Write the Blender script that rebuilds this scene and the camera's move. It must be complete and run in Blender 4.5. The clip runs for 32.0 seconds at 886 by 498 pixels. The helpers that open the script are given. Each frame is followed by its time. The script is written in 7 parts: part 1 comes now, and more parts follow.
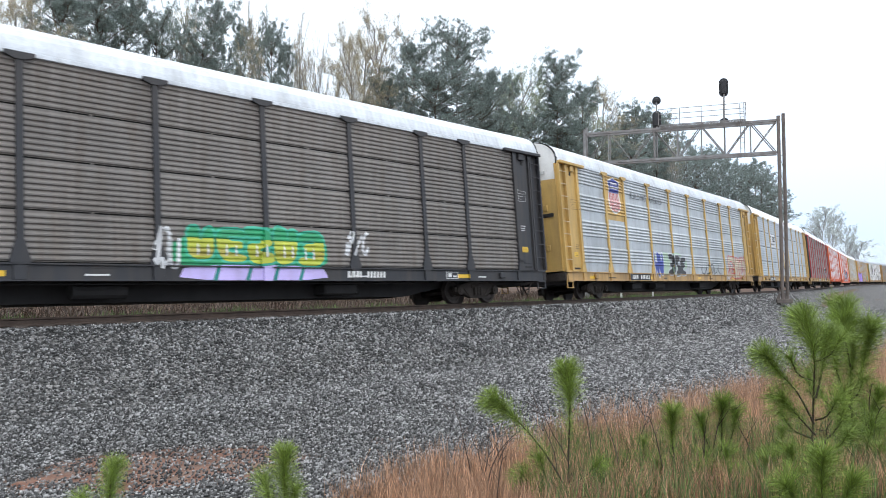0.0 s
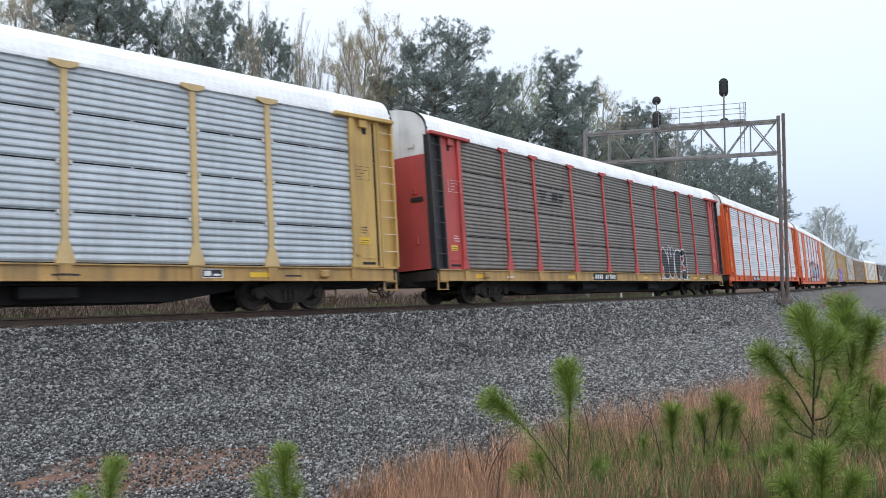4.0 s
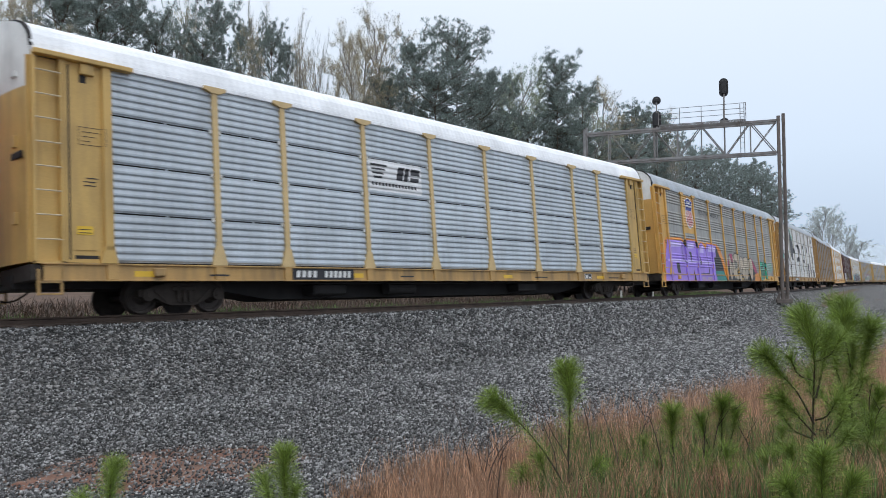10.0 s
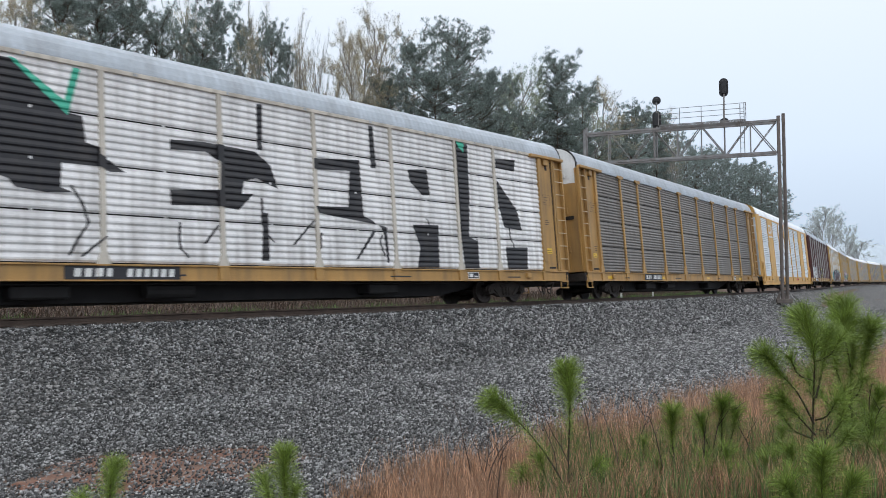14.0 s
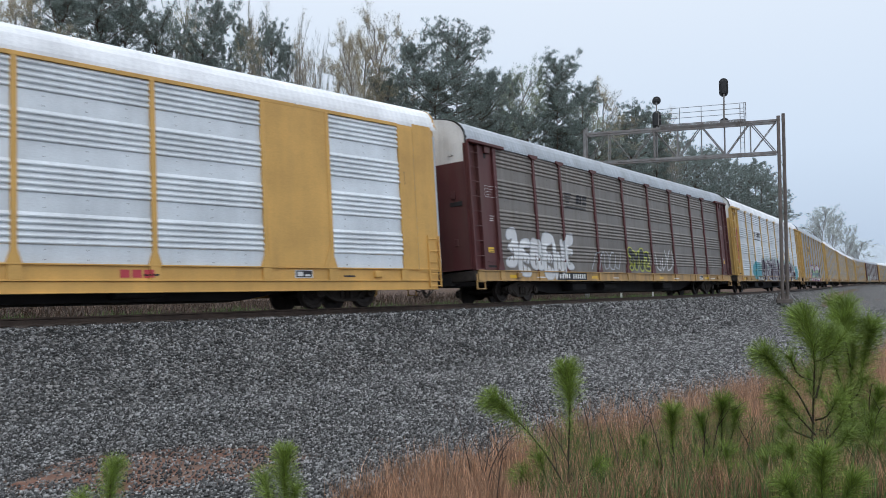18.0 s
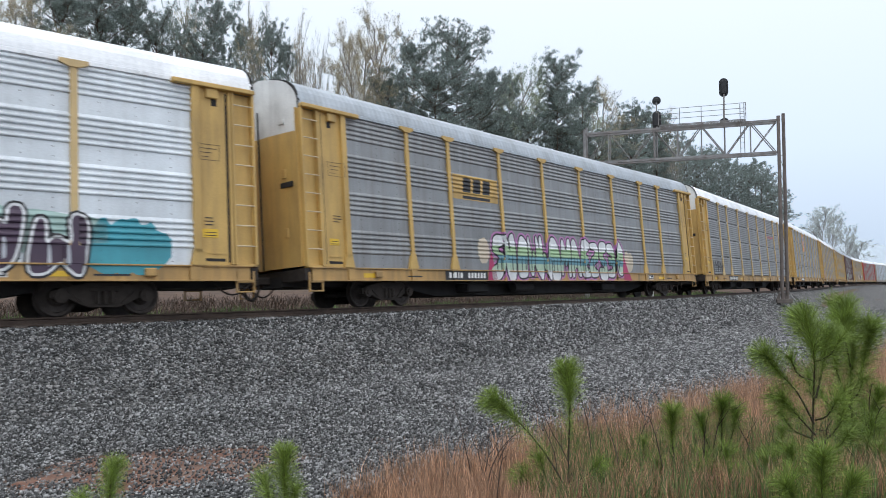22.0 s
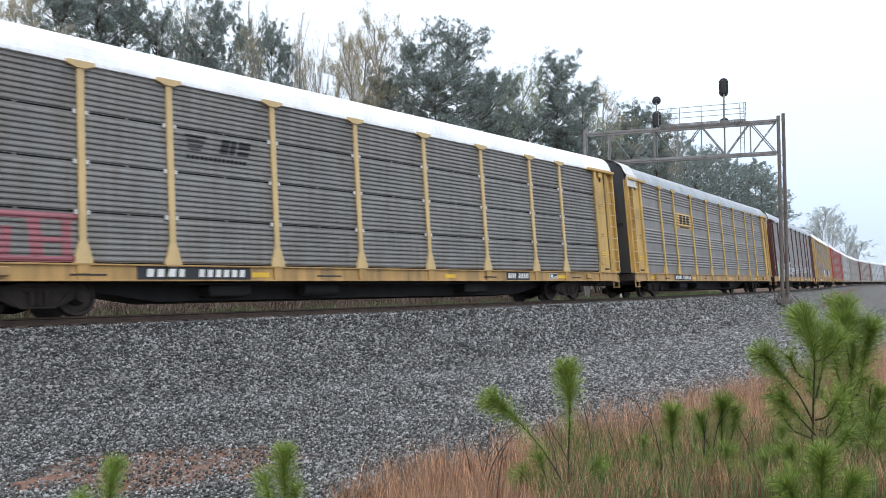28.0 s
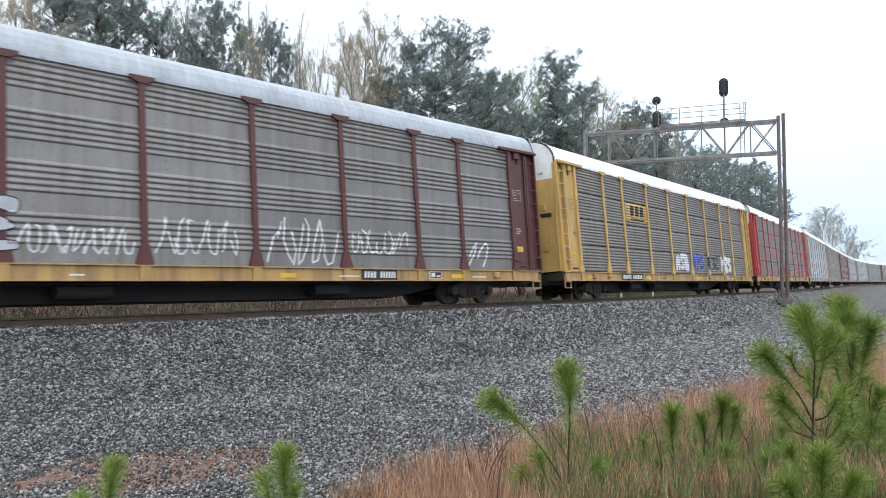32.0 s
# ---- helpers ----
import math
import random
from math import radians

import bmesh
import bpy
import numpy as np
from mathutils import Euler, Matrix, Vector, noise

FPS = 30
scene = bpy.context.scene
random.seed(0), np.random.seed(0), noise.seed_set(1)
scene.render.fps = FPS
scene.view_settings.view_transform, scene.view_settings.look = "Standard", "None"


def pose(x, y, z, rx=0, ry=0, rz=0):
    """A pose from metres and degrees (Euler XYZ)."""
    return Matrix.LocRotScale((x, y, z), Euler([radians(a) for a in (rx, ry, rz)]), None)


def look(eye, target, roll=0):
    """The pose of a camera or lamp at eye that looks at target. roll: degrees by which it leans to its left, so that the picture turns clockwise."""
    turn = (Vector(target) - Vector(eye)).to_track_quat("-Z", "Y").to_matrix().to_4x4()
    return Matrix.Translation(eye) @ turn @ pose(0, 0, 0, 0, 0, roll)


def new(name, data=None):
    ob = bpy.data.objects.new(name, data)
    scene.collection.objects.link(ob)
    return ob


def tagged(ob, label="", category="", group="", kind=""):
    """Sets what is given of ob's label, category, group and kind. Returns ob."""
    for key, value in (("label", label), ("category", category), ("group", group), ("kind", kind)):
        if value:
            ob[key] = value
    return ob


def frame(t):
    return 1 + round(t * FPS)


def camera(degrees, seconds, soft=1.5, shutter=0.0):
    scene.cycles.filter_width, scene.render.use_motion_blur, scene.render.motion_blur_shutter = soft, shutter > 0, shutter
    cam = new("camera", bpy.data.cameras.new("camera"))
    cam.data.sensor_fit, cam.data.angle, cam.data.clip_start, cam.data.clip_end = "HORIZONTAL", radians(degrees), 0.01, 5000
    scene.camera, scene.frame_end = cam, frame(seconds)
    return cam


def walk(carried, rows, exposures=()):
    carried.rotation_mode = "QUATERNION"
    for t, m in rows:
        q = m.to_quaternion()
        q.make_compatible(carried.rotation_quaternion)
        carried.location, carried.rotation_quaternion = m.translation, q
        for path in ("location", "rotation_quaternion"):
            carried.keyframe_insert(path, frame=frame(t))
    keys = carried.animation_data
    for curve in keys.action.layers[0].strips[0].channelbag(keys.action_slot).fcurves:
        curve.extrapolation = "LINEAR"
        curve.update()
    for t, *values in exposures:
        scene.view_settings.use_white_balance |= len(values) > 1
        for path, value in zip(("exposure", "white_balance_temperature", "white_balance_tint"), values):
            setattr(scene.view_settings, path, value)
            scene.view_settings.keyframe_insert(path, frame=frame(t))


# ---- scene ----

# ---------------------------------------------------------------- camera
EYE = 0.67
cam = camera(60.29, 32.0, 0.9, 0.15)
STAND = look((0, 0, EYE), (0, 100, EYE + 100 * math.tan(0.0457)), -0.257)
walk(cam, [(0, STAND), (32, STAND)], [
    (0, -0.09, 6100, 10), (1.5, -0.29, 6050, 10), (3, -0.44, 6050, 10), (6, -0.44, 6000, 10), (7, -0.77, 5900, 10), (8, -0.74, 5950, 10), (9, -0.77, 5950, 10), (10, -0.66, 6000, 10),
    (11, -0.59, 6050, 10), (12, -0.49, 6000, 10), (13, -0.45, 6050, 10), (14, -0.59, 6100, 10), (17, -0.69, 6050, 10), (18, -0.77, 5950, 10), (19, -0.27, 6050, 10), (20, -0.21, 6050, 10),
    (21, -0.57, 5950, 10), (22, -0.51, 6050, 10), (23, -0.26, 6100, 10), (25, -0.26, 6100, 10), (30, -0.19, 6050, 10), (32, -0.14, 6050, 10)])

# ---------------------------------------------------------------- light
world = bpy.data.worlds.new("world")
scene.world = world
world.use_nodes = True
wn, wl = world.node_tree.nodes, world.node_tree.links
sky = wn.new("ShaderNodeTexSky")
sky.sky_type, sky.sun_disc = "NISHITA", False
sky.sun_elevation, sky.sun_rotation = radians(48), radians(150)
sky.air_density, sky.dust_density, sky.ozone_density = 1.0, 6.0, 1.0
sky_level = wn.new("ShaderNodeVectorMath")
sky_level.operation = "SCALE"
sky_level.inputs["Scale"].default_value = 0.07
cloud = wn.new("ShaderNodeMix")
cloud.data_type = "RGBA"
cloud.inputs["Factor"].default_value = 0.8
way, split, veil = wn.new("ShaderNodeTexCoord"), wn.new("ShaderNodeSeparateXYZ"), wn.new("ShaderNodeValToRGB")
veil.color_ramp.elements[0].position, veil.color_ramp.elements[0].color = 0.0, (1.02, 1.2, 1.42, 1)
veil.color_ramp.elements[1].position, veil.color_ramp.elements[1].color = 0.42, (1.78, 1.84, 1.88, 1)
mid = veil.color_ramp.elements.new(0.16)
mid.color = (1.42, 1.58, 1.75, 1)
zenith = veil.color_ramp.elements.new(0.85)
zenith.color = (2.7, 2.72, 2.74, 1)
back = wn["Background"]
back.inputs["Strength"].default_value = 1.0
wl.new(way.outputs["Generated"], split.inputs["Vector"])
wl.new(split.outputs["Z"], veil.inputs["Fac"])
wl.new(veil.outputs["Color"], cloud.inputs["B"])
wl.new(sky.outputs["Color"], sky_level.inputs[0])
wl.new(sky_level.outputs["Vector"], cloud.inputs["A"])
wl.new(cloud.outputs["Result"], back.inputs["Color"])
sun = new("sun", bpy.data.lights.new("sun", "SUN"))
sun.data.energy, sun.data.angle, sun.data.color = 0.45, radians(25), (1.0, 0.98, 0.95)
sun.matrix_world = look((0, 0, 0), (0.35, 0.62, -0.85))

# ---------------------------------------------------------------- materials
MATS = {}


def material(name, base, rough=0.6, metal=0.0, vary=0.15, size=2.0, grain=0.08, grain_size=40.0, bump=0.15, streak=0.0,
             dirt=(0.09, 0.075, 0.06), dirt_amount=0.0, random_piece=0.0, coat=0.0):
    """A weathered surface: base colour, broad stains, fine grain, downward streaks of dirt and a fine relief."""
    if name in MATS:
        return MATS[name]
    m = bpy.data.materials.new(name)
    m.use_nodes = True
    n, l = m.node_tree.nodes, m.node_tree.links
    bsdf = n["Principled BSDF"]
    where = n.new("ShaderNodeTexCoord")
    broad = n.new("ShaderNodeTexNoise")
    broad.inputs["Scale"].default_value, broad.inputs["Detail"].default_value = size, 6
    fine = n.new("ShaderNodeTexNoise")
    fine.inputs["Scale"].default_value, fine.inputs["Detail"].default_value = grain_size, 4
    l.new(where.outputs["Object"], broad.inputs["Vector"])
    l.new(where.outputs["Object"], fine.inputs["Vector"])
    def shade(colour_socket, factor_socket, low, high):
        r = n.new("ShaderNodeMapRange")
        r.inputs["From Min"].default_value, r.inputs["From Max"].default_value = 0.3, 0.7
        r.inputs["To Min"].default_value, r.inputs["To Max"].default_value = low, high
        l.new(factor_socket, r.inputs["Value"])
        v = n.new("ShaderNodeVectorMath")
        v.operation = "SCALE"
        l.new(colour_socket, v.inputs[0])
        l.new(r.outputs["Result"], v.inputs["Scale"])
        return v.outputs["Vector"]
    rgb = n.new("ShaderNodeRGB")
    rgb.outputs[0].default_value = (*base, 1)
    out = shade(rgb.outputs[0], broad.outputs["Fac"], 1 - vary, 1 + vary)
    out = shade(out, fine.outputs["Fac"], 1 - grain, 1 + grain)
    if random_piece:
        info = n.new("ShaderNodeObjectInfo")
        r = n.new("ShaderNodeMapRange")
        r.inputs["To Min"].default_value, r.inputs["To Max"].default_value = 1 - random_piece, 1 + random_piece
        l.new(info.outputs["Random"], r.inputs["Value"])
        v = n.new("ShaderNodeVectorMath")
        v.operation = "SCALE"
        l.new(out, v.inputs[0])
        l.new(r.outputs["Result"], v.inputs["Scale"])
        out = v.outputs["Vector"]
    if dirt_amount:
        stretch = n.new("ShaderNodeMapping")
        stretch.inputs["Scale"].default_value = (1, 1, 0.12) if streak else (1, 1, 1)
        l.new(where.outputs["Object"], stretch.inputs["Vector"])
        runs = n.new("ShaderNodeTexNoise")
        runs.inputs["Scale"].default_value, runs.inputs["Detail"].default_value = 3.5, 5
        l.new(stretch.outputs["Vector"], runs.inputs["Vector"])
        r = n.new("ShaderNodeMapRange")
        r.inputs["From Min"].default_value, r.inputs["From Max"].default_value = 0.42, 0.75
        r.inputs["To Max"].default_value = dirt_amount
        l.new(runs.outputs["Fac"], r.inputs["Value"])
        mix = n.new("ShaderNodeMix")
        mix.data_type = "RGBA"
        mix.inputs["B"].default_value = (*dirt, 1)
        l.new(r.outputs["Result"], mix.inputs["Factor"])
        l.new(out, mix.inputs["A"])
        out = mix.outputs["Result"]
    l.new(out, bsdf.inputs["Base Color"])
    bsdf.inputs["Roughness"].default_value, bsdf.inputs["Metallic"].default_value = rough, metal
    bsdf.inputs["Coat Weight"].default_value = coat
    if bump:
        b = n.new("ShaderNodeBump")
        b.inputs["Strength"].default_value, b.inputs["Distance"].default_value = bump, 0.01
        l.new(fine.outputs["Fac"], b.inputs["Height"])
        l.new(b.outputs["Normal"], bsdf.inputs["Normal"])
    MATS[name] = m
    return m


# ---------------------------------------------------------------- mesh helpers
def link(name, bm, mat, parent=None, label="", smooth=False):
    """One mesh object out of a bmesh, under a thing or at top level."""
    me = bpy.data.meshes.new(name)
    bm.to_mesh(me)
    bm.free()
    me.materials.append(mat)
    if smooth:
        me.shade_smooth()
    ob = new(name, me)
    if parent:
        ob.parent = parent
    if label:
        ob["label"] = label
    return ob


def part(name, bm, mat, parent, label="", smooth=False):
    return link(name, bm, mat, parent, label, smooth)


def again(name, ob, parent, x=0, y=0, z=0, rz=0):
    """One more part on the mesh of another."""
    o = new(name, ob.data)
    o.parent = parent
    o.matrix_basis = pose(x, y, z, 0, 0, rz)
    if "label" in ob:
        o["label"] = ob["label"]
    return o


def box(bm, x0, x1, y0, y1, z0, z1, bevel=0.0):
    v = [bm.verts.new((x, y, z)) for x in (x0, x1) for y in (y0, y1) for z in (z0, z1)]
    f = [bm.faces.new([v[i] for i in q]) for q in ((0, 1, 3, 2), (4, 6, 7, 5), (0, 4, 5, 1), (2, 3, 7, 6), (0, 2, 6, 4), (1, 5, 7, 3))]
    if bevel:
        bmesh.ops.bevel(bm, geom=list({e for q in f for e in q.edges}), offset=bevel, segments=1, affect="EDGES")
    return v


def prism(bm, outline, y0, y1):
    """A plate with an outline in x and z, from y0 to y1."""
    a = [bm.verts.new((x, y0, z)) for x, z in outline]
    b = [bm.verts.new((x, y1, z)) for x, z in outline]
    bm.faces.new(a)
    bm.faces.new(b[::-1])
    for i in range(len(a)):
        j = (i + 1) % len(a)
        bm.faces.new((a[j], a[i], b[i], b[j]))


def rod(bm, a, b, r, seg=8, r2=None):
    a, b = Vector(a), Vector(b)
    r2 = r if r2 is None else r2
    q = (b - a).to_track_quat("Z", "Y").to_matrix()
    ring = [[bm.verts.new(p + q @ Vector((rr * math.cos(t), rr * math.sin(t), 0))) for t in (2 * math.pi * i / seg for i in range(seg))]
            for p, rr in ((a, r), (b, r2))]
    for i in range(seg):
        j = (i + 1) % seg
        bm.faces.new((ring[0][i], ring[0][j], ring[1][j], ring[1][i]))
    bm.faces.new(ring[0][::-1])
    bm.faces.new(ring[1])


def soup(name, verts, faces, mat, parent=None, label="", smooth=False):
    me = bpy.data.meshes.new(name)
    me.from_pydata(verts, [], faces)
    me.materials.append(mat)
    if smooth:
        me.shade_smooth()
    ob = new(name, me)
    if parent:
        ob.parent = parent
    if label:
        ob["label"] = label
    return ob


def pieces(name, verts, tris, mat, parent=None, label=""):
    """A large mesh of triangles out of arrays."""
    me = bpy.data.meshes.new(name)
    me.vertices.add(len(verts))
    me.vertices.foreach_set("co", np.asarray(verts, np.float32).ravel())
    tris = np.asarray(tris, np.int32)
    me.loops.add(tris.size)
    me.loops.foreach_set("vertex_index", tris.ravel())
    me.polygons.add(len(tris))
    me.polygons.foreach_set("loop_start", np.arange(0, tris.size, 3, dtype=np.int32))
    me.update(calc_edges=True)
    me.materials.append(mat)
    ob = new(name, me)
    if parent:
        ob.parent = parent
    if label:
        ob["label"] = label
    return ob


# ---------------------------------------------------------------- the railway line
STEP = 0.5
S_GRID = np.arange(-200, 520.1, STEP)


def bend(s):
    mid = 0.0047158 - 7.8135e-5 * s + 6.1937e-7 * s * s / 2
    return np.where(s < -30, 0.006, np.where(s > 150, -0.0013, mid))


_k = bend(S_GRID)
_h = np.concatenate([[0], np.cumsum((_k[1:] + _k[:-1]) / 2 * STEP)])
_zero = int(200 / STEP)
HEAD = _h - _h[_zero] + 0.8598
_cx = np.concatenate([[0], np.cumsum(np.cos((HEAD[1:] + HEAD[:-1]) / 2) * STEP)])
_cy = np.concatenate([[0], np.cumsum(np.sin((HEAD[1:] + HEAD[:-1]) / 2) * STEP)])
LINE_X, LINE_Y = _cx - _cx[_zero], _cy - _cy[_zero] + 26.37
CANT = 0.0784


def on_line(s):
    return (float(np.interp(s, S_GRID, LINE_X)), float(np.interp(s, S_GRID, LINE_Y)), float(np.interp(s, S_GRID, HEAD)))


def beside(s, d):
    """The point d metres from the centre line, towards the camera's side."""
    x, y, h = on_line(s)
    return x + d * math.sin(h), y - d * math.cos(h)


def track_distance(x, y):
    """Signed distance from the centre line (positive on the camera's side) and the place along it, for arrays."""
    x, y = np.asarray(x, float), np.asarray(y, float)
    best, at = np.full(x.shape, 1e9), np.zeros(x.shape, int)
    for i in range(0, len(S_GRID), 4):
        d = (x - LINE_X[i]) ** 2 + (y - LINE_Y[i]) ** 2
        m = d < best
        best[m], at[m] = d[m], i
    h = HEAD[at]
    side = (x - LINE_X[at]) * np.sin(h) - (y - LINE_Y[at]) * np.cos(h)
    along = S_GRID[at] + (x - LINE_X[at]) * np.cos(h) + (y - LINE_Y[at]) * np.sin(h)
    return np.where(side >= 0, 1, -1) * np.sqrt(np.maximum(best - (along - S_GRID[at]) ** 2, 0)), along


def ground_height(x, y):
    """The lie of the land: ditch beside the ballast, bank up to the camera, low bank behind the line."""
    d, s = track_distance(x, y)
    near = np.interp(d, [0, 4.0, 5.2, 7.2, 10, 13, 17, 30, 120, 400], [-1.2, -1.45, -1.64, -1.72, -1.6, -1.3, -0.95, -0.6, 0.5, 4])
    far = np.interp(-d, [0, 4.2, 5.5, 8, 14, 22, 60, 400], [-1.2, -0.75, -1.0, -0.7, -0.1, 0.4, 0.8, 4])
    # the ground comes up level with the line past the gantry
    lift = np.clip((s - 38) / 30, 0, 1)
    near = near * (1 - lift) + np.maximum(near, np.interp(d, [0, 3, 6, 60, 400], [-0.8, -0.55, -0.75, -0.3, 4])) * lift
    z = np.where(d > 0, near, far)
    return z, d, s


def rough(x, y, f=0.5, seed=0.0):
    return np.array([noise.noise((a * f + seed, b * f, seed)) for a, b in zip(np.ravel(x), np.ravel(y))]).reshape(np.shape(x))

# ---------------------------------------------------------------- ground
M_SOIL = material("soil", (0.1, 0.06, 0.04), 0.95, vary=0.35, size=1.2, grain=0.3, grain_size=18, bump=0.6, dirt=(0.11, 0.075, 0.05), dirt_amount=0.6)
M_BALLAST = material("ballast", (0.098, 0.095, 0.091), 0.9, vary=0.25, size=0.9, grain=0.6, grain_size=22, bump=1.0)
M_STONE = material("stone", (0.127, 0.126, 0.124), 0.85, vary=0.2, size=1.0, grain=0.2, grain_size=60, bump=0.3)

M_CLAY = material("red_clay", (0.17, 0.085, 0.055), 0.95, vary=0.3, size=1.5, grain=0.3, grain_size=25, bump=0.6, dirt=(0.2, 0.17, 0.14), dirt_amount=0.6)


def island_tint(m, low, high):
    """Every loose piece of the mesh a little lighter or darker than the next."""
    n, l = m.node_tree.nodes, m.node_tree.links
    bsdf = n["Principled BSDF"]
    src = bsdf.inputs["Base Color"].links[0].from_socket
    geo, ramp, v = n.new("ShaderNodeNewGeometry"), n.new("ShaderNodeMapRange"), n.new("ShaderNodeVectorMath")
    ramp.inputs["To Min"].default_value, ramp.inputs["To Max"].default_value = low, high
    power = n.new("ShaderNodeMath")
    power.operation = "POWER"
    power.inputs[1].default_value = 2.7
    v.operation = "SCALE"
    l.new(geo.outputs["Random Per Island"], power.inputs[0])
    l.new(power.outputs["Value"], ramp.inputs["Value"])
    l.new(src, v.inputs[0])
    l.new(ramp.outputs["Result"], v.inputs["Scale"])
    l.new(v.outputs["Vector"], bsdf.inputs["Base Color"])


island_tint(M_STONE, 0.3, 3.4)


def stone_cells(m, scale):
    """Packed stones in the material: every cell its own shade, with dark joints and a rounded relief."""
    n, l = m.node_tree.nodes, m.node_tree.links
    bsdf = n["Principled BSDF"]
    src = bsdf.inputs["Base Color"].links[0].from_socket
    where, cell, split = n.new("ShaderNodeTexCoord"), n.new("ShaderNodeTexVoronoi"), n.new("ShaderNodeSeparateColor")
    cell.inputs["Scale"].default_value = scale
    l.new(where.outputs["Object"], cell.inputs["Vector"])
    l.new(cell.outputs["Color"], split.inputs["Color"])
    power, lift, v, b = n.new("ShaderNodeMath"), n.new("ShaderNodeMapRange"), n.new("ShaderNodeVectorMath"), n.new("ShaderNodeBump")
    power.operation = "POWER"
    power.inputs[1].default_value = 2.4
    l.new(split.outputs["Red"], power.inputs[0])
    lift.inputs["To Min"].default_value, lift.inputs["To Max"].default_value = 0.35, 3.0
    l.new(power.outputs["Value"], lift.inputs["Value"])
    v.operation = "SCALE"
    l.new(src, v.inputs[0])
    l.new(lift.outputs["Result"], v.inputs["Scale"])
    l.new(v.outputs["Vector"], bsdf.inputs["Base Color"])
    b.invert = True
    b.inputs["Strength"].default_value, b.inputs["Distance"].default_value = 1.0, 0.03
    l.new(cell.outputs["Distance"], b.inputs["Height"])
    l.new(b.outputs["Normal"], bsdf.inputs["Normal"])


stone_cells(M_BALLAST, 17.0)


def build_ground():
    """One sheet from the camera's feet to the horizon, finer near the line."""
    def axis(lo, hi, fine_lo, fine_hi, step):
        out, v, st = list(np.arange(fine_lo, fine_hi, step)), fine_hi, step
        while v < hi:
            out.append(v)
            st *= 1.22
            v += st
        out.append(hi)
        v, st, left = fine_lo, step, []
        while v > lo:
            st *= 1.22
            v -= st
            left.append(max(v, lo))
        return np.array(left[::-1] + out)
    xs, ys = axis(-1800, 1800, -22, 60, 0.6), axis(-600, 2600, -4, 90, 0.6)
    gx, gy = np.meshgrid(xs, ys, indexing="ij")
    z, d, s = ground_height(gx, gy)
    z = z + 0.06 * rough(gx, gy, 0.7) * (np.abs(d) > 5)
    nx, ny = gx.shape
    idx = np.arange(nx * ny).reshape(nx, ny)
    a, b, c, e = idx[:-1, :-1].ravel(), idx[1:, :-1].ravel(), idx[1:, 1:].ravel(), idx[:-1, 1:].ravel()
    tris = np.concatenate([np.stack([a, b, c], 1), np.stack([a, c, e], 1)])
    ob = pieces("ground", np.stack([gx.ravel(), gy.ravel(), z.ravel()], 1), tris, M_SOIL)
    ob.data.shade_smooth()
    tagged(ob, "reddish brown earth with dry thatch beside the railway line", "ground", kind="structure")


def ballast_height(d):
    """The ballast bed across the line, canted with it; d from the centre, towards the camera."""
    flat = -0.2 + (np.clip(d, -2.2, 0.75) - 0.75) * CANT
    near = -0.2 - (d - 1.85) * 0.49
    far = flat - (-d - 2.2) * 0.5
    return np.where(d > 0.75, np.minimum(flat, near), np.where(d < -2.2, far, flat))


def bare_patch(x, y):
    """Below one inside the patch of bare red earth in the ditch."""
    return ((x + 3.5) / 1.55) ** 2 + ((y - 9.75) / 1.35) ** 2 + 0.8 * rough(x, y, 1.3, 7.0)


def build_bare_earth():
    gx, gy = np.meshgrid(np.arange(-7.6, 0.2, 0.12), np.arange(5.5, 12.2, 0.12), indexing="ij")
    z = ground_height(gx, gy)[0] + 0.06 * rough(gx, gy, 0.7) + 0.025 * rough(gx, gy, 3.0, 2.0) + np.where(bare_patch(gx, gy) < 1.15, 0.02, -0.2)
    nx, ny = gx.shape
    idx = np.arange(nx * ny).reshape(nx, ny)
    a, b, c, e = idx[:-1, :-1].ravel(), idx[1:, :-1].ravel(), idx[1:, 1:].ravel(), idx[:-1, 1:].ravel()
    ob = pieces("bare_earth", np.stack([gx.ravel(), gy.ravel(), z.ravel()], 1), np.concatenate([np.stack([a, b, c], 1), np.stack([a, c, e], 1)]), M_CLAY)
    ob.data.shade_smooth()
    tagged(ob, "patch of bare red clay earth washed out of the ditch", "earth", kind="structure")


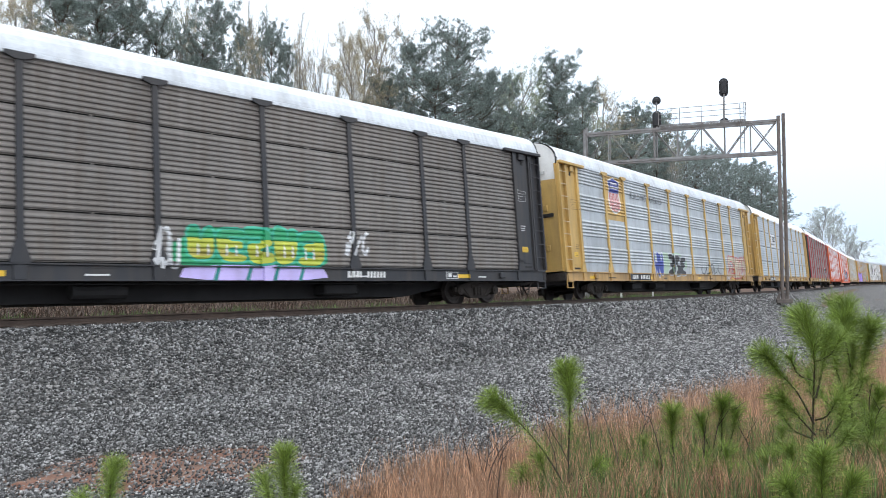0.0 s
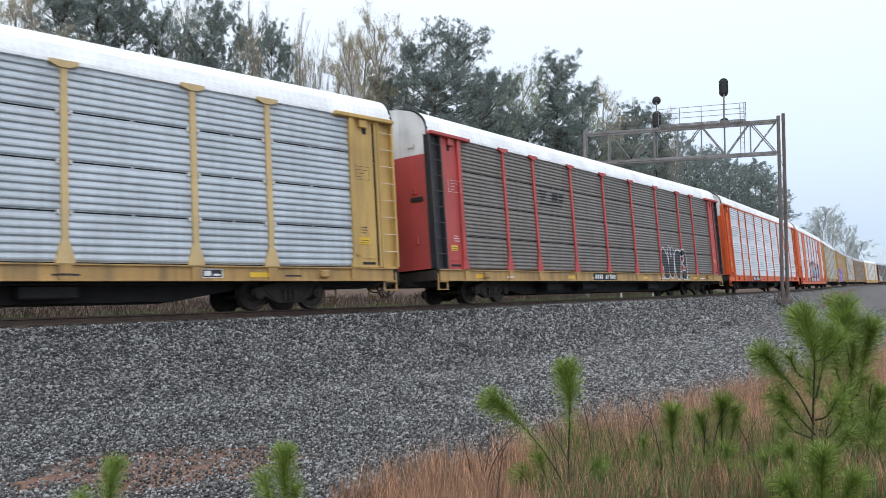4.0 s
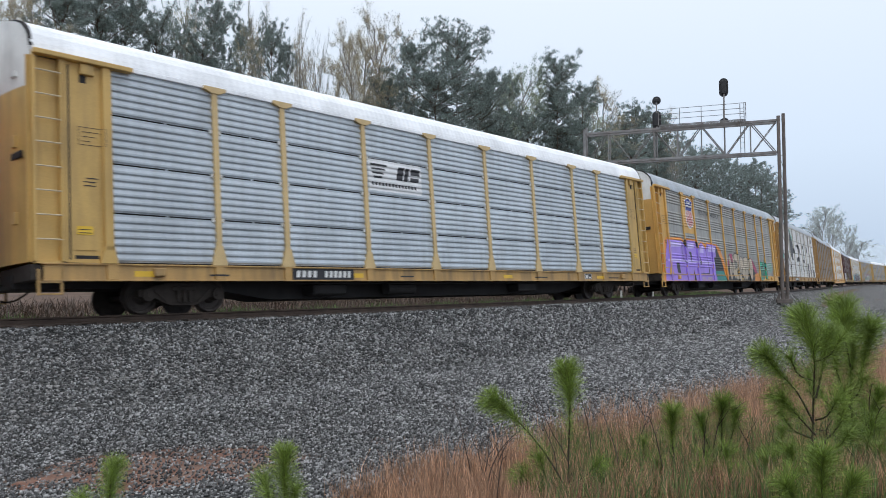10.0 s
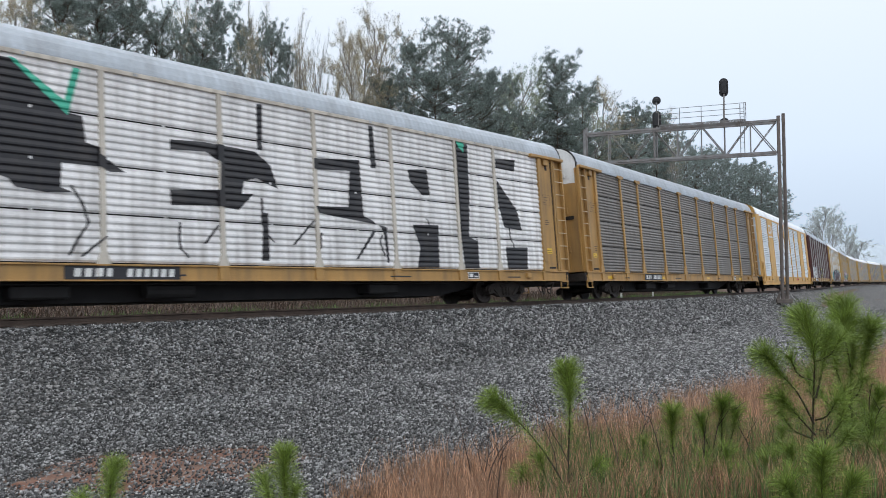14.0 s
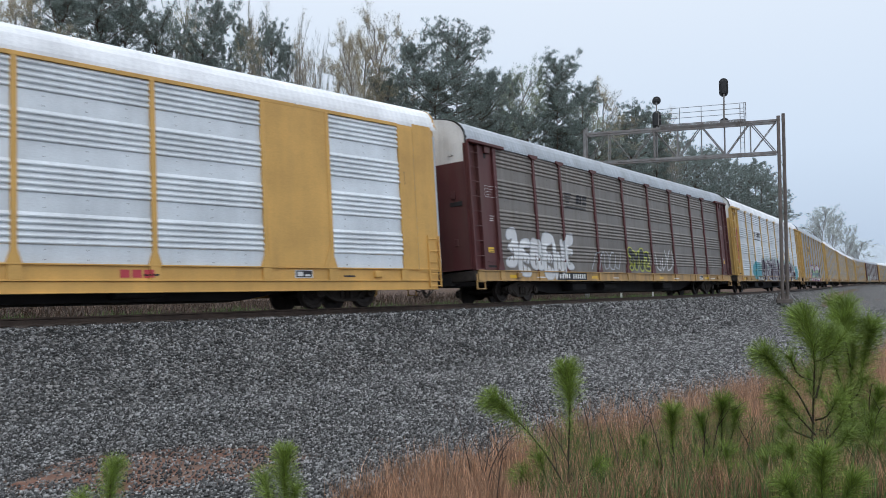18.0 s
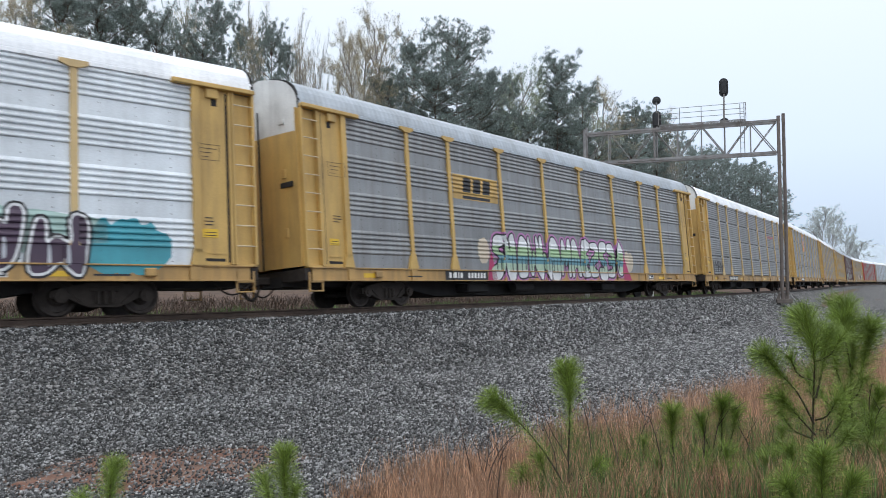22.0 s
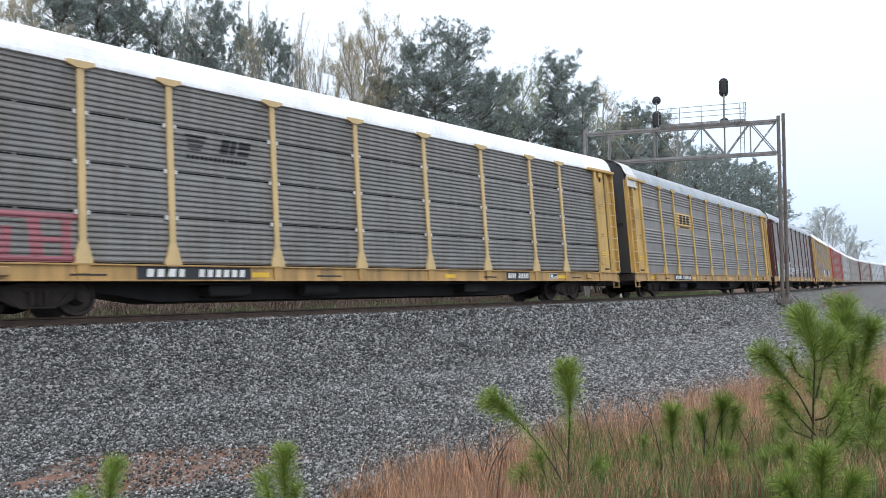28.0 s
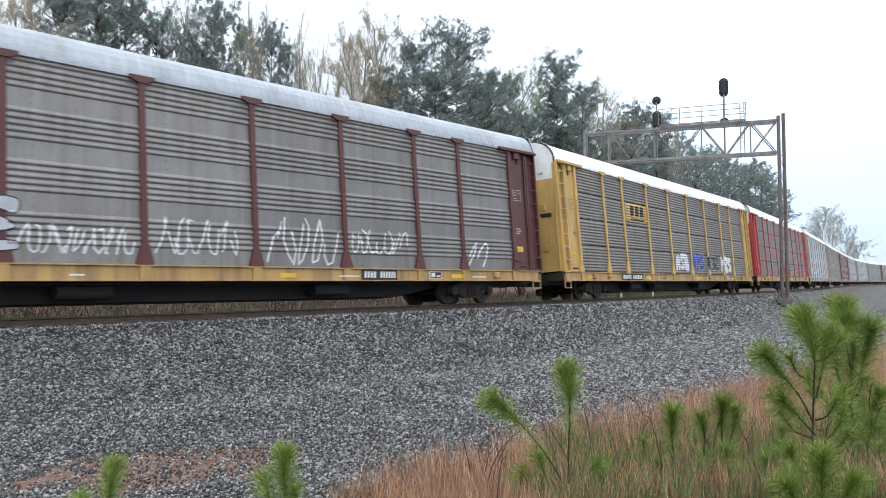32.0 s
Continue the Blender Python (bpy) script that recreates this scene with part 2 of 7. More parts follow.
def build_ballast():
    ss = np.concatenate([np.arange(-70, 60, 0.5), np.arange(60, 500, 4.0)])
    dd = np.concatenate([np.arange(-4.6, -2, 0.4), np.arange(-2.0, 2.0, 0.5), np.arange(2.0, 13.0, 0.25)])
    gs, gd = np.meshgrid(ss, dd, indexing="ij")
    x, y, h = np.interp(gs, S_GRID, LINE_X), np.interp(gs, S_GRID, LINE_Y), np.interp(gs, S_GRID, HEAD)
    px, py = x + gd * np.sin(h), y - gd * np.cos(h)
    z = ballast_height(gd) + 0.05 * rough(px, py, 0.9, 3.0) * np.clip((np.abs(gd) - 1.5), 0, 1)
    lift = np.clip((gs - 38) / 30, 0, 1)
    z = np.where(gd > 2, np.maximum(z, -0.62 * lift - 9 * (1 - lift)), z)
    # gravel spread over the ditch floor, but for a patch of bare red earth
    floor = ground_height(px, py)[0] + 0.03 + 0.03 * rough(px, py, 1.3, 6.0)
    bare = bare_patch(px, py) < 1
    z = np.where(gd > 4.4, np.maximum(z, floor - np.where(bare, 0.2, 0.0) - np.where((gd > 12.2), 0.3, 0.0)), z)
    nx, ny = gs.shape
    idx = np.arange(nx * ny).reshape(nx, ny)
    a, b, c, e = idx[:-1, :-1].ravel(), idx[1:, :-1].ravel(), idx[1:, 1:].ravel(), idx[:-1, 1:].ravel()
    tris = np.concatenate([np.stack([a, c, b], 1), np.stack([a, e, c], 1)])
    ob = pieces("ballast_bed", np.stack([px.ravel(), py.ravel(), z.ravel()], 1), tris, M_BALLAST)
    ob.data.shade_smooth()
    tagged(ob, "grey crushed-stone ballast bed sloping down from the track", "ballast", kind="structure")
    # loose stones on the slope
    rng = np.random.default_rng(4)
    count = 285000
    s = -18 + 62 * rng.random(count) ** 1.7
    d = np.where(rng.random(count) < 0.33, 1.0 + 4.4 * rng.random(count), 4.6 + 7.9 * rng.random(count))
    x, y, h = np.interp(s, S_GRID, LINE_X), np.interp(s, S_GRID, LINE_Y), np.interp(s, S_GRID, HEAD)
    px, py = x + d * np.sin(h), y - d * np.cos(h)
    gz = ground_height(px, py)[0]
    bz = ballast_height(d) + 0.05 * rough(px, py, 0.9, 3.0) * np.clip((d - 1.5), 0, 1)
    lift = np.clip((s - 38) / 30, 0, 1)
    bz = np.maximum(bz, -0.62 * lift - 9 * (1 - lift))
    z = np.maximum(bz, gz + 0.05)
    thin = rng.random(count) < 0.62 * np.clip((1.35 - bare_patch(px, py)) / 0.9, 0, 1)
    z = np.where(thin, z - 1.0, z)
    base = np.array([(1, 0, 0), (-1, 0, 0), (0, 1, 0), (0, -1, 0), (0, 0, 1), (0, 0, -1)], float)
    tri = np.array([(0, 2, 4), (2, 1, 4), (1, 3, 4), (3, 0, 4), (2, 0, 5), (1, 2, 5), (3, 1, 5), (0, 3, 5)])
    size = 0.0135 + 0.017 * rng.random(count) ** 1.6
    size *= np.clip(py / 11.0, 0.95, 2.6)
    v = base[None] * (0.6 + 0.8 * rng.random((count, 6, 1))) + 0.35 * (rng.random((count, 6, 3)) - 0.5)
    ang = rng.random(count) * 6.283
    ca, sa = np.cos(ang)[:, None], np.sin(ang)[:, None]
    vx, vy, vz = v[..., 0] * ca - v[..., 1] * sa, v[..., 0] * sa + v[..., 1] * ca, v[..., 2] * 0.75
    tilt = rng.random(count)[:, None] * 1.2
    vx, vz = vx * np.cos(tilt) - vz * np.sin(tilt), vx * np.sin(tilt) + vz * np.cos(tilt)
    v = np.stack([vx, vy, vz], -1) * size[:, None, None]
    v += np.stack([px, py, z + size * 0.25], 1)[:, None, :]
    faces = (tri[None] + 6 * np.arange(count)[:, None, None]).reshape(-1, 3)
    ob = pieces("ballast_stones", v.reshape(-1, 3), faces, M_STONE)
    tagged(ob, "loose angular grey and whitish ballast stones", "ballast", kind="stuff")


# ---------------------------------------------------------------- track
M_RAIL = material("rail_steel", (0.075, 0.052, 0.04), 0.7, 0.3, vary=0.3, size=3, grain=0.2)
M_RAILTOP = material("rail_running_face", (0.45, 0.45, 0.46), 0.3, 1.0, vary=0.1)
M_TIE = material("tie_wood", (0.075, 0.06, 0.05), 0.9, vary=0.3, size=4, grain=0.3, bump=0.5, random_piece=0.3)


def build_track():
    """Two rails on ties; the profile follows the bend and the cant."""
    profile = [(-0.076, -0.172), (0.076, -0.172), (0.076, -0.155), (0.02, -0.14), (0.009, -0.12), (0.009, -0.05), (0.036, -0.035),
               (0.036, -0.008), (0.028, 0.0), (-0.028, 0.0), (-0.036, -0.008), (-0.036, -0.035), (-0.009, -0.05), (-0.009, -0.12),
               (-0.02, -0.14), (-0.076, -0.155)]
    ss = np.concatenate([np.arange(-75, 70, 1.0), np.arange(70, 480, 4.0)])
    for side in (0.75, -0.755):
        verts, faces = [], []
        for s in ss:
            for o, z in profile:
                d = side + o
                x, y = beside(float(s), 0.75 + (d - 0.75) * math.cos(CANT))
                verts.append((x, y, z + (d - 0.75) * math.sin(CANT)))
        n = len(profile)
        for i in range(len(ss) - 1):
            for j in range(n):
                k = (j + 1) % n
                faces.append((i * n + j, i * n + k, (i + 1) * n + k, (i + 1) * n + j))
        ob = soup("rail", verts, faces, M_RAIL)
        ob.data.materials.append(M_RAILTOP)
        for i, p in enumerate(ob.data.polygons):
            p.material_index = 1 if i % n == 8 else 0
        tagged(ob, "rust-brown steel rail with a worn bright running face", "rail", kind="structure")
    bm = bmesh.new()
    box(bm, -0.115, 0.115, -1.3, 1.3, -0.18, 0.0, 0.012)
    group = new("ties")
    tagged(group, "dark weathered wooden crossties bedded in ballast", "railway ties", kind="structure")
    me = bpy.data.meshes.new("tie")
    bm.to_mesh(me)
    bm.free()
    me.materials.append(M_TIE)
    for i in range(150):
        s = -32 + 0.52 * i
        x, y, h = on_line(s)
        o = new("tie", me)
        o.parent = group
        o.matrix_basis = Matrix.Translation((x, y, 0)) @ Matrix.Rotation(h, 4, "Z") @ Matrix.Translation((0, -0.75, 0)) @ Matrix.Rotation(-CANT, 4, "X") @ Matrix.Translation((0, 0.75, -0.172))


build_ground()
build_ballast()
build_bare_earth()
build_track()

# ---------------------------------------------------------------- signal gantry
M_GALV = material("weathered_galvanised", (0.27, 0.265, 0.26), 0.6, 0.5, vary=0.2, dirt=(0.14, 0.09, 0.06), dirt_amount=0.5, streak=1)
M_BLACK = material("black_signal_paint", (0.018, 0.018, 0.02), 0.55, vary=0.2)
M_LENS = material("dark_lens", (0.03, 0.02, 0.02), 0.15, vary=0.1)
M_RUSTPOST = material("brown_steel_post", (0.17, 0.145, 0.13), 0.7, 0.3, vary=0.25, dirt=(0.2, 0.17, 0.15), dirt_amount=0.5, streak=1)
GANTRY_S = 30.0


def build_gantry():
    rx, ry = 0.4415 * 50.5, 50.5
    lx, ly = 0.187 * 55.0, 55.0
    span = math.hypot(lx - rx, ly - ry)
    top = new("signal_gantry")
    tagged(top, "weathered galvanised steel truss signal bridge spanning the tracks", "signal gantry")
    top.matrix_basis = Matrix.Translation((rx + 0.1, ry, 0.1)) @ Matrix.Rotation(math.atan2(ly - ry, lx - rx), 4, "Z")
    lo, hi, half = 9.1, 11.35, 0.42
    # legs, two posts each, at the near and the far end
    for x, base in ((0, -0.55), (span, -1.3)):
        for y in (-half, half):
            bm = bmesh.new()
            q = x - 0.36 if y < 0 and x == 0 else x
            rod(bm, (q, y, base), (q, y, hi + 0.55 + (0.0 if y < 0 else -0.3)), 0.11, 12)
            part("leg", bm, M_RUSTPOST if x == 0 else M_GALV, top)
        bm = bmesh.new()
        for y in (-half, half):
            box(bm, x - 0.6, x + 0.35, y - 0.3, y + 0.3, base - 0.25, base + 0.03, 0.02)
            for q in (-1, 1):
                prism(bm, [(x + q * 0.14, base + 0.03), (x + q * 0.32, base + 0.03), (x + q * 0.14, base + 0.5)], y - 0.012, y + 0.012)
        part("footing", bm, M_RUSTPOST, top)
        bm = bmesh.new()
        for i in range(9):
            z = base + 0.6 + i
            rod(bm, (x - (0.36 if x == 0 else 0), -half, z), (x, half, z + 0.9), 0.02, 6)
            rod(bm, (x, half, z + 0.9), (x - (0.36 if x == 0 else 0), -half, z + 1.0), 0.02, 6)
        part("leg_bracing", bm, M_RUSTPOST, top)
    for y in (-half, half):
        for z, name in ((lo, "lower_chord"), (hi - 0.12, "upper_chord")):
            bm = bmesh.new()
            box(bm, 0.1, span - 0.1, y - 0.07, y + 0.07, z, z + 0.16, 0.01)
            part(name, bm, M_GALV, top)
        count = 8
        for i in range(count):
            x0, x1 = 0.15 + (span - 0.3) * i / count, 0.15 + (span - 0.3) * (i + 1) / count
            a, b = ((x0, hi), (x1, lo + 0.1)) if i % 2 else ((x0, lo + 0.1), (x1, hi))
            bm = bmesh.new()
            rod(bm, (a[0], y, a[1]), (b[0], y, b[1]), 0.04, 6)
            part("diagonal", bm, M_GALV, top)
            if i % 2 == 0 or i == 3:
                bm = bmesh.new()
                box(bm, x1 - 0.035, x1 + 0.035, y - 0.035, y + 0.035, lo + 0.1, hi - 0.1)
                part("upright", bm, M_GALV, top)
        bm = bmesh.new()
        rod(bm, (0.15, y, hi - 0.1), (1.6, y, lo + 0.2), 0.03, 6)
        part("diagonal", bm, M_GALV, top)
    # walkway with rails on the upper chord
    w0, w1 = 2.0, 7.6
    bm = bmesh.new()
    for y in (half + 0.02, half + 0.36, half + 0.7):
        box(bm, w0, w1, y - 0.02, y + 0.02, hi + 0.03, hi + 0.08)
    for i in range(57):
        box(bm, w0 + 0.1 * i - 0.006, w0 + 0.1 * i + 0.006, half, half + 0.72, hi + 0.06, hi + 0.08)
    part("walkway", bm, M_GALV, top)
    for i in range(5):
        x = w0 + (w1 - w0) * i / 4
        bm = bmesh.new()
        rod(bm, (x, half + 0.72, hi + 0.08), (x, half + 0.72, hi + 1.15), 0.022, 6)
        part("handrail_post", bm, M_GALV, top)
    for z in (0.45, 0.8, 1.15):
        bm = bmesh.new()
        rod(bm, (w0, half + 0.72, hi + z), (w1, half + 0.72, hi + z), 0.02, 6)
        rod(bm, (w0, half + 0.72, hi + z), (w0, half, hi + z), 0.02, 6)
        part("handrail", bm, M_GALV, top)
    bm = bmesh.new()
    for x in (2.1, 2.35):
        rod(bm, (x, half + 0.3, lo - 0.2), (x, half + 0.3, hi + 1.2), 0.025, 6)
    for i in range(9):
        rod(bm, (2.1, half + 0.3, lo + 0.1 + 0.35 * i), (2.35, half + 0.3, lo + 0.1 + 0.35 * i), 0.015, 6)
    part("access_ladder", bm, M_GALV, top)

    def head(x, z, tall, mast_lo, name_z=0):
        h = new("signal_head")
        h.parent = top
        h.matrix_basis = pose(x, -half - 0.25, z)
        bm = bmesh.new()
        r = 0.3
        out = []
        for i in range(17):
            t = math.pi * i / 16
            out.append((r * math.cos(t), tall / 2 - r + r * math.sin(t)))
        for i in range(17):
            t = math.pi + math.pi * i / 16
            out.append((r * math.cos(t), -tall / 2 + r + r * math.sin(t)))
        if tall <= 2 * r + 0.01:
            out = [(r * math.cos(2 * math.pi * i / 24), r * math.sin(2 * math.pi * i / 24)) for i in range(24)]
        prism(bm, out, 0, 0.05)
        box(bm, -0.14, 0.14, 0.05, 0.3, -tall / 2 + 0.2, tall / 2 - 0.2, 0.02)
        part("target_board", bm, M_BLACK, h)
        lamps = (-0.36, 0, 0.36) if tall > 1 else (0,)
        for q in lamps:
            bm = bmesh.new()
            seg = 14
            ring = []
            for yy in (0.0, -0.26):
                ring.append([bm.verts.new((0.13 * math.cos(t), yy + (0.1 if math.sin(t) < -0.3 and yy < -0.1 else 0), q + 0.13 * math.sin(t))) for t in (2 * math.pi * i / seg for i in range(seg))])
            for i in range(seg):
                j = (i + 1) % seg
                bm.faces.new((ring[0][i], ring[0][j], ring[1][j], ring[1][i]))
            part("hood", bm, M_BLACK, h)
            bm = bmesh.new()
            rod(bm, (0, -0.01, q), (0, -0.03, q), 0.11, 14)
            part("lens", bm, M_LENS, h)

    def mast(x, z0, z1):
        bm = bmesh.new()
        rod(bm, (x, -half - 0.1, z0), (x, -half - 0.1, z1), 0.055, 10)
        box(bm, x - 0.12, x + 0.12, -half - 0.16, -half, z0 + 0.1, z0 + 0.3)
        box(bm, x - 0.12, x + 0.12, -half - 0.16, -half, hi - 0.1, hi + 0.1)
        part("signal_mast", bm, M_GALV, top)
    mast(3.35, lo, 14.3)
    head(3.35, 14.07, 1.3, lo)
    head(3.35, 11.66, 0.6, lo)
    mast(7.85, lo, 13.7)
    head(7.85, 13.55, 0.6, lo)
    head(7.85, 12.16, 1.3, lo)


build_gantry()


def build_markers():
    """Two short white posts behind the line."""
    for s, d in ((26.5, -5.4), (31.5, -5.0)):
        x, y = beside(s, d)
        z = float(ground_height(np.array([x]), np.array([y]))[0][0])
        post = new("marker_post")
        tagged(post, "short white marker post in dry grass behind the track", "post", group="marker posts")
        post.matrix_basis = pose(x, y, z - 0.2)
        bm = bmesh.new()
        box(bm, -0.06, 0.06, -0.03, 0.03, 0, 1.3, 0.01)
        part("stake", bm, material("white_post", (0.75, 0.75, 0.72), 0.6), post)
        bm = bmesh.new()
        box(bm, -0.07, 0.07, -0.04, 0.04, 1.3, 1.36, 0.01)
        part("cap", bm, material("white_post", (0.75, 0.75, 0.72), 0.6), post)


build_markers()

# ---------------------------------------------------------------- plants
def leaf_material(name, base, vary=0.35, gloss=0.6, through=0.25):
    m = material(name, base, gloss, 0.0, vary=0.2, size=0.4, grain=0.15, grain_size=8, bump=0)
    island_tint(m, 1 - vary, 1 + 1.6 * vary)
    m.node_tree.nodes["Principled BSDF"].inputs["Subsurface Weight"].default_value = 0.0
    m.node_tree.nodes["Principled BSDF"].inputs["Transmission Weight"].default_value = 0.0
    return m


M_BARK = material("pine_bark", (0.12, 0.09, 0.07), 0.95, vary=0.3, size=3, grain=0.3, bump=0.6)
M_BARK_PALE = material("pale_bark", (0.29, 0.27, 0.245), 0.95, vary=0.25, size=3, grain=0.2, bump=0.4)
# both needle colours are lightened to carry the mist, the second more
M_NEEDLE = leaf_material("pine_needles", (0.225, 0.28, 0.252))
M_NEEDLE_HAZE = leaf_material("haze_pale_pine_needles", (0.27, 0.325, 0.3), 0.25)
M_BUD = leaf_material("spring_buds", (0.5, 0.44, 0.29), 0.3)
M_GREENLEAF = leaf_material("young_green_leaves", (0.42, 0.48, 0.32), 0.3)
# far trees: haze painted as near-white bark and leaf colour
M_BARK_HAZE = material("haze_pale_bark", (0.45, 0.45, 0.45), 0.95, vary=0.2)
M_LEAF_HAZE = leaf_material("haze_pale_leaves", (0.66, 0.72, 0.7), 0.12)
M_SAPNEEDLE = leaf_material("bright_pine_needles", (0.235, 0.33, 0.055), 0.5)
M_SAPBARK = material("sapling_bark", (0.06, 0.045, 0.032), 0.9, vary=0.2)
M_GRASS = leaf_material("dry_broom_grass", (0.5, 0.3, 0.185), 0.5)
# base several times darker than the bank's grass
M_GRASS_DARK = leaf_material("dark_brown_grass", (0.075, 0.048, 0.03), 0.4)
M_GRASS_GREEN = leaf_material("green_weeds", (0.12, 0.18, 0.05), 0.4)
M_TWIG = material("dead_twig", (0.07, 0.05, 0.04), 0.9, vary=0.2)


def tube(rows, pts, radii, seg):
    """Adds a tapering tube along points to rows = (verts, tris)."""
    verts, tris = rows
    start = len(verts)
    for i, p in enumerate(pts):
        q = pts[min(i + 1, len(pts) - 1)] - pts[max(i - 1, 0)]
        m = q.to_track_quat("Z", "Y").to_matrix()
        for j in range(seg):
            t = 2 * math.pi * j / seg
            verts.append(tuple(p + m @ Vector((radii[i] * math.cos(t), radii[i] * math.sin(t), 0))))
    for i in range(len(pts) - 1):
        for j in range(seg):
            a, b = start + i * seg + j, start + i * seg + (j + 1) % seg
            tris.append((a, b, b + seg))
            tris.append((a, b + seg, a + seg))


def splinters(rng, centre, spread, count, length, width, lift=0.2):
    """count thin blades scattered round a centre; returns verts and tris."""
    c = np.asarray(centre)[None] + rng.normal(size=(count, 3)) * np.asarray(spread)[None]
    way = rng.normal(size=(count, 3))
    way[:, 2] = np.abs(way[:, 2]) * 0.7 + lift
    way /= np.linalg.norm(way, axis=1)[:, None]
    side = np.cross(way, rng.normal(size=(count, 3)))
    side /= np.linalg.norm(side, axis=1)[:, None] + 1e-9
    ln = length * (0.6 + 0.8 * rng.random((count, 1)))
    w = width * (0.6 + 0.8 * rng.random((count, 1)))
    v = np.stack([c - side * w, c + side * w, c + way * ln], 1)
    return v.reshape(-1, 3)


def puff(rng, centre, radius, count, length, width):
    """A rounded tuft of needles that point outwards and a little up."""
    way = rng.normal(size=(count, 3))
    way /= np.linalg.norm(way, axis=1)[:, None]
    base = np.asarray(centre)[None] + way * (radius * 0.75 * rng.random((count, 1)) ** 0.5) * np.array([[1, 1, 0.62]])
    way = way * np.array([[1, 1, 0.7]]) + np.array([[0, 0, 0.35]]) + 0.35 * rng.normal(size=(count, 3))
    way /= np.linalg.norm(way, axis=1)[:, None]
    side = np.cross(way, rng.normal(size=(count, 3)))
    side /= np.linalg.norm(side, axis=1)[:, None] + 1e-9
    ln = length * (0.6 + 0.7 * rng.random((count, 1)))
    w = width * (0.6 + 0.8 * rng.random((count, 1)))
    return np.stack([base - side * w, base + side * w, base + way * ln], 1).reshape(-1, 3)


def pine_mesh(seed, height, crown_from, reach, density=1.0):
    """Trunk with limbs, and a ragged crown of rounded needle tufts with gaps, for a tall pine."""
    rnd, rng = random.Random(seed), np.random.default_rng(seed)
    wood = ([], [])
    lean = Vector((rnd.uniform(-0.03, 0.03), rnd.uniform(-0.03, 0.03), 1))
    spine = [Vector((0, 0, 0)) + lean * (height * i / 10) + Vector((rnd.uniform(-0.12, 0.12), rnd.uniform(-0.12, 0.12), 0)) * (i > 0) for i in range(11)]
    tube(wood, spine, [0.24 * height / 24 * (1 - 0.088 * i) for i in range(11)], 9)
    blades = []
    limbs = int(38 * density)
    for i in range(limbs):
        f = crown_from + (0.97 - crown_from) * ((i + rnd.random()) / limbs) ** 0.85
        k = min(int(f * 10), 9)
        base = spine[k].lerp(spine[k + 1], f * 10 - k)
        turn = i * 2.4 + rnd.uniform(-0.6, 0.6)
        g = (f - crown_from) / (1 - crown_from)
        shape = 0.5 + 0.55 * min(1.0, g / 0.45) if g < 0.6 else 1.05 * math.sqrt(max(0.16, 1 - ((g - 0.6) / 0.44) ** 2))
        length = reach * shape * rnd.choice((0.55, 0.8, 1.0, 1.0, 1.15)) * rnd.uniform(0.85, 1.1)
        out = Vector((math.cos(turn), math.sin(turn), 0))
        rise = rnd.uniform(-0.1, 0.3) if g < 0.6 else rnd.uniform(0.2, 0.7)
        pts = [base]
        for j in range(1, 6):
            t = j / 5
            pts.append(base + out * (length * t) + Vector((rnd.uniform(-0.12, 0.12), rnd.uniform(-0.12, 0.12), length * (rise * t + 0.15 * t * t) + rnd.uniform(-0.08, 0.08))))
        tube(wood, pts, [0.06 * (1 - 0.15 * j) * (0.5 + length / 8) for j in range(6)], 4)
        for j in range(2, 6):
            for q in range(6 if j > 3 else 3):
                c = pts[j] + Vector((rnd.gauss(0, 0.36), rnd.gauss(0, 0.36), rnd.gauss(0.12, 0.2))) * (0.6 + length / 5)
                tube(wood, [pts[j], c], [0.018, 0.01], 3)
                blades.append(puff(rng, c, rnd.uniform(0.26, 0.52), 44, 0.22, 0.027))
    for q in range(30):
        c = spine[10] + Vector((rnd.gauss(0, 0.9), rnd.gauss(0, 0.9), rnd.uniform(-1.8, 0.15)))
        tube(wood, [spine[9], c], [0.03, 0.01], 3)
        blades.append(puff(rng, c, rnd.uniform(0.25, 0.45), 44, 0.21, 0.026))
    return wood, np.concatenate(blades)


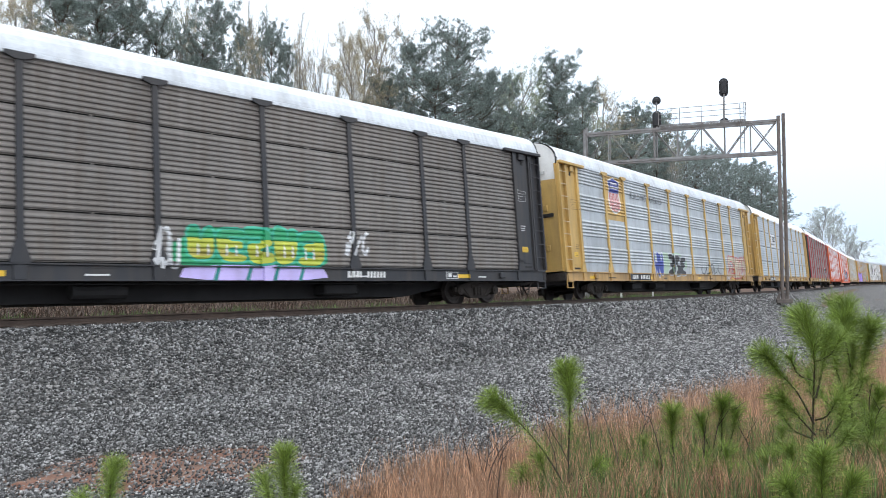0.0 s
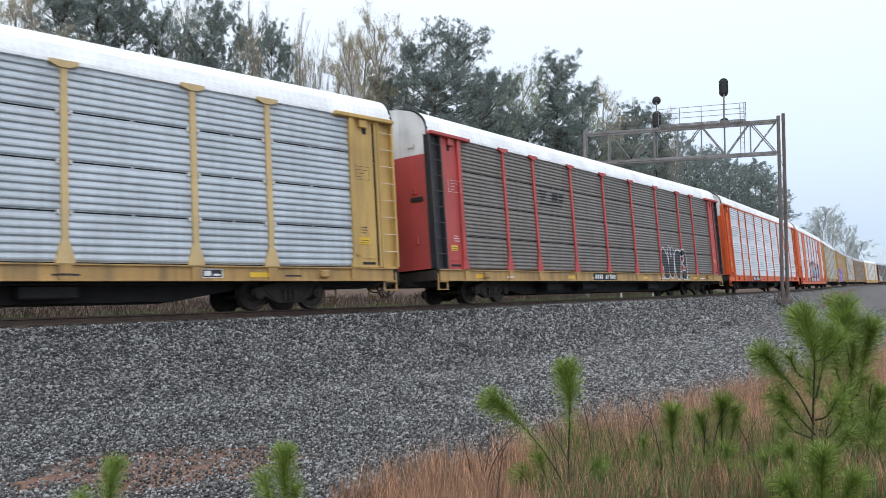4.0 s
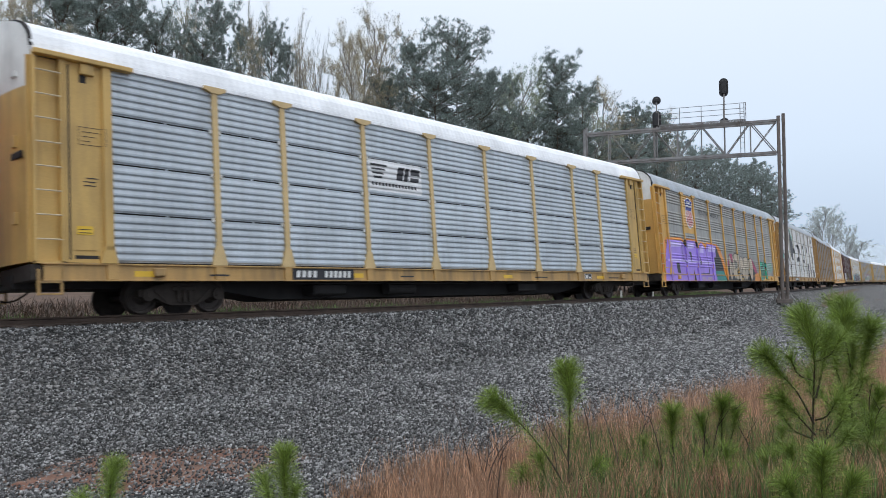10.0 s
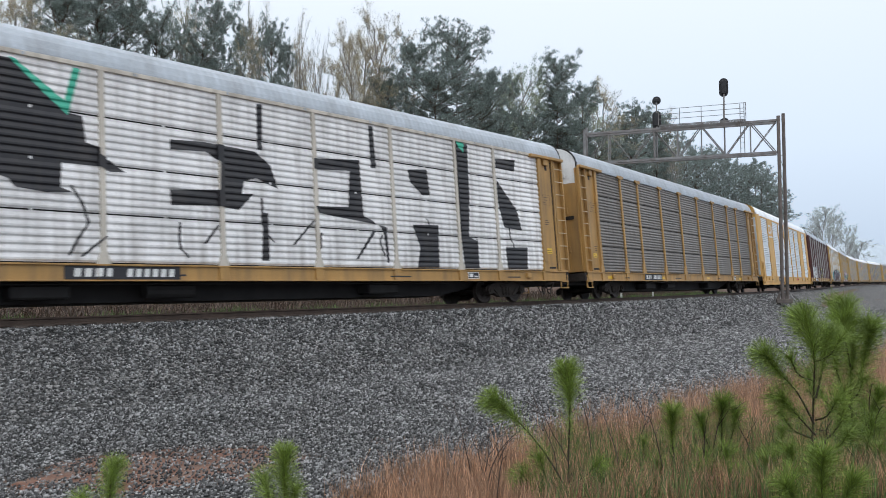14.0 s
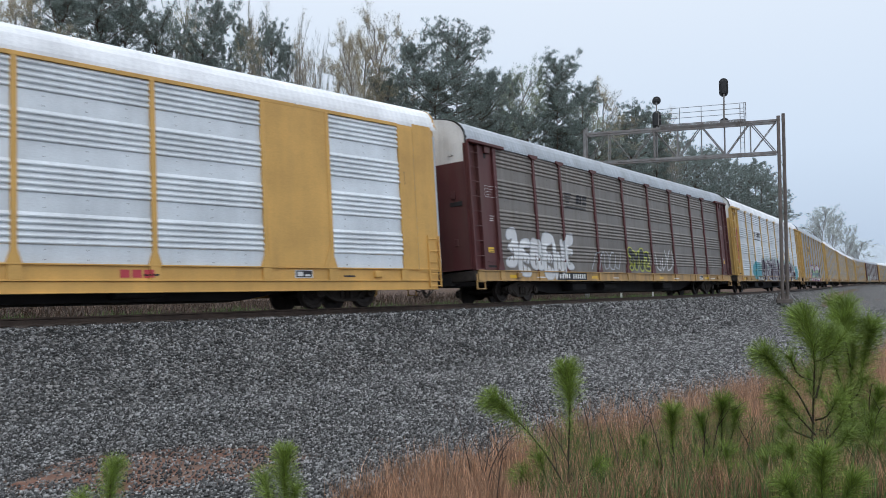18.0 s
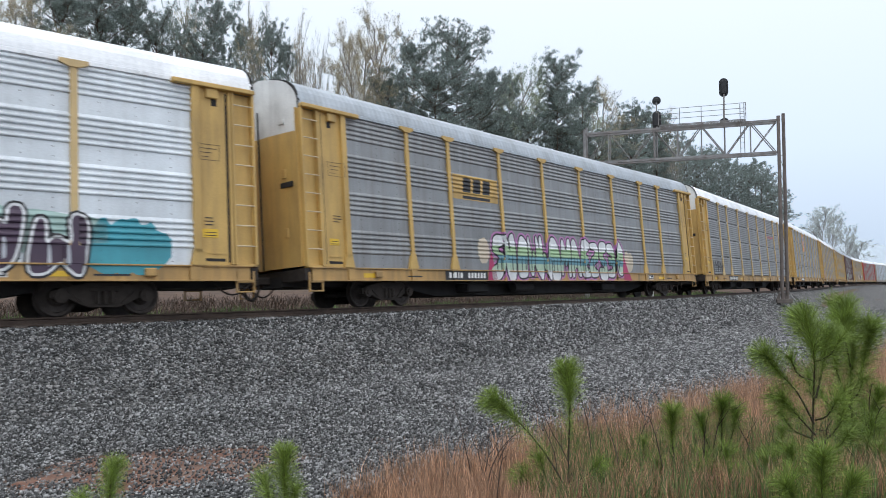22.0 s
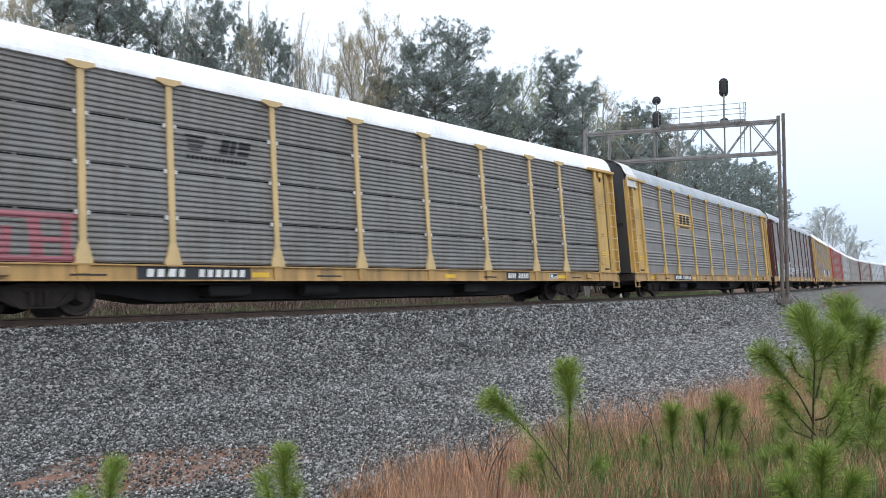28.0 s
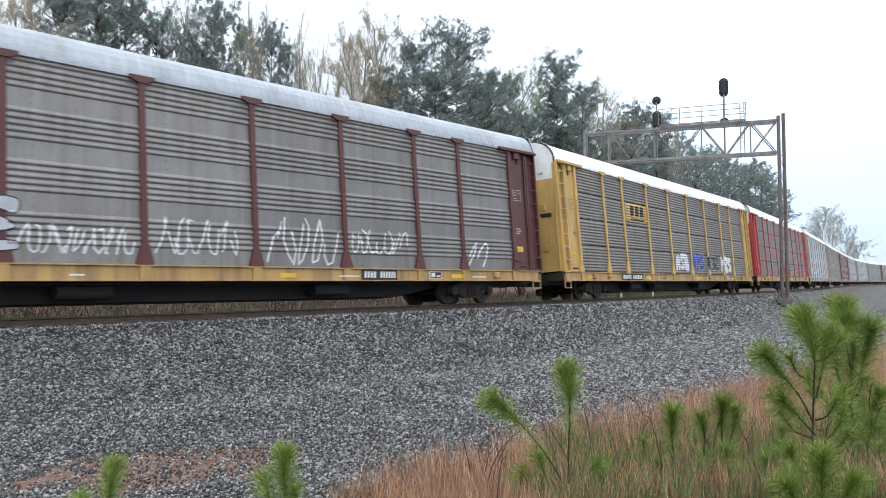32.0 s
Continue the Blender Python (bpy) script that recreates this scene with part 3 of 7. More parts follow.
def broadleaf_mesh(seed, height, spread, leaves, leaf_size=0.055):
    """A slender forked tree in early spring: much fine twigwork, few small leaves."""
    rnd, rng = random.Random(seed), np.random.default_rng(seed)
    wood, tips = ([], []), []

    def grow(p, way, length, radius, level):
        pts, q = [p], way.normalized()
        for i in range(4):
            q = (q + Vector((rnd.gauss(0, 0.1), rnd.gauss(0, 0.1), 0.05))).normalized()
            pts.append(pts[-1] + q * (length / 4))
        tube(wood, pts, [radius * (1 - 0.16 * i) for i in range(5)], 6 if level < 2 else 3)
        if level >= 4:
            tips.append(pts[-1])
            tips.append(pts[2])
            return
        n = (13 if level == 0 else 5 if level < 2 else 4)
        for i in range(n):
            f = (0.42 if level == 0 else 0.25) + (0.58 if level == 0 else 0.75) * (i + rnd.random()) / n
            k = min(int(f * 4), 3)
            base = pts[k].lerp(pts[k + 1], f * 4 - k)
            t = rnd.uniform(0, 6.28)
            tilt = rnd.uniform(0.35, 0.8) * spread
            m = q.to_track_quat("Z", "Y").to_matrix()
            w = m @ Vector((math.sin(tilt) * math.cos(t), math.sin(tilt) * math.sin(t), math.cos(tilt)))
            w = (w + Vector((0, 0, 0.25))).normalized()
            grow(base, w, length * (rnd.uniform(0.24, 0.36) * (1.35 - 0.75 * f) if level == 0 else rnd.uniform(0.42, 0.62)), radius * rnd.uniform(0.35, 0.5), level + 1)

    grow(Vector((0, 0, 0)), Vector((rnd.uniform(-0.05, 0.05), rnd.uniform(-0.05, 0.05), 1)), height * 0.72, 0.16 * height / 20, 0)
    pick = [tips[i] for i in rng.integers(0, len(tips), leaves)]
    blades = [splinters(rng, c, (0.1, 0.1, 0.1), 3, leaf_size * 1.4, leaf_size * 0.6, 0.0) for c in pick]
    return wood, np.concatenate(blades)


PLANTS = {}


def upright(wood, blades):
    """Brings the middle of the crown over the foot of the trunk; gives its half width and height too."""
    wood_v, blades = np.array([tuple(p) for p in wood]), np.asarray(blades)
    c = blades.mean(0)
    for v in (wood_v, blades):
        v[:, :2] -= c[None, :2] * (v[:, 2:3] / c[2])
    return wood_v, blades, float(np.percentile(np.abs(blades[:, 0]), 96)), float(np.percentile(blades[:, 2], 99.8))


def tree_parts(key, maker, bark, leaf):
    if key not in PLANTS:
        wood, blades = maker()
        stems, blades, half_width, tall = upright(wood[0], blades)
        a = pieces("trunk", stems, wood[1], bark)
        b = pieces("crown", blades, np.arange(len(blades)).reshape(-1, 3), leaf)
        PLANTS[key] = (a.data, b.data, half_width, tall)
        bpy.data.objects.remove(a), bpy.data.objects.remove(b)
    return PLANTS[key]


def tree(name, label, key, maker, bark, leaf, x, y, height, half, turn, group):
    """One tree of this height with a crown of this half width."""
    wood, crown, wide, tall = tree_parts(key, maker, bark, leaf)
    z = float(ground_height(np.array([x]), np.array([y]))[0][0])
    top = new(name)
    up, out = (height - z) / tall, half / wide
    top.matrix_basis = pose(x, y, z - 0.1, 0, 0, turn) @ Matrix.Diagonal((out, out, up, 1))
    tagged(top, label, "tree", group=group)
    put("trunk", wood, top)
    put("crown", crown, top)
    return top


def put(name, me, parent, m=None, label=""):
    o = new(name, me)
    o.parent = parent
    if m is not None:
        o.matrix_basis = m
    if label:
        o["label"] = label
    return o


PINE_MAKERS = [lambda: pine_mesh(11, 24, 0.42, 4.6, 1.9), lambda: pine_mesh(12, 24, 0.5, 3.4, 1.3), lambda: pine_mesh(13, 24, 0.4, 3.8, 1.6), lambda: pine_mesh(14, 24, 0.58, 2.7, 0.9)]
BROAD_MAKERS = [lambda: broadleaf_mesh(21, 22, 1.4, 6000, 0.055), lambda: broadleaf_mesh(22, 22, 0.85, 2500, 0.05), lambda: broadleaf_mesh(23, 22, 1.25, 5500, 0.055)]

PALE_MAKERS = [lambda: pine_mesh(15, 24, 0.3, 4.0, 0.85), lambda: pine_mesh(16, 24, 0.35, 3.4, 0.8), lambda: pine_mesh(17, 24, 0.3, 3.8, 0.85)]
FAR_MAKERS = [lambda: broadleaf_mesh(24, 22, 1.1, 2200, 0.12), lambda: broadleaf_mesh(25, 22, 1.0, 2000, 0.12), lambda: broadleaf_mesh(26, 22, 1.2, 2600, 0.12)]


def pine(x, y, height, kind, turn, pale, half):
    tree("pine_tree", "tall pine with ragged dark green crown behind the track" if not pale else "tall pine with crown coloured pale grey-green for mist",
         ("pine", kind, pale), (PALE_MAKERS if pale else PINE_MAKERS)[kind], M_BARK, M_NEEDLE_HAZE if pale else M_NEEDLE, x, y, height, half, turn, "pines behind the track")


def broadleaf(x, y, height, kind, turn, green, half):
    tree("broadleaf_tree", "slender tree with pale young green leaves" if green else "slender nearly bare tree with tan spring buds",
         ("broad", kind, green), BROAD_MAKERS[kind], M_BARK_PALE, M_GREENLEAF if green else M_BUD, x, y, height, half, turn, "spring trees behind the track")


def build_trees():
    broadleaf(-26.2, 46.0, 19.9, 0, 318, False, 2.75)
    broadleaf(-28.3, 52.0, 21.7, 1, 130, False, 1.57)
    pine(-25.3, 50.0, 21.0, 2, 183, False, 2.04)
    pine(-23.8, 52.0, 22.3, 0, 353, False, 2.70)
    pine(-23.2, 55.0, 22.4, 2, 333, False, 2.04)
    pine(-21.6, 57.0, 21.9, 1, 271, False, 1.60)
    broadleaf(-21.0, 60.0, 24.8, 1, 14, True, 1.57)
    broadleaf(-20.8, 64.0, 25.1, 2, 238, False, 1.92)
    pine(-17.6, 58.0, 23.3, 1, 127, False, 1.55)
    pine(-18.1, 57.0, 20.0, 0, 332, False, 1.77)
    pine(-17.6, 66.0, 24.0, 3, 26, False, 0.88)
    broadleaf(-16.2, 66.0, 26.1, 1, 80, False, 1.46)
    broadleaf(-16.0, 62.0, 22.2, 2, 57, False, 1.74)
    pine(-14.1, 62.0, 22.7, 1, 190, False, 1.19)
    pine(-13.7, 66.0, 22.1, 3, 240, False, 0.73)
    broadleaf(-13.3, 70.0, 26.1, 1, 126, False, 1.34)
    broadleaf(-11.8, 72.0, 25.2, 1, 194, False, 1.01)
    broadleaf(-13.4, 74.0, 24.7, 2, 278, False, 1.49)
    broadleaf(-8.7, 72.0, 26.0, 0, 52, False, 2.74)
    broadleaf(-6.1, 74.0, 28.1, 2, 293, False, 3.10)
    broadleaf(-8.4, 82.0, 28.2, 0, 127, False, 3.77)
    broadleaf(-9.6, 70.0, 22.8, 2, 6, False, 1.67)
    pine(-2.9, 80.0, 27.4, 2, 110, False, 2.49)
    pine(1.4, 76.0, 27.4, 0, 208, False, 2.81)
    pine(-5.2, 74.0, 21.6, 2, 143, False, 2.41)
    pine(-0.5, 72.0, 21.9, 2, 93, False, 3.31)
    pine(3.9, 80.0, 22.9, 0, 199, False, 2.73)
    pine(5.4, 86.0, 25.3, 3, 81, False, 1.53)
    pine(8.2, 92.0, 26.5, 3, 36, False, 1.36)
    broadleaf(9.4, 90.0, 28.0, 2, 71, True, 3.24)
    broadleaf(7.7, 94.0, 26.3, 0, 316, True, 2.82)
    pine(9.8, 88.0, 21.1, 2, 316, False, 2.74)
    pine(6.0, 84.0, 19.5, 0, 227, False, 2.86)
    pine(13.7, 90.0, 28.4, 1, 64, False, 2.27)
    pine(13.8, 93.0, 25.0, 3, 67, False, 2.20)
    pine(18.2, 98.0, 26.8, 3, 0, False, 1.89)
    pine(15.4, 92.0, 20.3, 0, 2, False, 2.73)
    broadleaf(23.0, 108.0, 30.0, 0, 107, False, 4.10)
    broadleaf(19.7, 104.0, 26.9, 2, 110, True, 3.54)
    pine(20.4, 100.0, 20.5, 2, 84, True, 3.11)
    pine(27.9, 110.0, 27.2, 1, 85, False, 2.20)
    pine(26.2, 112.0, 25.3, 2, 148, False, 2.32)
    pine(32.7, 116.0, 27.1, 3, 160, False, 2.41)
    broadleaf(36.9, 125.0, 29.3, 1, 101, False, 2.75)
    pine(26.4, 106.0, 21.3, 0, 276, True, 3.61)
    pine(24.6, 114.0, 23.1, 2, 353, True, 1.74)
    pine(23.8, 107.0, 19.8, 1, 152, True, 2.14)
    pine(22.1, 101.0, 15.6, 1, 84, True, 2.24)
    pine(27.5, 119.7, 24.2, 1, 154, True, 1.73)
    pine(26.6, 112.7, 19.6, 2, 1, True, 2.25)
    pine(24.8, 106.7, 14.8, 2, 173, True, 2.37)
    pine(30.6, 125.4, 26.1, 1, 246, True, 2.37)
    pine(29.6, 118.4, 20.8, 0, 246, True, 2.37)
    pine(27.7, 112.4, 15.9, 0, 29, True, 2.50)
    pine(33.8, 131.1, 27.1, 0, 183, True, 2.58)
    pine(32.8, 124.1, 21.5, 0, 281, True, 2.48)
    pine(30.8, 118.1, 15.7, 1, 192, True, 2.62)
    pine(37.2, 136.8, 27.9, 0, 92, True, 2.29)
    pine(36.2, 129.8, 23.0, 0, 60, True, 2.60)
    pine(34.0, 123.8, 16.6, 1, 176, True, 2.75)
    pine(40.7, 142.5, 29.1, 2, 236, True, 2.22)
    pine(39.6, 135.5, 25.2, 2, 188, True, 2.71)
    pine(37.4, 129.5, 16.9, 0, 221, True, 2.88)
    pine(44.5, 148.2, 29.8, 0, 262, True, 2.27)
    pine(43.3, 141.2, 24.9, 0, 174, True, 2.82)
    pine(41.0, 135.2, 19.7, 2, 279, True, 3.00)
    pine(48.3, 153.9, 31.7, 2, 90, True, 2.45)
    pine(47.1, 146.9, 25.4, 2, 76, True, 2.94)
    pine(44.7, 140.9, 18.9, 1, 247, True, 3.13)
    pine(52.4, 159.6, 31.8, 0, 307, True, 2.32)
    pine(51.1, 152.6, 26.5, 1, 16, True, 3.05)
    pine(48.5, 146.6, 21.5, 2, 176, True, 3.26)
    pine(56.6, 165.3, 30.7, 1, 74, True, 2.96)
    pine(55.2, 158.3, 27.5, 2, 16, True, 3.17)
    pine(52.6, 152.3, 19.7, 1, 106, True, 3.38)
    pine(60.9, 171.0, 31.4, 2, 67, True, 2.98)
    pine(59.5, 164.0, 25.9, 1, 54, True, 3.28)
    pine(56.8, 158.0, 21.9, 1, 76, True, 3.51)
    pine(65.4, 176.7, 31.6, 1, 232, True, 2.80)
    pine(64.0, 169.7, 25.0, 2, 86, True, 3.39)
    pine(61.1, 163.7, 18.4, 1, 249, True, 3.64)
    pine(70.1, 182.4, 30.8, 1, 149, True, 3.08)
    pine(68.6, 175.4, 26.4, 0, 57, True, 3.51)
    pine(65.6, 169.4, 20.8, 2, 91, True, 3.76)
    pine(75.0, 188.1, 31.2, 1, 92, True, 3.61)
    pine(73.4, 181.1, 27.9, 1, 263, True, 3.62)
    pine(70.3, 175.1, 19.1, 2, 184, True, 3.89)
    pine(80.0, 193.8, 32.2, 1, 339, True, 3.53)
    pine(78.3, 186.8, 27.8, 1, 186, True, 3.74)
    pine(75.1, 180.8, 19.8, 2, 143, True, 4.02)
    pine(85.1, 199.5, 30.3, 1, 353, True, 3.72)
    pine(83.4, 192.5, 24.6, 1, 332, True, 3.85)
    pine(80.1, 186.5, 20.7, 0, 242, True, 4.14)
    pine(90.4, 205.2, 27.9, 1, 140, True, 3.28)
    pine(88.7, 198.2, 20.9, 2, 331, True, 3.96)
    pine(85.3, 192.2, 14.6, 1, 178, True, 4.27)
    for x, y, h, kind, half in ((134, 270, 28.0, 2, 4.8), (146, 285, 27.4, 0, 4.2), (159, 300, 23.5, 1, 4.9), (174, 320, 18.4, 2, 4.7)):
        tree("broadleaf_tree", "far broadleaf tree with mist in its pale colour", ("mist", kind), FAR_MAKERS[kind], M_BARK_HAZE, M_LEAF_HAZE, x, y, h, half, 40 * kind, "trees in the mist")
    # undergrowth between the trunks
    rnd = random.Random(7)
    for i in range(30):
        s = -22 + 7.0 * i
        d = rnd.uniform(-52, -36) if s < 60 else rnd.uniform(-40, -26)
        x, y = beside(s, d)
        if rnd.random() < 0.45 and s < 60:
            broadleaf(x, y, rnd.uniform(8, 12), rnd.randrange(3), rnd.uniform(0, 360), rnd.random() < 0.4, rnd.uniform(2.2, 3.2))
        else:
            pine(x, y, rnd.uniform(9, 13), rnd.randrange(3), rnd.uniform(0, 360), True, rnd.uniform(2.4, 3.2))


def build_distance():
    """Low wooded rise far beyond the bend."""
    rng = np.random.default_rng(5)
    xs = np.linspace(150, 1500, 160)
    verts, tris = [], []
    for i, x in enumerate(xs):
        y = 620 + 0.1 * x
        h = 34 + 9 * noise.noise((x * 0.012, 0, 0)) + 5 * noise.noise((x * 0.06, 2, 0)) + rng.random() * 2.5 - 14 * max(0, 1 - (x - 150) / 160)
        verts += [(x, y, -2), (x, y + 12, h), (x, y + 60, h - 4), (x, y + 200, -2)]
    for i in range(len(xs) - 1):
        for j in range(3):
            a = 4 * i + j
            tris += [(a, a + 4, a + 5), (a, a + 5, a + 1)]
    # mist is put into the pale blue-grey base colour
    ob = pieces("backdrop", verts, tris, material("haze_blue_wood", (0.55, 0.62, 0.68), 1.0, vary=0.1, size=0.02, grain=0.08, grain_size=0.2, bump=0))
    tagged(ob, "wooded rise beyond the bend, coloured pale for mist", "hill", kind="structure")


# ---------------------------------------------------------------- saplings and grass by the camera
def brush(rng, pts, start, count, length, width):
    """Long needles along a shoot, pointing forwards, thickest at its tip."""
    n = len(pts) - 1
    f = start + (1 - start) * rng.random(count) ** 0.55
    k = np.minimum((f * n).astype(int), n - 1)
    p = np.array([tuple(q) for q in pts])
    base = p[k] + (p[k + 1] - p[k]) * (f * n - k)[:, None]
    axis = p[k + 1] - p[k]
    axis /= np.linalg.norm(axis, axis=1)[:, None]
    out = rng.normal(size=(count, 3))
    out -= axis * (out * axis).sum(1)[:, None]
    out /= np.linalg.norm(out, axis=1)[:, None]
    open_ = 0.3 + 1.05 * rng.random((count, 1)) * (1.3 - f[:, None] * 0.6)
    way = axis * np.cos(open_) + out * np.sin(open_)
    ln = length * (0.65 + 0.5 * rng.random((count, 1)))
    side = np.cross(way, rng.normal(size=(count, 3)))
    side /= np.linalg.norm(side, axis=1)[:, None]
    mid = base + way * ln * 0.6 + np.array([[0, 0, -0.005]])
    tip = base + way * ln + np.array([[0, 0, -0.02]]) * ln / 0.15
    w = width
    v = np.stack([base - side * w, base + side * w, mid, mid - side * w, mid + side * w, tip], 1)
    return v.reshape(-1, 3)


def smooth_line(pts, steps=10):
    """Points along a softly bent line through the given ones."""
    ts = np.linspace(0, len(pts) - 1, steps)
    rows = []
    for t in ts:
        i = min(int(t), len(pts) - 2)
        p0, p1, p2, p3 = pts[max(i - 1, 0)], pts[i], pts[i + 1], pts[min(i + 2, len(pts) - 1)]
        f = t - i
        rows.append(0.5 * ((2 * p1) + (p2 - p0) * f + (2 * p0 - 5 * p1 + 4 * p2 - p3) * f * f + (3 * p1 - p0 - 3 * p2 + p3) * f ** 3))
    return rows


def sapling(x, y, shoots, seed):
    """A young pine: stem and side shoots (offsets from the foot, heights above the rail) with long needles in brushes."""
    rng = np.random.default_rng(seed)
    z = float(ground_height(np.array([x]), np.array([y]))[0][0])
    top = new("pine_sapling")
    top.matrix_basis = pose(x, y, z - 0.03)
    tagged(top, "young pine sapling with long bright green needles in dry grass", "sapling", group="pine saplings by the line")
    wood, blades = ([], []), []
    for n, (pts, start, count, needle) in enumerate(shoots):
        line = smooth_line([Vector((a, b, c - z)) for a, b, c in pts])
        if n == 0:
            line = [Vector((line[0].x, line[0].y, 0.0))] + line
        thick = 0.0135 if n == 0 else 0.009
        tube(wood, line, [thick * (1 - 0.07 * i) for i in range(len(line))], 6)
        blades.append(brush(rng, line, start, int(count * 1.35), needle, 0.0014))
        blades.append(brush(rng, line, max(0.05, start - 0.35), int(count * 0.7), needle * 1.0, 0.0013))
    pieces("stem", wood[0], wood[1], M_SAPBARK, top)
    v = np.concatenate(blades)
    count = len(v) // 6
    t = (np.array([(0, 1, 2), (3, 4, 5)])[None] + 6 * np.arange(count)[:, None, None]).reshape(-1, 3)
    pieces("needles", v, t, M_SAPNEEDLE, top)


def build_saplings():
    sapling(1.05, 6.5, [([(0.00, 0.00, -1.24), (0.00, 0.01, -0.76), (0.01, -0.04, -0.38), (0.00, 0.03, -0.06)], 0.72, 1500, 0.2),
        ([(-0.00, 0.00, -1.06), (-0.21, -0.01, -0.71), (-0.42, 0.05, -0.47), (-0.63, 0.02, -0.29)], 0.62, 1100, 0.19),
        ([(0.00, 0.00, -1.01), (0.15, 0.05, -0.93), (0.25, -0.02, -0.82)], 0.55, 260, 0.16),
        ([(-0.01, 0.00, -1.20), (-0.21, 0.02, -1.11), (-0.38, 0.04, -0.94)], 0.25, 700, 0.2),
        ([(-0.01, 0.00, -1.21), (-0.16, 0.05, -1.00), (-0.25, -0.02, -0.76)], 0.55, 260, 0.17)], 60)
    sapling(2.07, 6.8, [([(0.00, 0.00, -1.36), (-0.02, 0.05, -0.93), (-0.04, 0.06, -0.63), (-0.04, 0.03, -0.46)], 0.5, 900, 0.18),
        ([(-0.01, 0.00, -1.23), (-0.11, 0.08, -1.08), (-0.17, 0.07, -0.90)], 0.4, 300, 0.17)], 61)
    sapling(2.55, 7.2, [([(0.00, 0.00, -1.50), (0.04, 0.00, -0.92), (0.05, 0.00, -0.60), (0.04, -0.05, -0.42)], 0.45, 900, 0.19),
        ([(0.04, 0.00, -1.05), (-0.09, 0.05, -0.76), (-0.12, 0.07, -0.58)], 0.35, 500, 0.18),
        ([(0.04, 0.00, -0.94), (0.15, -0.00, -0.70), (0.19, 0.03, -0.50)], 0.35, 500, 0.18)], 62)
    sapling(3.05, 6.3, [([(0.00, 0.00, -1.21), (-0.02, 0.04, -0.72), (-0.00, 0.04, -0.25), (-0.03, -0.05, 0.12), (-0.06, 0.04, 0.40)], 0.72, 1500, 0.21),
        ([(-0.02, 0.00, -0.46), (-0.15, 0.01, -0.20), (-0.31, 0.03, -0.02), (-0.42, -0.01, 0.11)], 0.4, 1100, 0.19),
        ([(-0.00, 0.00, -0.25), (0.08, 0.02, 0.03), (0.12, 0.04, 0.27)], 0.3, 800, 0.2),
        ([(-0.01, 0.00, -0.55), (-0.15, 0.02, -0.39), (-0.27, 0.04, -0.25)], 0.3, 600, 0.2),
        ([(-0.00, 0.00, -0.65), (0.15, -0.08, -0.44), (0.20, -0.05, -0.20)], 0.3, 600, 0.2)], 63)
    sapling(3.71, 7.0, [([(0.00, 0.00, -1.42), (0.00, -0.01, -0.77), (0.01, 0.02, -0.15), (0.00, -0.04, 0.22), (-0.01, 0.03, 0.48)], 0.3, 2600, 0.2),
        ([(0.01, 0.00, -0.38), (0.13, 0.02, -0.04), (0.16, -0.07, 0.28)], 0.2, 1200, 0.19),
        ([(0.00, 0.00, -0.48), (-0.13, -0.00, -0.09), (-0.16, -0.04, 0.17)], 0.25, 900, 0.19),
        ([(0.00, 0.00, -0.07), (-0.08, -0.07, 0.22), (-0.10, -0.06, 0.36)], 0.25, 700, 0.19),
        ([(0.01, 0.00, -0.79), (0.16, -0.03, -0.51), (0.23, -0.05, -0.31)], 0.3, 700, 0.19)], 64)
    sapling(2.73, 5.6, [([(0.00, 0.00, -1.23), (-0.02, -0.05, -0.81), (-0.02, -0.07, -0.56)], 0.15, 1100, 0.2),
        ([(-0.01, 0.00, -1.10), (-0.17, -0.01, -0.92), (-0.26, -0.02, -0.77)], 0.2, 700, 0.2),
        ([(-0.01, 0.00, -1.10), (0.16, 0.02, -0.92), (0.24, 0.01, -0.74)], 0.2, 700, 0.2)], 65)
    sapling(-2.74, 6.4, [([(0.00, 0.00, -1.36), (-0.01, -0.04, -1.02), (-0.02, 0.06, -0.82)], 0.2, 1100, 0.17),
        ([(-0.00, 0.00, -1.28), (-0.16, -0.08, -1.17), (-0.25, -0.02, -1.06)], 0.25, 450, 0.16)], 66)
    sapling(-1.29, 6.3, [([(0.00, 0.00, -1.35), (-0.00, -0.04, -0.95), (-0.01, -0.01, -0.69)], 0.25, 1200, 0.18),
        ([(-0.00, 0.00, -1.21), (-0.11, -0.06, -1.05), (-0.19, 0.05, -0.89)], 0.3, 500, 0.17),
        ([(-0.00, 0.00, -1.23), (0.06, -0.02, -1.09), (0.09, -0.07, -0.95)], 0.3, 300, 0.16)], 67)
    sapling(1.46, 7.0, [([(0.00, 0.00, -1.42), (-0.01, 0.02, -1.18), (-0.03, -0.06, -0.95)], 0.3, 450, 0.16),
        ([(-0.01, 0.00, -1.34), (0.08, 0.01, -1.21), (0.12, -0.03, -1.10)], 0.3, 250, 0.15)], 68)
    sapling(1.78, 7.2, [([(0.00, 0.00, -1.48), (-0.01, 0.01, -1.24), (-0.03, 0.07, -0.96)], 0.3, 420, 0.16)], 69)
    sapling(1.94, 7.4, [([(0.00, 0.00, -1.51), (-0.01, 0.05, -1.18), (-0.02, -0.01, -0.82)], 0.4, 380, 0.16)], 70)
    sapling(2.98, 6.9, [([(0.00, 0.00, -1.39), (-0.01, 0.05, -1.11), (-0.02, 0.02, -0.85)], 0.25, 700, 0.18),
        ([(-0.01, 0.00, -1.31), (-0.12, -0.02, -1.18), (-0.17, -0.06, -1.03)], 0.3, 400, 0.17)], 71)
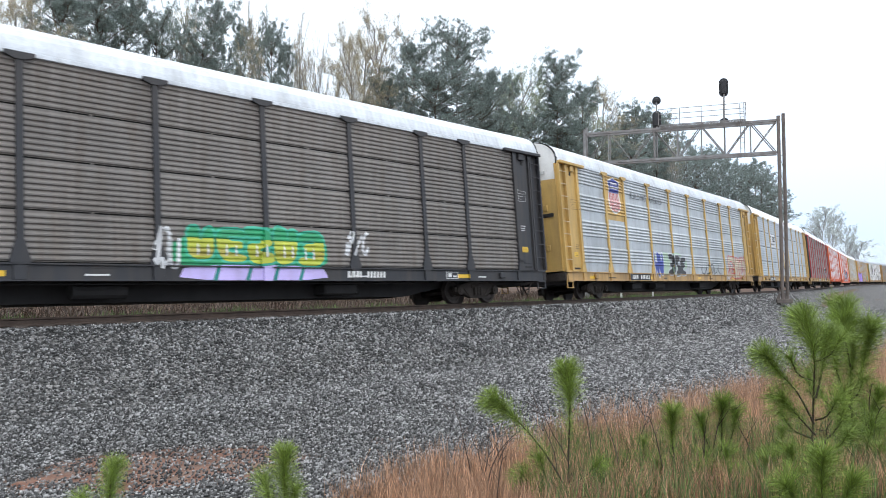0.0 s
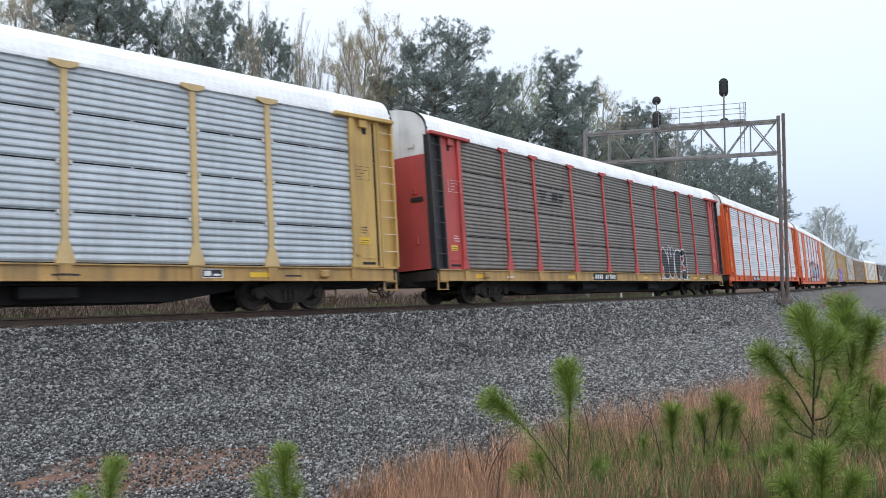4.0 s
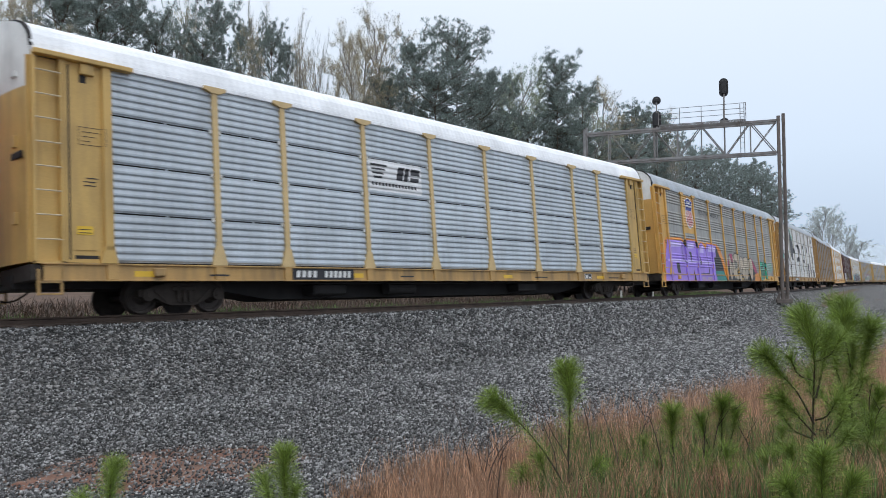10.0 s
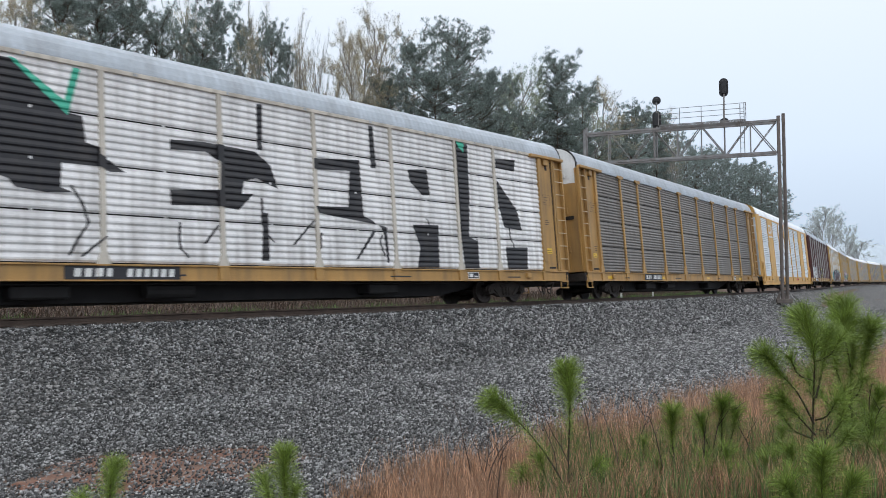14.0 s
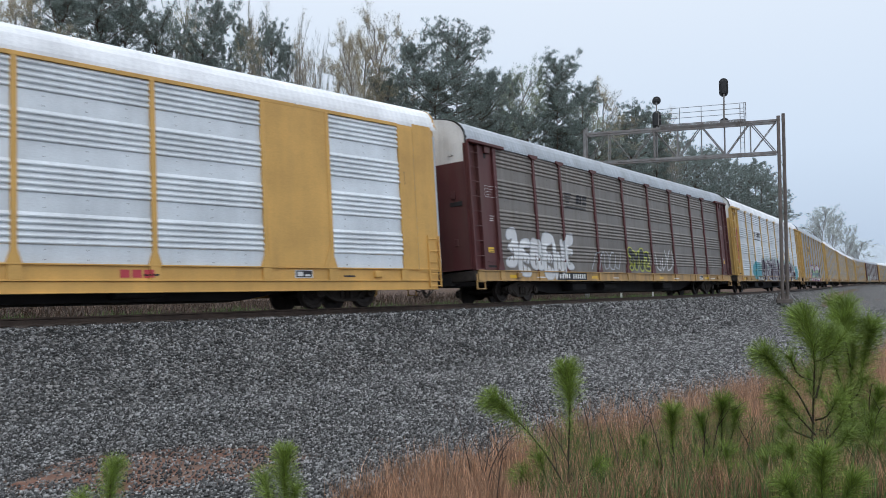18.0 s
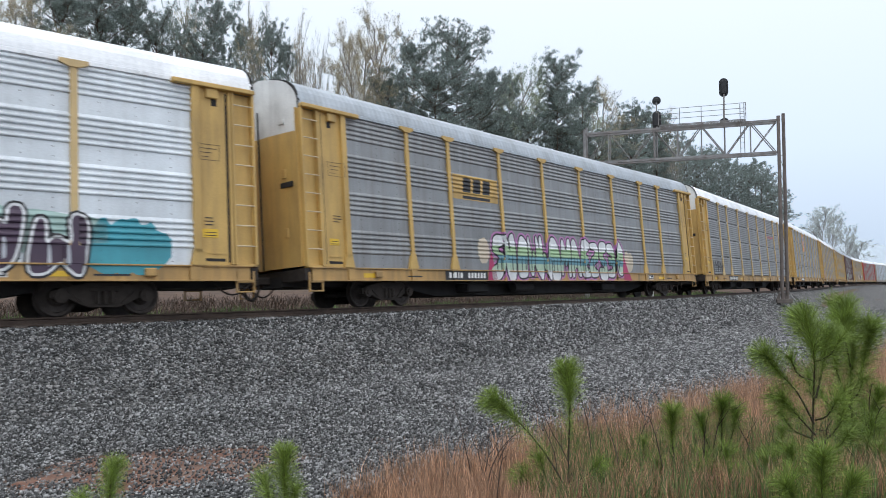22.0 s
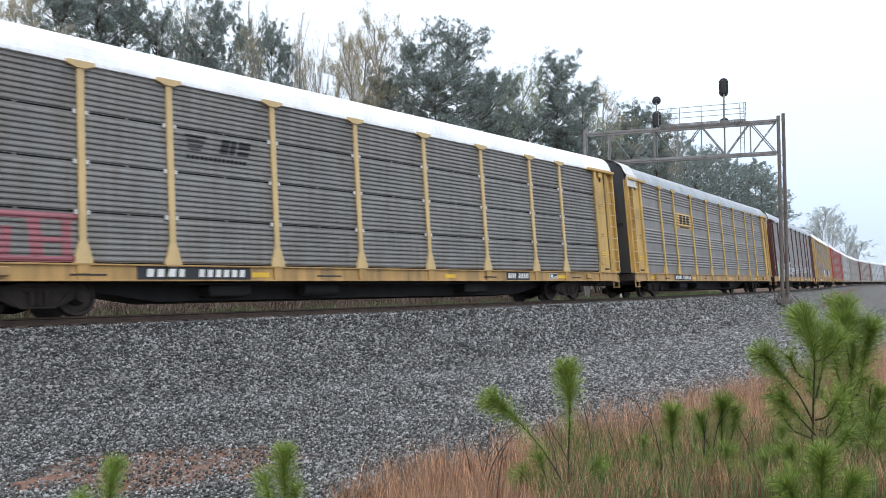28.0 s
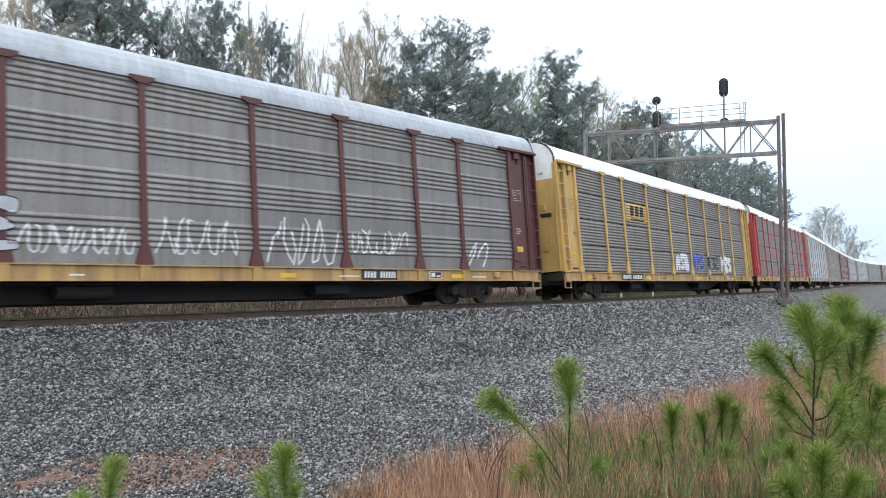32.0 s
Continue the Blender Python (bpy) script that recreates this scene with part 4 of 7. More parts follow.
    sapling(3.31, 7.6, [([(0.00, 0.00, -1.45), (0.02, 0.02, -1.00), (0.03, 0.01, -0.75)], 0.5, 350, 0.15)], 72)
    sapling(2.44, 6.2, [([(0.00, 0.00, -1.20), (-0.01, 0.07, -1.02), (-0.03, 0.07, -0.86)], 0.25, 500, 0.17)], 73)
    # more side shoots on the two tallest
    rnd = random.Random(33)
    for x, y, lo, hi, reach in ((3.04, 6.34, -0.75, 0.2, 0.3), (3.71, 7.04, -0.7, 0.3, 0.32)):
        g = float(ground_height(np.array([x]), np.array([y]))[0][0])
        rows = [([(0, 0, g), (0.01, 0, (g + lo) / 2), (0.02, 0, lo)], 0.5, 200, 0.18)]
        for i in range(7):
            z = lo + (hi - lo) * i / 6
            t = 2.4 * i + rnd.uniform(-0.4, 0.4)
            r = reach * rnd.uniform(0.7, 1.0) * (1.1 - 0.07 * i)
            rows.append(([(0.02, 0, z), (0.6 * r * math.cos(t), 0.6 * r * math.sin(t), z + 0.06), (r * math.cos(t), r * math.sin(t), z + 0.2)], 0.4, 210, 0.19))
        sapling(x, y, rows, 120 + i)
    # low bushy ones in front
    rnd = random.Random(21)
    for i, (x, y, h) in enumerate(((2.4, 6.6, 0.36), (2.85, 6.3, 0.4), (3.75, 6.8, 0.5), (4.0, 7.4, 0.6))):
        g = float(ground_height(np.array([x]), np.array([y]))[0][0])
        rows = [([(0, 0, g), (rnd.uniform(-0.03, 0.03), 0, g + 0.5 * h), (rnd.uniform(-0.06, 0.06), 0, g + h)], 0.25, 500, 0.18)]
        for j in range(4):
            t = 1.57 * j + rnd.uniform(-0.5, 0.5)
            r = rnd.uniform(0.12, 0.24)
            rows.append(([(0, 0, g + 0.2 * h), (r * math.cos(t), r * math.sin(t), g + 0.4 * h), (1.3 * r * math.cos(t), 1.3 * r * math.sin(t), g + rnd.uniform(0.6, 0.85) * h)], 0.3, 280, 0.17))
        sapling(x, y, rows, 90 + i)


def blades_on(name, label, mat, x, y, height, rng, width=0.0035, bend=0.35, kind="stuff", category="grass"):
    z = ground_height(x, y)[0]
    n = len(x)
    turn = rng.random(n) * 6.283
    lean = height * bend * (0.2 + rng.random(n))
    dx, dy = np.cos(turn), np.sin(turn)
    sx, sy = -np.sin(turn) * width, np.cos(turn) * width
    face = rng.random(n) * 6.283
    sx, sy = np.cos(face) * width, np.sin(face) * width
    def at(f, side):
        return np.stack([x + dx * lean * f * f + sx * side * (1 - 0.5 * f), y + dy * lean * f * f + sy * side * (1 - 0.5 * f), z - 0.02 + height * f * (1 - 0.12 * f)], 1)
    v = np.stack([at(0, -1), at(0, 1), at(0.55, -1), at(0.55, 1), at(1, 0)], 1).reshape(-1, 3)
    t = (np.array([(0, 1, 3), (0, 3, 2), (2, 3, 4)])[None] + 5 * np.arange(n)[:, None, None]).reshape(-1, 3)
    ob = pieces(name, v, t, mat)
    tagged(ob, label, category, kind=kind)


def build_grass():
    rng = np.random.default_rng(9)
    # tussocks on the bank by the camera
    count = 22000
    y = 5.9 + 42 * rng.random(count) ** 1.6
    x = y * (-0.28 + 0.98 * rng.random(count))
    d, s = track_distance(x, y)
    edge = 11.75 + 0.7 * rough(x, y, 0.45, 8.0)
    keep = (d > edge) & (x > -0.75 + 0.7 * rough(x, y, 0.9, 5.0)) & (s < 60) & (rng.random(count) < np.clip((d - edge) / 0.8, 0.15, 1))
    x, y = x[keep], y[keep]
    per = 8
    gx, gy = np.repeat(x, per) + rng.normal(size=len(x) * per) * 0.05, np.repeat(y, per) + rng.normal(size=len(x) * per) * 0.05
    tall = np.repeat((0.26 + 0.42 * rng.random(len(x)) ** 1.2) * np.clip(y / 10.0, 0.72, 1.05), per) * (0.55 + 0.55 * rng.random(len(gx)))
    blades_on("dry_grass", "dry reddish tan broom grass in tussocks on the bank", M_GRASS, gx, gy, tall, rng, 0.003)
    count = 8500
    y = 5.6 + 3.6 * rng.random(count)
    x = y * (0.12 + 0.5 * rng.random(count))
    d, s = track_distance(x, y)
    keep = (d > 10.2)
    blades_on("green_weeds", "low green weeds among the dry grass", M_GRASS_GREEN, x[keep], y[keep], 0.15 + 0.4 * rng.random(keep.sum()) ** 1.5, rng, 0.004)
    # dry growth behind the line
    count = 44000
    s = -22 + 90 * rng.random(count) ** 1.3
    d = -4.6 - 9 * rng.random(count) ** 1.2
    x, y, h = np.interp(s, S_GRID, LINE_X), np.interp(s, S_GRID, LINE_Y), np.interp(s, S_GRID, HEAD)
    blades_on("far_dry_grass", "dark brown dry grass and brush behind the track", M_GRASS_DARK, x + d * np.sin(h), y - d * np.cos(h), 0.2 + 0.45 * rng.random(count), rng, 0.014, 0.9)
    count = 20000
    s = -22 + 80 * rng.random(count)
    s = np.round(s / 4.1) * 4.1 + rng.normal(size=count) * 0.75
    d = -4.9 - 2.2 * rng.random(count)
    x, y, h = np.interp(s, S_GRID, LINE_X), np.interp(s, S_GRID, LINE_Y), np.interp(s, S_GRID, HEAD)
    blades_on("far_green_shrubs", "low green shrubs behind the track", M_GRASS_GREEN, x + d * np.sin(h), y - d * np.cos(h), 0.35 + 0.6 * rng.random(count), rng, 0.02)


def build_twigs():
    """Bare arching stems among the saplings and a dead branch on the ballast."""
    rnd = random.Random(3)
    for i in range(22):
        x, y = rnd.uniform(0.0, 4.4), rnd.uniform(5.8, 8.0)
        z = float(ground_height(np.array([x]), np.array([y]))[0][0])
        top = new("bare_stem")
        tagged(top, "thin bare brown stem arching out of the grass", "stem", group="bare stems in the grass")
        top.matrix_basis = pose(x, y, z)
        rows = ([], [])
        t, h, out = rnd.uniform(0, 6.28), rnd.uniform(0.45, 1.0), rnd.uniform(0.1, 0.6)
        pts = [Vector((math.cos(t) * out * (g / 7) ** 1.6, math.sin(t) * out * (g / 7) ** 1.6, h * math.sin(g / 7 * rnd.uniform(1.3, 1.7)))) for g in range(8)]
        tube(rows, pts, [0.006 - 0.0005 * g for g in range(8)], 5)
        for g in (3, 5):
            q = pts[g] + Vector((rnd.uniform(-0.15, 0.15), rnd.uniform(-0.1, 0.1), 0.18))
            tube(rows, [pts[g], (pts[g] + q) / 2 + Vector((0, 0, 0.02)), q], [0.003, 0.0025, 0.002], 4)
        pieces("stalk", rows[0], rows[1], M_TWIG, top)
    for s, d, length, turn in ((30.5, 4.9, 2.4, 0.5), (20.5, 5.2, 0.7, 1.0)):
        x, y = beside(s, d)
        z = float(max(ballast_height(np.array([d]))[0], ground_height(np.array([x]), np.array([y]))[0][0]))
        top = new("dead_branch")
        tagged(top, "dark dead branch lying on the ballast", "branch")
        top.matrix_basis = pose(x, y, z + 0.07, 0, 0, math.degrees(turn))
        rows = ([], [])
        pts = [Vector((length * (g / 6 - 0.5), 0.08 * math.sin(g * 1.3), 0.03 * math.sin(g * 2.1))) for g in range(7)]
        tube(rows, pts, [0.06 - 0.006 * g for g in range(7)], 6)
        tube(rows, [pts[3], pts[3] + Vector((0.25, 0.2, 0.12)), pts[3] + Vector((0.5, 0.25, 0.1))], [0.03, 0.025, 0.015], 5)
        pieces("limb", rows[0], rows[1], M_TWIG, top)


build_trees()
build_distance()
build_saplings()
build_grass()
build_twigs()

# ---------------------------------------------------------------- autorack cars
# Along the car x runs from the leading end (-) to the trailing end (+); the side towards the camera is -y; z from the rail.
HALF = 13.6
WALL = 1.50
PW, PV = 2.914, 2.04
EDGES = [PW / 2, 1.5 * PW, 2.5 * PW, 2.5 * PW + PV, 2.5 * PW + PV + 2.62]
POSTS = [-e for e in EDGES[:4][::-1]] + EDGES[:4]
BAY = EDGES[4]
SILL_LO, SILL_HI, PANEL_LO, PANEL_HI, EAVE, CROWN = 0.70, 1.07, 1.08, 5.43, 5.52, 6.34


SECTIONS = 4
BAND = (PANEL_HI - PANEL_LO) / SECTIONS


def groove_profile(style):
    """Depth of the side panel against height: four sheets of ribs, with blackened slits or flat bands between."""
    pts = []
    for b in range(SECTIONS):
        z0 = PANEL_LO + b * BAND
        if style in ("bold", "soft"):
            flat = BAND * 0.34
            pts += [(z0, 0.0), (z0 + flat, 0.0)]
            step = (BAND - flat - 0.02) / 5
            for i in range(5):
                q = z0 + flat + 0.01 + i * step
                lip, proud = (0.16, 0.046) if style == "bold" else (0.24, 0.034)
                pts += [(q, 0.0), (q + step * lip, proud * 0.9), (q + step * (lip + 0.18), proud), (q + step * 0.92, 0.0)]
        else:
            ribs = 8 if style == "fine" else 6
            pts += [(z0, -0.05), (z0 + 0.026, -0.05), (z0 + 0.03, 0.0)]
            step = (BAND - 0.08) / ribs
            for i in range(ribs):
                q = z0 + 0.04 + i * step
                pts += [(q, 0.0), (q + step * 0.2, 0.028), (q + step * 0.45, 0.03), (q + step * 0.9, 0.0)]
            pts += [(z0 + BAND - 0.004, 0.0)]
    pts.append((PANEL_HI, 0.0))
    out = [pts[0]]
    for p in pts[1:]:
        if p[0] > out[-1][0] + 1e-4:
            out.append(p)
    return out


PROFILES = {q: groove_profile(q) for q in ("fine", "wide", "soft", "bold")}
PANELS = {}


def panel_mesh(width, style, mat):
    key = (round(width, 3), style, mat.name)
    if key not in PANELS:
        prof = PROFILES[style]
        verts, faces = [], []
        for z, dep in prof:
            verts += [(-width / 2, -dep, z), (width / 2, -dep, z)]
        for i in range(len(prof) - 1):
            faces.append((2 * i, 2 * i + 1, 2 * i + 3, 2 * i + 2))
        b = len(verts)
        verts += [(-width / 2, 0.07, PANEL_LO), (width / 2, 0.07, PANEL_LO), (width / 2, 0.07, PANEL_HI), (-width / 2, 0.07, PANEL_HI)]
        faces += [(b + 1, b, b + 3, b + 2)]
        # dark bolt heads along the flat bands
        plain = len(faces)
        if style in ("bold", "soft"):
            for r in range(SECTIONS):
                for row in (0.07, 0.26):
                    z = PANEL_LO + (r + row) * BAND
                    for x in (-width * 0.3, 0.0, width * 0.3):
                        b = len(verts)
                        verts += [(x - 0.009, -0.005, z - 0.013), (x + 0.009, -0.005, z - 0.013), (x + 0.009, -0.005, z + 0.013), (x - 0.009, -0.005, z + 0.013)]
                        faces.append((b, b + 1, b + 2, b + 3))
        clips = len(faces)
        if style in ("fine", "wide"):
            for r in range(1, SECTIONS):
                for x in (0.0,):
                    z, b = PANEL_LO + r * BAND + 0.012, len(verts)
                    verts += [(x - 0.03, -0.012, z - 0.03), (x + 0.03, -0.012, z - 0.03), (x + 0.03, -0.012, z + 0.03), (x - 0.03, -0.012, z + 0.03)]
                    faces.append((b, b + 1, b + 2, b + 3))
        me = bpy.data.meshes.new("side_panel")
        me.from_pydata(verts, [], faces)
        me.materials.append(mat)
        me.materials.append(M_UNDER_GAPS)
        for i, p in enumerate(me.polygons):
            # slit floors are near-black, the gap's shade put into the colour
            dark = i < len(prof) - 1 and prof[i][1] < -0.01
            p.material_index = 1 if plain <= i < clips or dark else 0
        PANELS[key] = me
    return PANELS[key]


def shared(name, key, make, mat):
    """A mesh built once for all cars that have the same part in the same paint."""
    key = (name, key, mat.name)
    if key not in PANELS:
        bm = bmesh.new()
        make(bm)
        me = bpy.data.meshes.new(name)
        bm.to_mesh(me)
        bm.free()
        me.materials.append(mat)
        PANELS[key] = me
    return PANELS[key]


FLIP = Matrix.Rotation(math.pi, 4, "Z")

M_BOGIE = material("bogie_grime", (0.04, 0.032, 0.027), 0.85, 0.2, vary=0.3, size=5)
M_WHEEL = material("wheel_steel", (0.06, 0.05, 0.045), 0.6, 0.6, vary=0.3, size=6)
# black of the underframe, also painted into panel slits and door gaps as shade
M_UNDER_GAPS = material("underframe", (0.022, 0.02, 0.02), 0.8, 0.0, vary=0.3, size=2)
M_HOSE = material("rubber_hose", (0.015, 0.015, 0.015), 0.6)
M_WHITE = material("white_stencil", (0.75, 0.75, 0.73), 0.6, vary=0.1)
M_INK = material("black_stencil", (0.025, 0.025, 0.03), 0.6, vary=0.1)
M_YMARK = material("yellow_reflector", (0.75, 0.48, 0.03), 0.4, vary=0.1)
M_CAPWHITE = material("white_cap_paint", (0.72, 0.72, 0.7), 0.55, vary=0.1, dirt_amount=0.3, streak=1)


def paint(name, rgb, dirty=0.35, rough=0.55):
    return material(name, rgb, rough, 0.0, vary=0.14, size=0.8, grain=0.06, grain_size=30, bump=0.1, streak=1,
                    dirt=(0.11, 0.085, 0.06), dirt_amount=dirty)


def sheet(name, rgb, metal=0.35, dirty=0.4, rough=0.5, piece=0.08):
    """Galvanised sheet: dull metal with brown stains and pale runs where rain has washed it."""
    if name in MATS:
        return MATS[name]
    m = material(name, rgb, rough, metal, vary=0.16, size=0.7, grain=0.08, grain_size=25, bump=0.12, streak=1,
                 dirt=(0.13, 0.1, 0.075), dirt_amount=dirty, random_piece=piece)
    n, l = m.node_tree.nodes, m.node_tree.links
    bsdf = n["Principled BSDF"]
    src = bsdf.inputs["Base Color"].links[0].from_socket
    where, stretch, runs, r, mix = n.new("ShaderNodeTexCoord"), n.new("ShaderNodeMapping"), n.new("ShaderNodeTexNoise"), n.new("ShaderNodeMapRange"), n.new("ShaderNodeMix")
    stretch.inputs["Scale"].default_value, stretch.inputs["Location"].default_value = (1, 1, 0.05), (3.1, 0.7, 0.4)
    runs.inputs["Scale"].default_value, runs.inputs["Detail"].default_value = 4.5, 5
    r.inputs["From Min"].default_value, r.inputs["From Max"].default_value, r.inputs["To Max"].default_value = 0.52, 0.8, 0.55 * min(1.0, dirty + 0.15)
    mix.data_type = "RGBA"
    mix.inputs["B"].default_value = (min(0.9, rgb[0] * 1.7), min(0.9, rgb[1] * 1.7), min(0.9, rgb[2] * 1.7), 1)
    l.new(where.outputs["Object"], stretch.inputs["Vector"])
    l.new(stretch.outputs["Vector"], runs.inputs["Vector"])
    l.new(runs.outputs["Fac"], r.inputs["Value"])
    l.new(r.outputs["Result"], mix.inputs["Factor"])
    l.new(src, mix.inputs["A"])
    l.new(mix.outputs["Result"], bsdf.inputs["Base Color"])
    return m


PALEPOST = paint("pale_tan_post_paint", (0.63, 0.46, 0.22), 0.3)
POSTWHITE = paint("worn_white_paint", (0.6, 0.55, 0.47), 0.55)
YEL, ORA, TAN, MAR = paint("yellow_paint", (0.59, 0.385, 0.12)), paint("orange_paint", (0.68, 0.125, 0.025), 0.15), paint("ochre_paint", (0.45, 0.26, 0.08), 0.5), paint("maroon_paint", (0.1, 0.028, 0.028), 0.3)
RED, BLK, GLD = paint("faded_red_paint", (0.5, 0.075, 0.07), 0.3), paint("black_paint", (0.03, 0.031, 0.036), 0.3), paint("golden_paint", (0.66, 0.39, 0.105), 0.12)
BRK = paint("brick_red_paint", (0.22, 0.05, 0.045), 0.4)
P_BRIGHT = sheet("bright_galvanised", (0.73, 0.775, 0.81), 0.32, 0.08, 0.4)
P_PALE = sheet("pale_galvanised", (0.46, 0.505, 0.545), 0.4, 0.2)
P_WORN = sheet("worn_silver_galvanised", (0.5, 0.53, 0.55), 0.4, 0.3)
P_GREY = sheet("grey_galvanised", (0.285, 0.292, 0.298), 0.5, 0.45)
P_DULL = sheet("dull_galvanised", (0.2, 0.197, 0.19), 0.45, 0.5)
P_TAN = sheet("tan_stained_galvanised", (0.36, 0.355, 0.33), 0.45, 0.6)
P_DARK = sheet("grimy_galvanised", (0.195, 0.18, 0.165), 0.35, 0.6)
P_MID = sheet("smoky_galvanised", (0.24, 0.232, 0.222), 0.45, 0.5)
P_SOFT = sheet("silver_galvanised", (0.68, 0.72, 0.75), 0.35, 0.15)
P_BROWN = sheet("brown_stained_galvanised", (0.215, 0.198, 0.18), 0.4, 0.6)
P_WHITE = sheet("white_painted_panel", (0.8, 0.79, 0.78), 0.0, 0.5)

M_RUNG = paint("worn_cream_paint", (0.68, 0.58, 0.4), 0.3)


def roof_paint(name, rgb, metal):
    m = sheet(name, rgb, metal, 0.25 if metal else 0.06, 0.45, 0.0)
    n, l = m.node_tree.nodes, m.node_tree.links
    where, wave, b = n.new("ShaderNodeTexCoord"), n.new("ShaderNodeTexWave"), n.new("ShaderNodeBump")
    wave.bands_direction = "X"
    wave.inputs["Scale"].default_value, wave.inputs["Distortion"].default_value = 1.6, 0.2
    b.inputs["Strength"].default_value, b.inputs["Distance"].default_value = 0.22, 0.02
    l.new(where.outputs["Object"], wave.inputs["Vector"])
    l.new(wave.outputs["Fac"], b.inputs["Height"])
    l.new(b.outputs["Normal"], n["Principled BSDF"].inputs["Normal"])
    return m


R_WHITE = roof_paint("white_roof", (0.9, 0.92, 0.94), 0.0)
R_SILVER = roof_paint("silver_roof", (0.66, 0.7, 0.74), 0.1)
R_GREY = roof_paint("grey_roof", (0.4, 0.44, 0.48), 0.2)


def make_truck(bm):
    """The cast side frame of a bogie: a bowed truss with two journal boxes and a spring window."""
    y0, y1 = -0.09, 0.09
    out = [(-1.1, 0.52), (-1.1, 0.38), (-0.72, 0.36), (-0.5, 0.24), (-0.3, 0.17), (0.3, 0.17), (0.5, 0.24), (0.72, 0.36), (1.1, 0.38), (1.1, 0.52),
           (0.75, 0.62), (0.35, 0.7), (-0.35, 0.7), (-0.75, 0.62)]
    prism(bm, out, y0, y1)
    for x in (-0.89, 0.89):
        rod(bm, (x, y0 - 0.07, 0.42), (x, y1, 0.42), 0.15, 12)
        rod(bm, (x, y0 - 0.1, 0.42), (x, y0 - 0.06, 0.42), 0.08, 8)
    for x in (-0.15, 0, 0.15):
        rod(bm, (x, y0 - 0.03, 0.24), (x, y0 - 0.03, 0.52), 0.055, 8)
    box(bm, -0.3, 0.3, y0 - 0.03, y0 + 0.02, 0.5, 0.62, 0.02)
    for q in (-1, 1):
        prism(bm, [(q * 0.35, 0.25), (q * 0.42, 0.22), (q * 0.75, 0.52), (q * 0.68, 0.57)][::q], y0 - 0.03, y0)


def make_wheelset(bm):
    """Two flanged wheels on an axle, turned in one piece."""
    half = [(0.0, 0.075), (0.66, 0.08), (0.68, 0.445), (0.715, 0.445), (0.72, 0.425), (0.8, 0.418), (0.82, 0.4), (0.8, 0.34), (0.775, 0.32), (0.775, 0.2), (0.83, 0.15), (0.85, 0.08), (1.02, 0.075), (1.02, 0.0)]
    prof = [(-y, r) for y, r in half[:0:-1]] + half
    seg, rings = 26, []
    for y, r in prof:
        rings.append([bm.verts.new((r * math.cos(2 * math.pi * i / seg), y, r * math.sin(2 * math.pi * i / seg))) for i in range(seg)] if r else [bm.verts.new((0, y, 0))])
    for a, b in zip(rings, rings[1:]):
        for i in range(seg):
            j = (i + 1) % seg
            if len(a) == 1:
                bm.faces.new((a[0], b[j], b[i]))
            elif len(b) == 1:
                bm.faces.new((a[i], a[j], b[0]))
            else:
                bm.faces.new((a[i], a[j], b[j], b[i]))
    bmesh.ops.recalc_face_normals(bm, faces=bm.faces[:])


def make_bolster(bm):
    box(bm, -0.2, 0.2, -1.0, 1.0, 0.42, 0.66, 0.03)
    for x in (-0.35, 0.35):
        box(bm, x - 0.06, x + 0.06, -0.85, 0.85, 0.3, 0.4, 0.01)


def make_post(bm):
    """A side post: a T with a wide cap under the eave and a gusset that flares on to the sill."""
    y0, y1 = -0.075, 0.0
    box(bm, -0.075, 0.075, y0, y1, 1.5, 5.34, 0.008)
    prism(bm, [(-0.2, 1.075), (0.2, 1.075), (0.2, 1.14), (0.085, 1.55), (-0.085, 1.55), (-0.2, 1.14)], y0 - 0.004, y1)
    prism(bm, [(-0.3, 5.46), (0.3, 5.46), (0.3, 5.38), (0.1, 5.3), (-0.1, 5.3), (-0.3, 5.38)], y0 - 0.03, y1)


def make_post_plain(bm):
    """A narrow side post with a short gusset."""
    box(bm, -0.06, 0.06, -0.07, 0.0, 1.3, 5.42, 0.008)
    prism(bm, [(-0.15, 1.075), (0.15, 1.075), (0.06, 1.35), (-0.06, 1.35)], -0.072, 0.0)


def make_bracket(bm):
    box(bm, -0.035, 0.035, -0.05, 0.0, -0.05, 0.05, 0.008)


def make_sill(bm):
    box(bm, -HALF + 0.25, HALF - 0.25, -0.02, 0.05, SILL_LO + 0.02, SILL_HI - 0.02)
    box(bm, -HALF + 0.2, HALF - 0.2, -0.075, 0.05, SILL_HI - 0.03, SILL_HI + 0.005, 0.005)
    box(bm, -HALF + 0.2, HALF - 0.2, -0.075, 0.05, SILL_LO, SILL_LO + 0.03, 0.005)
    for e in POSTS + [-BAY, BAY]:
        box(bm, e - 0.13, e + 0.13, -0.07, -0.02, SILL_LO + 0.03, SILL_HI - 0.03, 0.006)
    for x in (-10.9, 10.9):
        box(bm, x - 0.13, x + 0.13, -0.13, -0.02, SILL_LO + 0.1, SILL_HI - 0.08, 0.02)


def make_deep_sill(bm):
    """A deep plain side sill with a lip below, stepped up over the bogies' ends."""
    make_sill(bm)
    box(bm, -HALF + 0.3, HALF - 0.3, -0.035, 0.03, SILL_LO - 0.24, SILL_LO - 0.004, 0.006)
    box(bm, -HALF + 0.3, HALF - 0.3, -0.07, 0.03, SILL_LO - 0.26, SILL_LO - 0.235, 0.004)


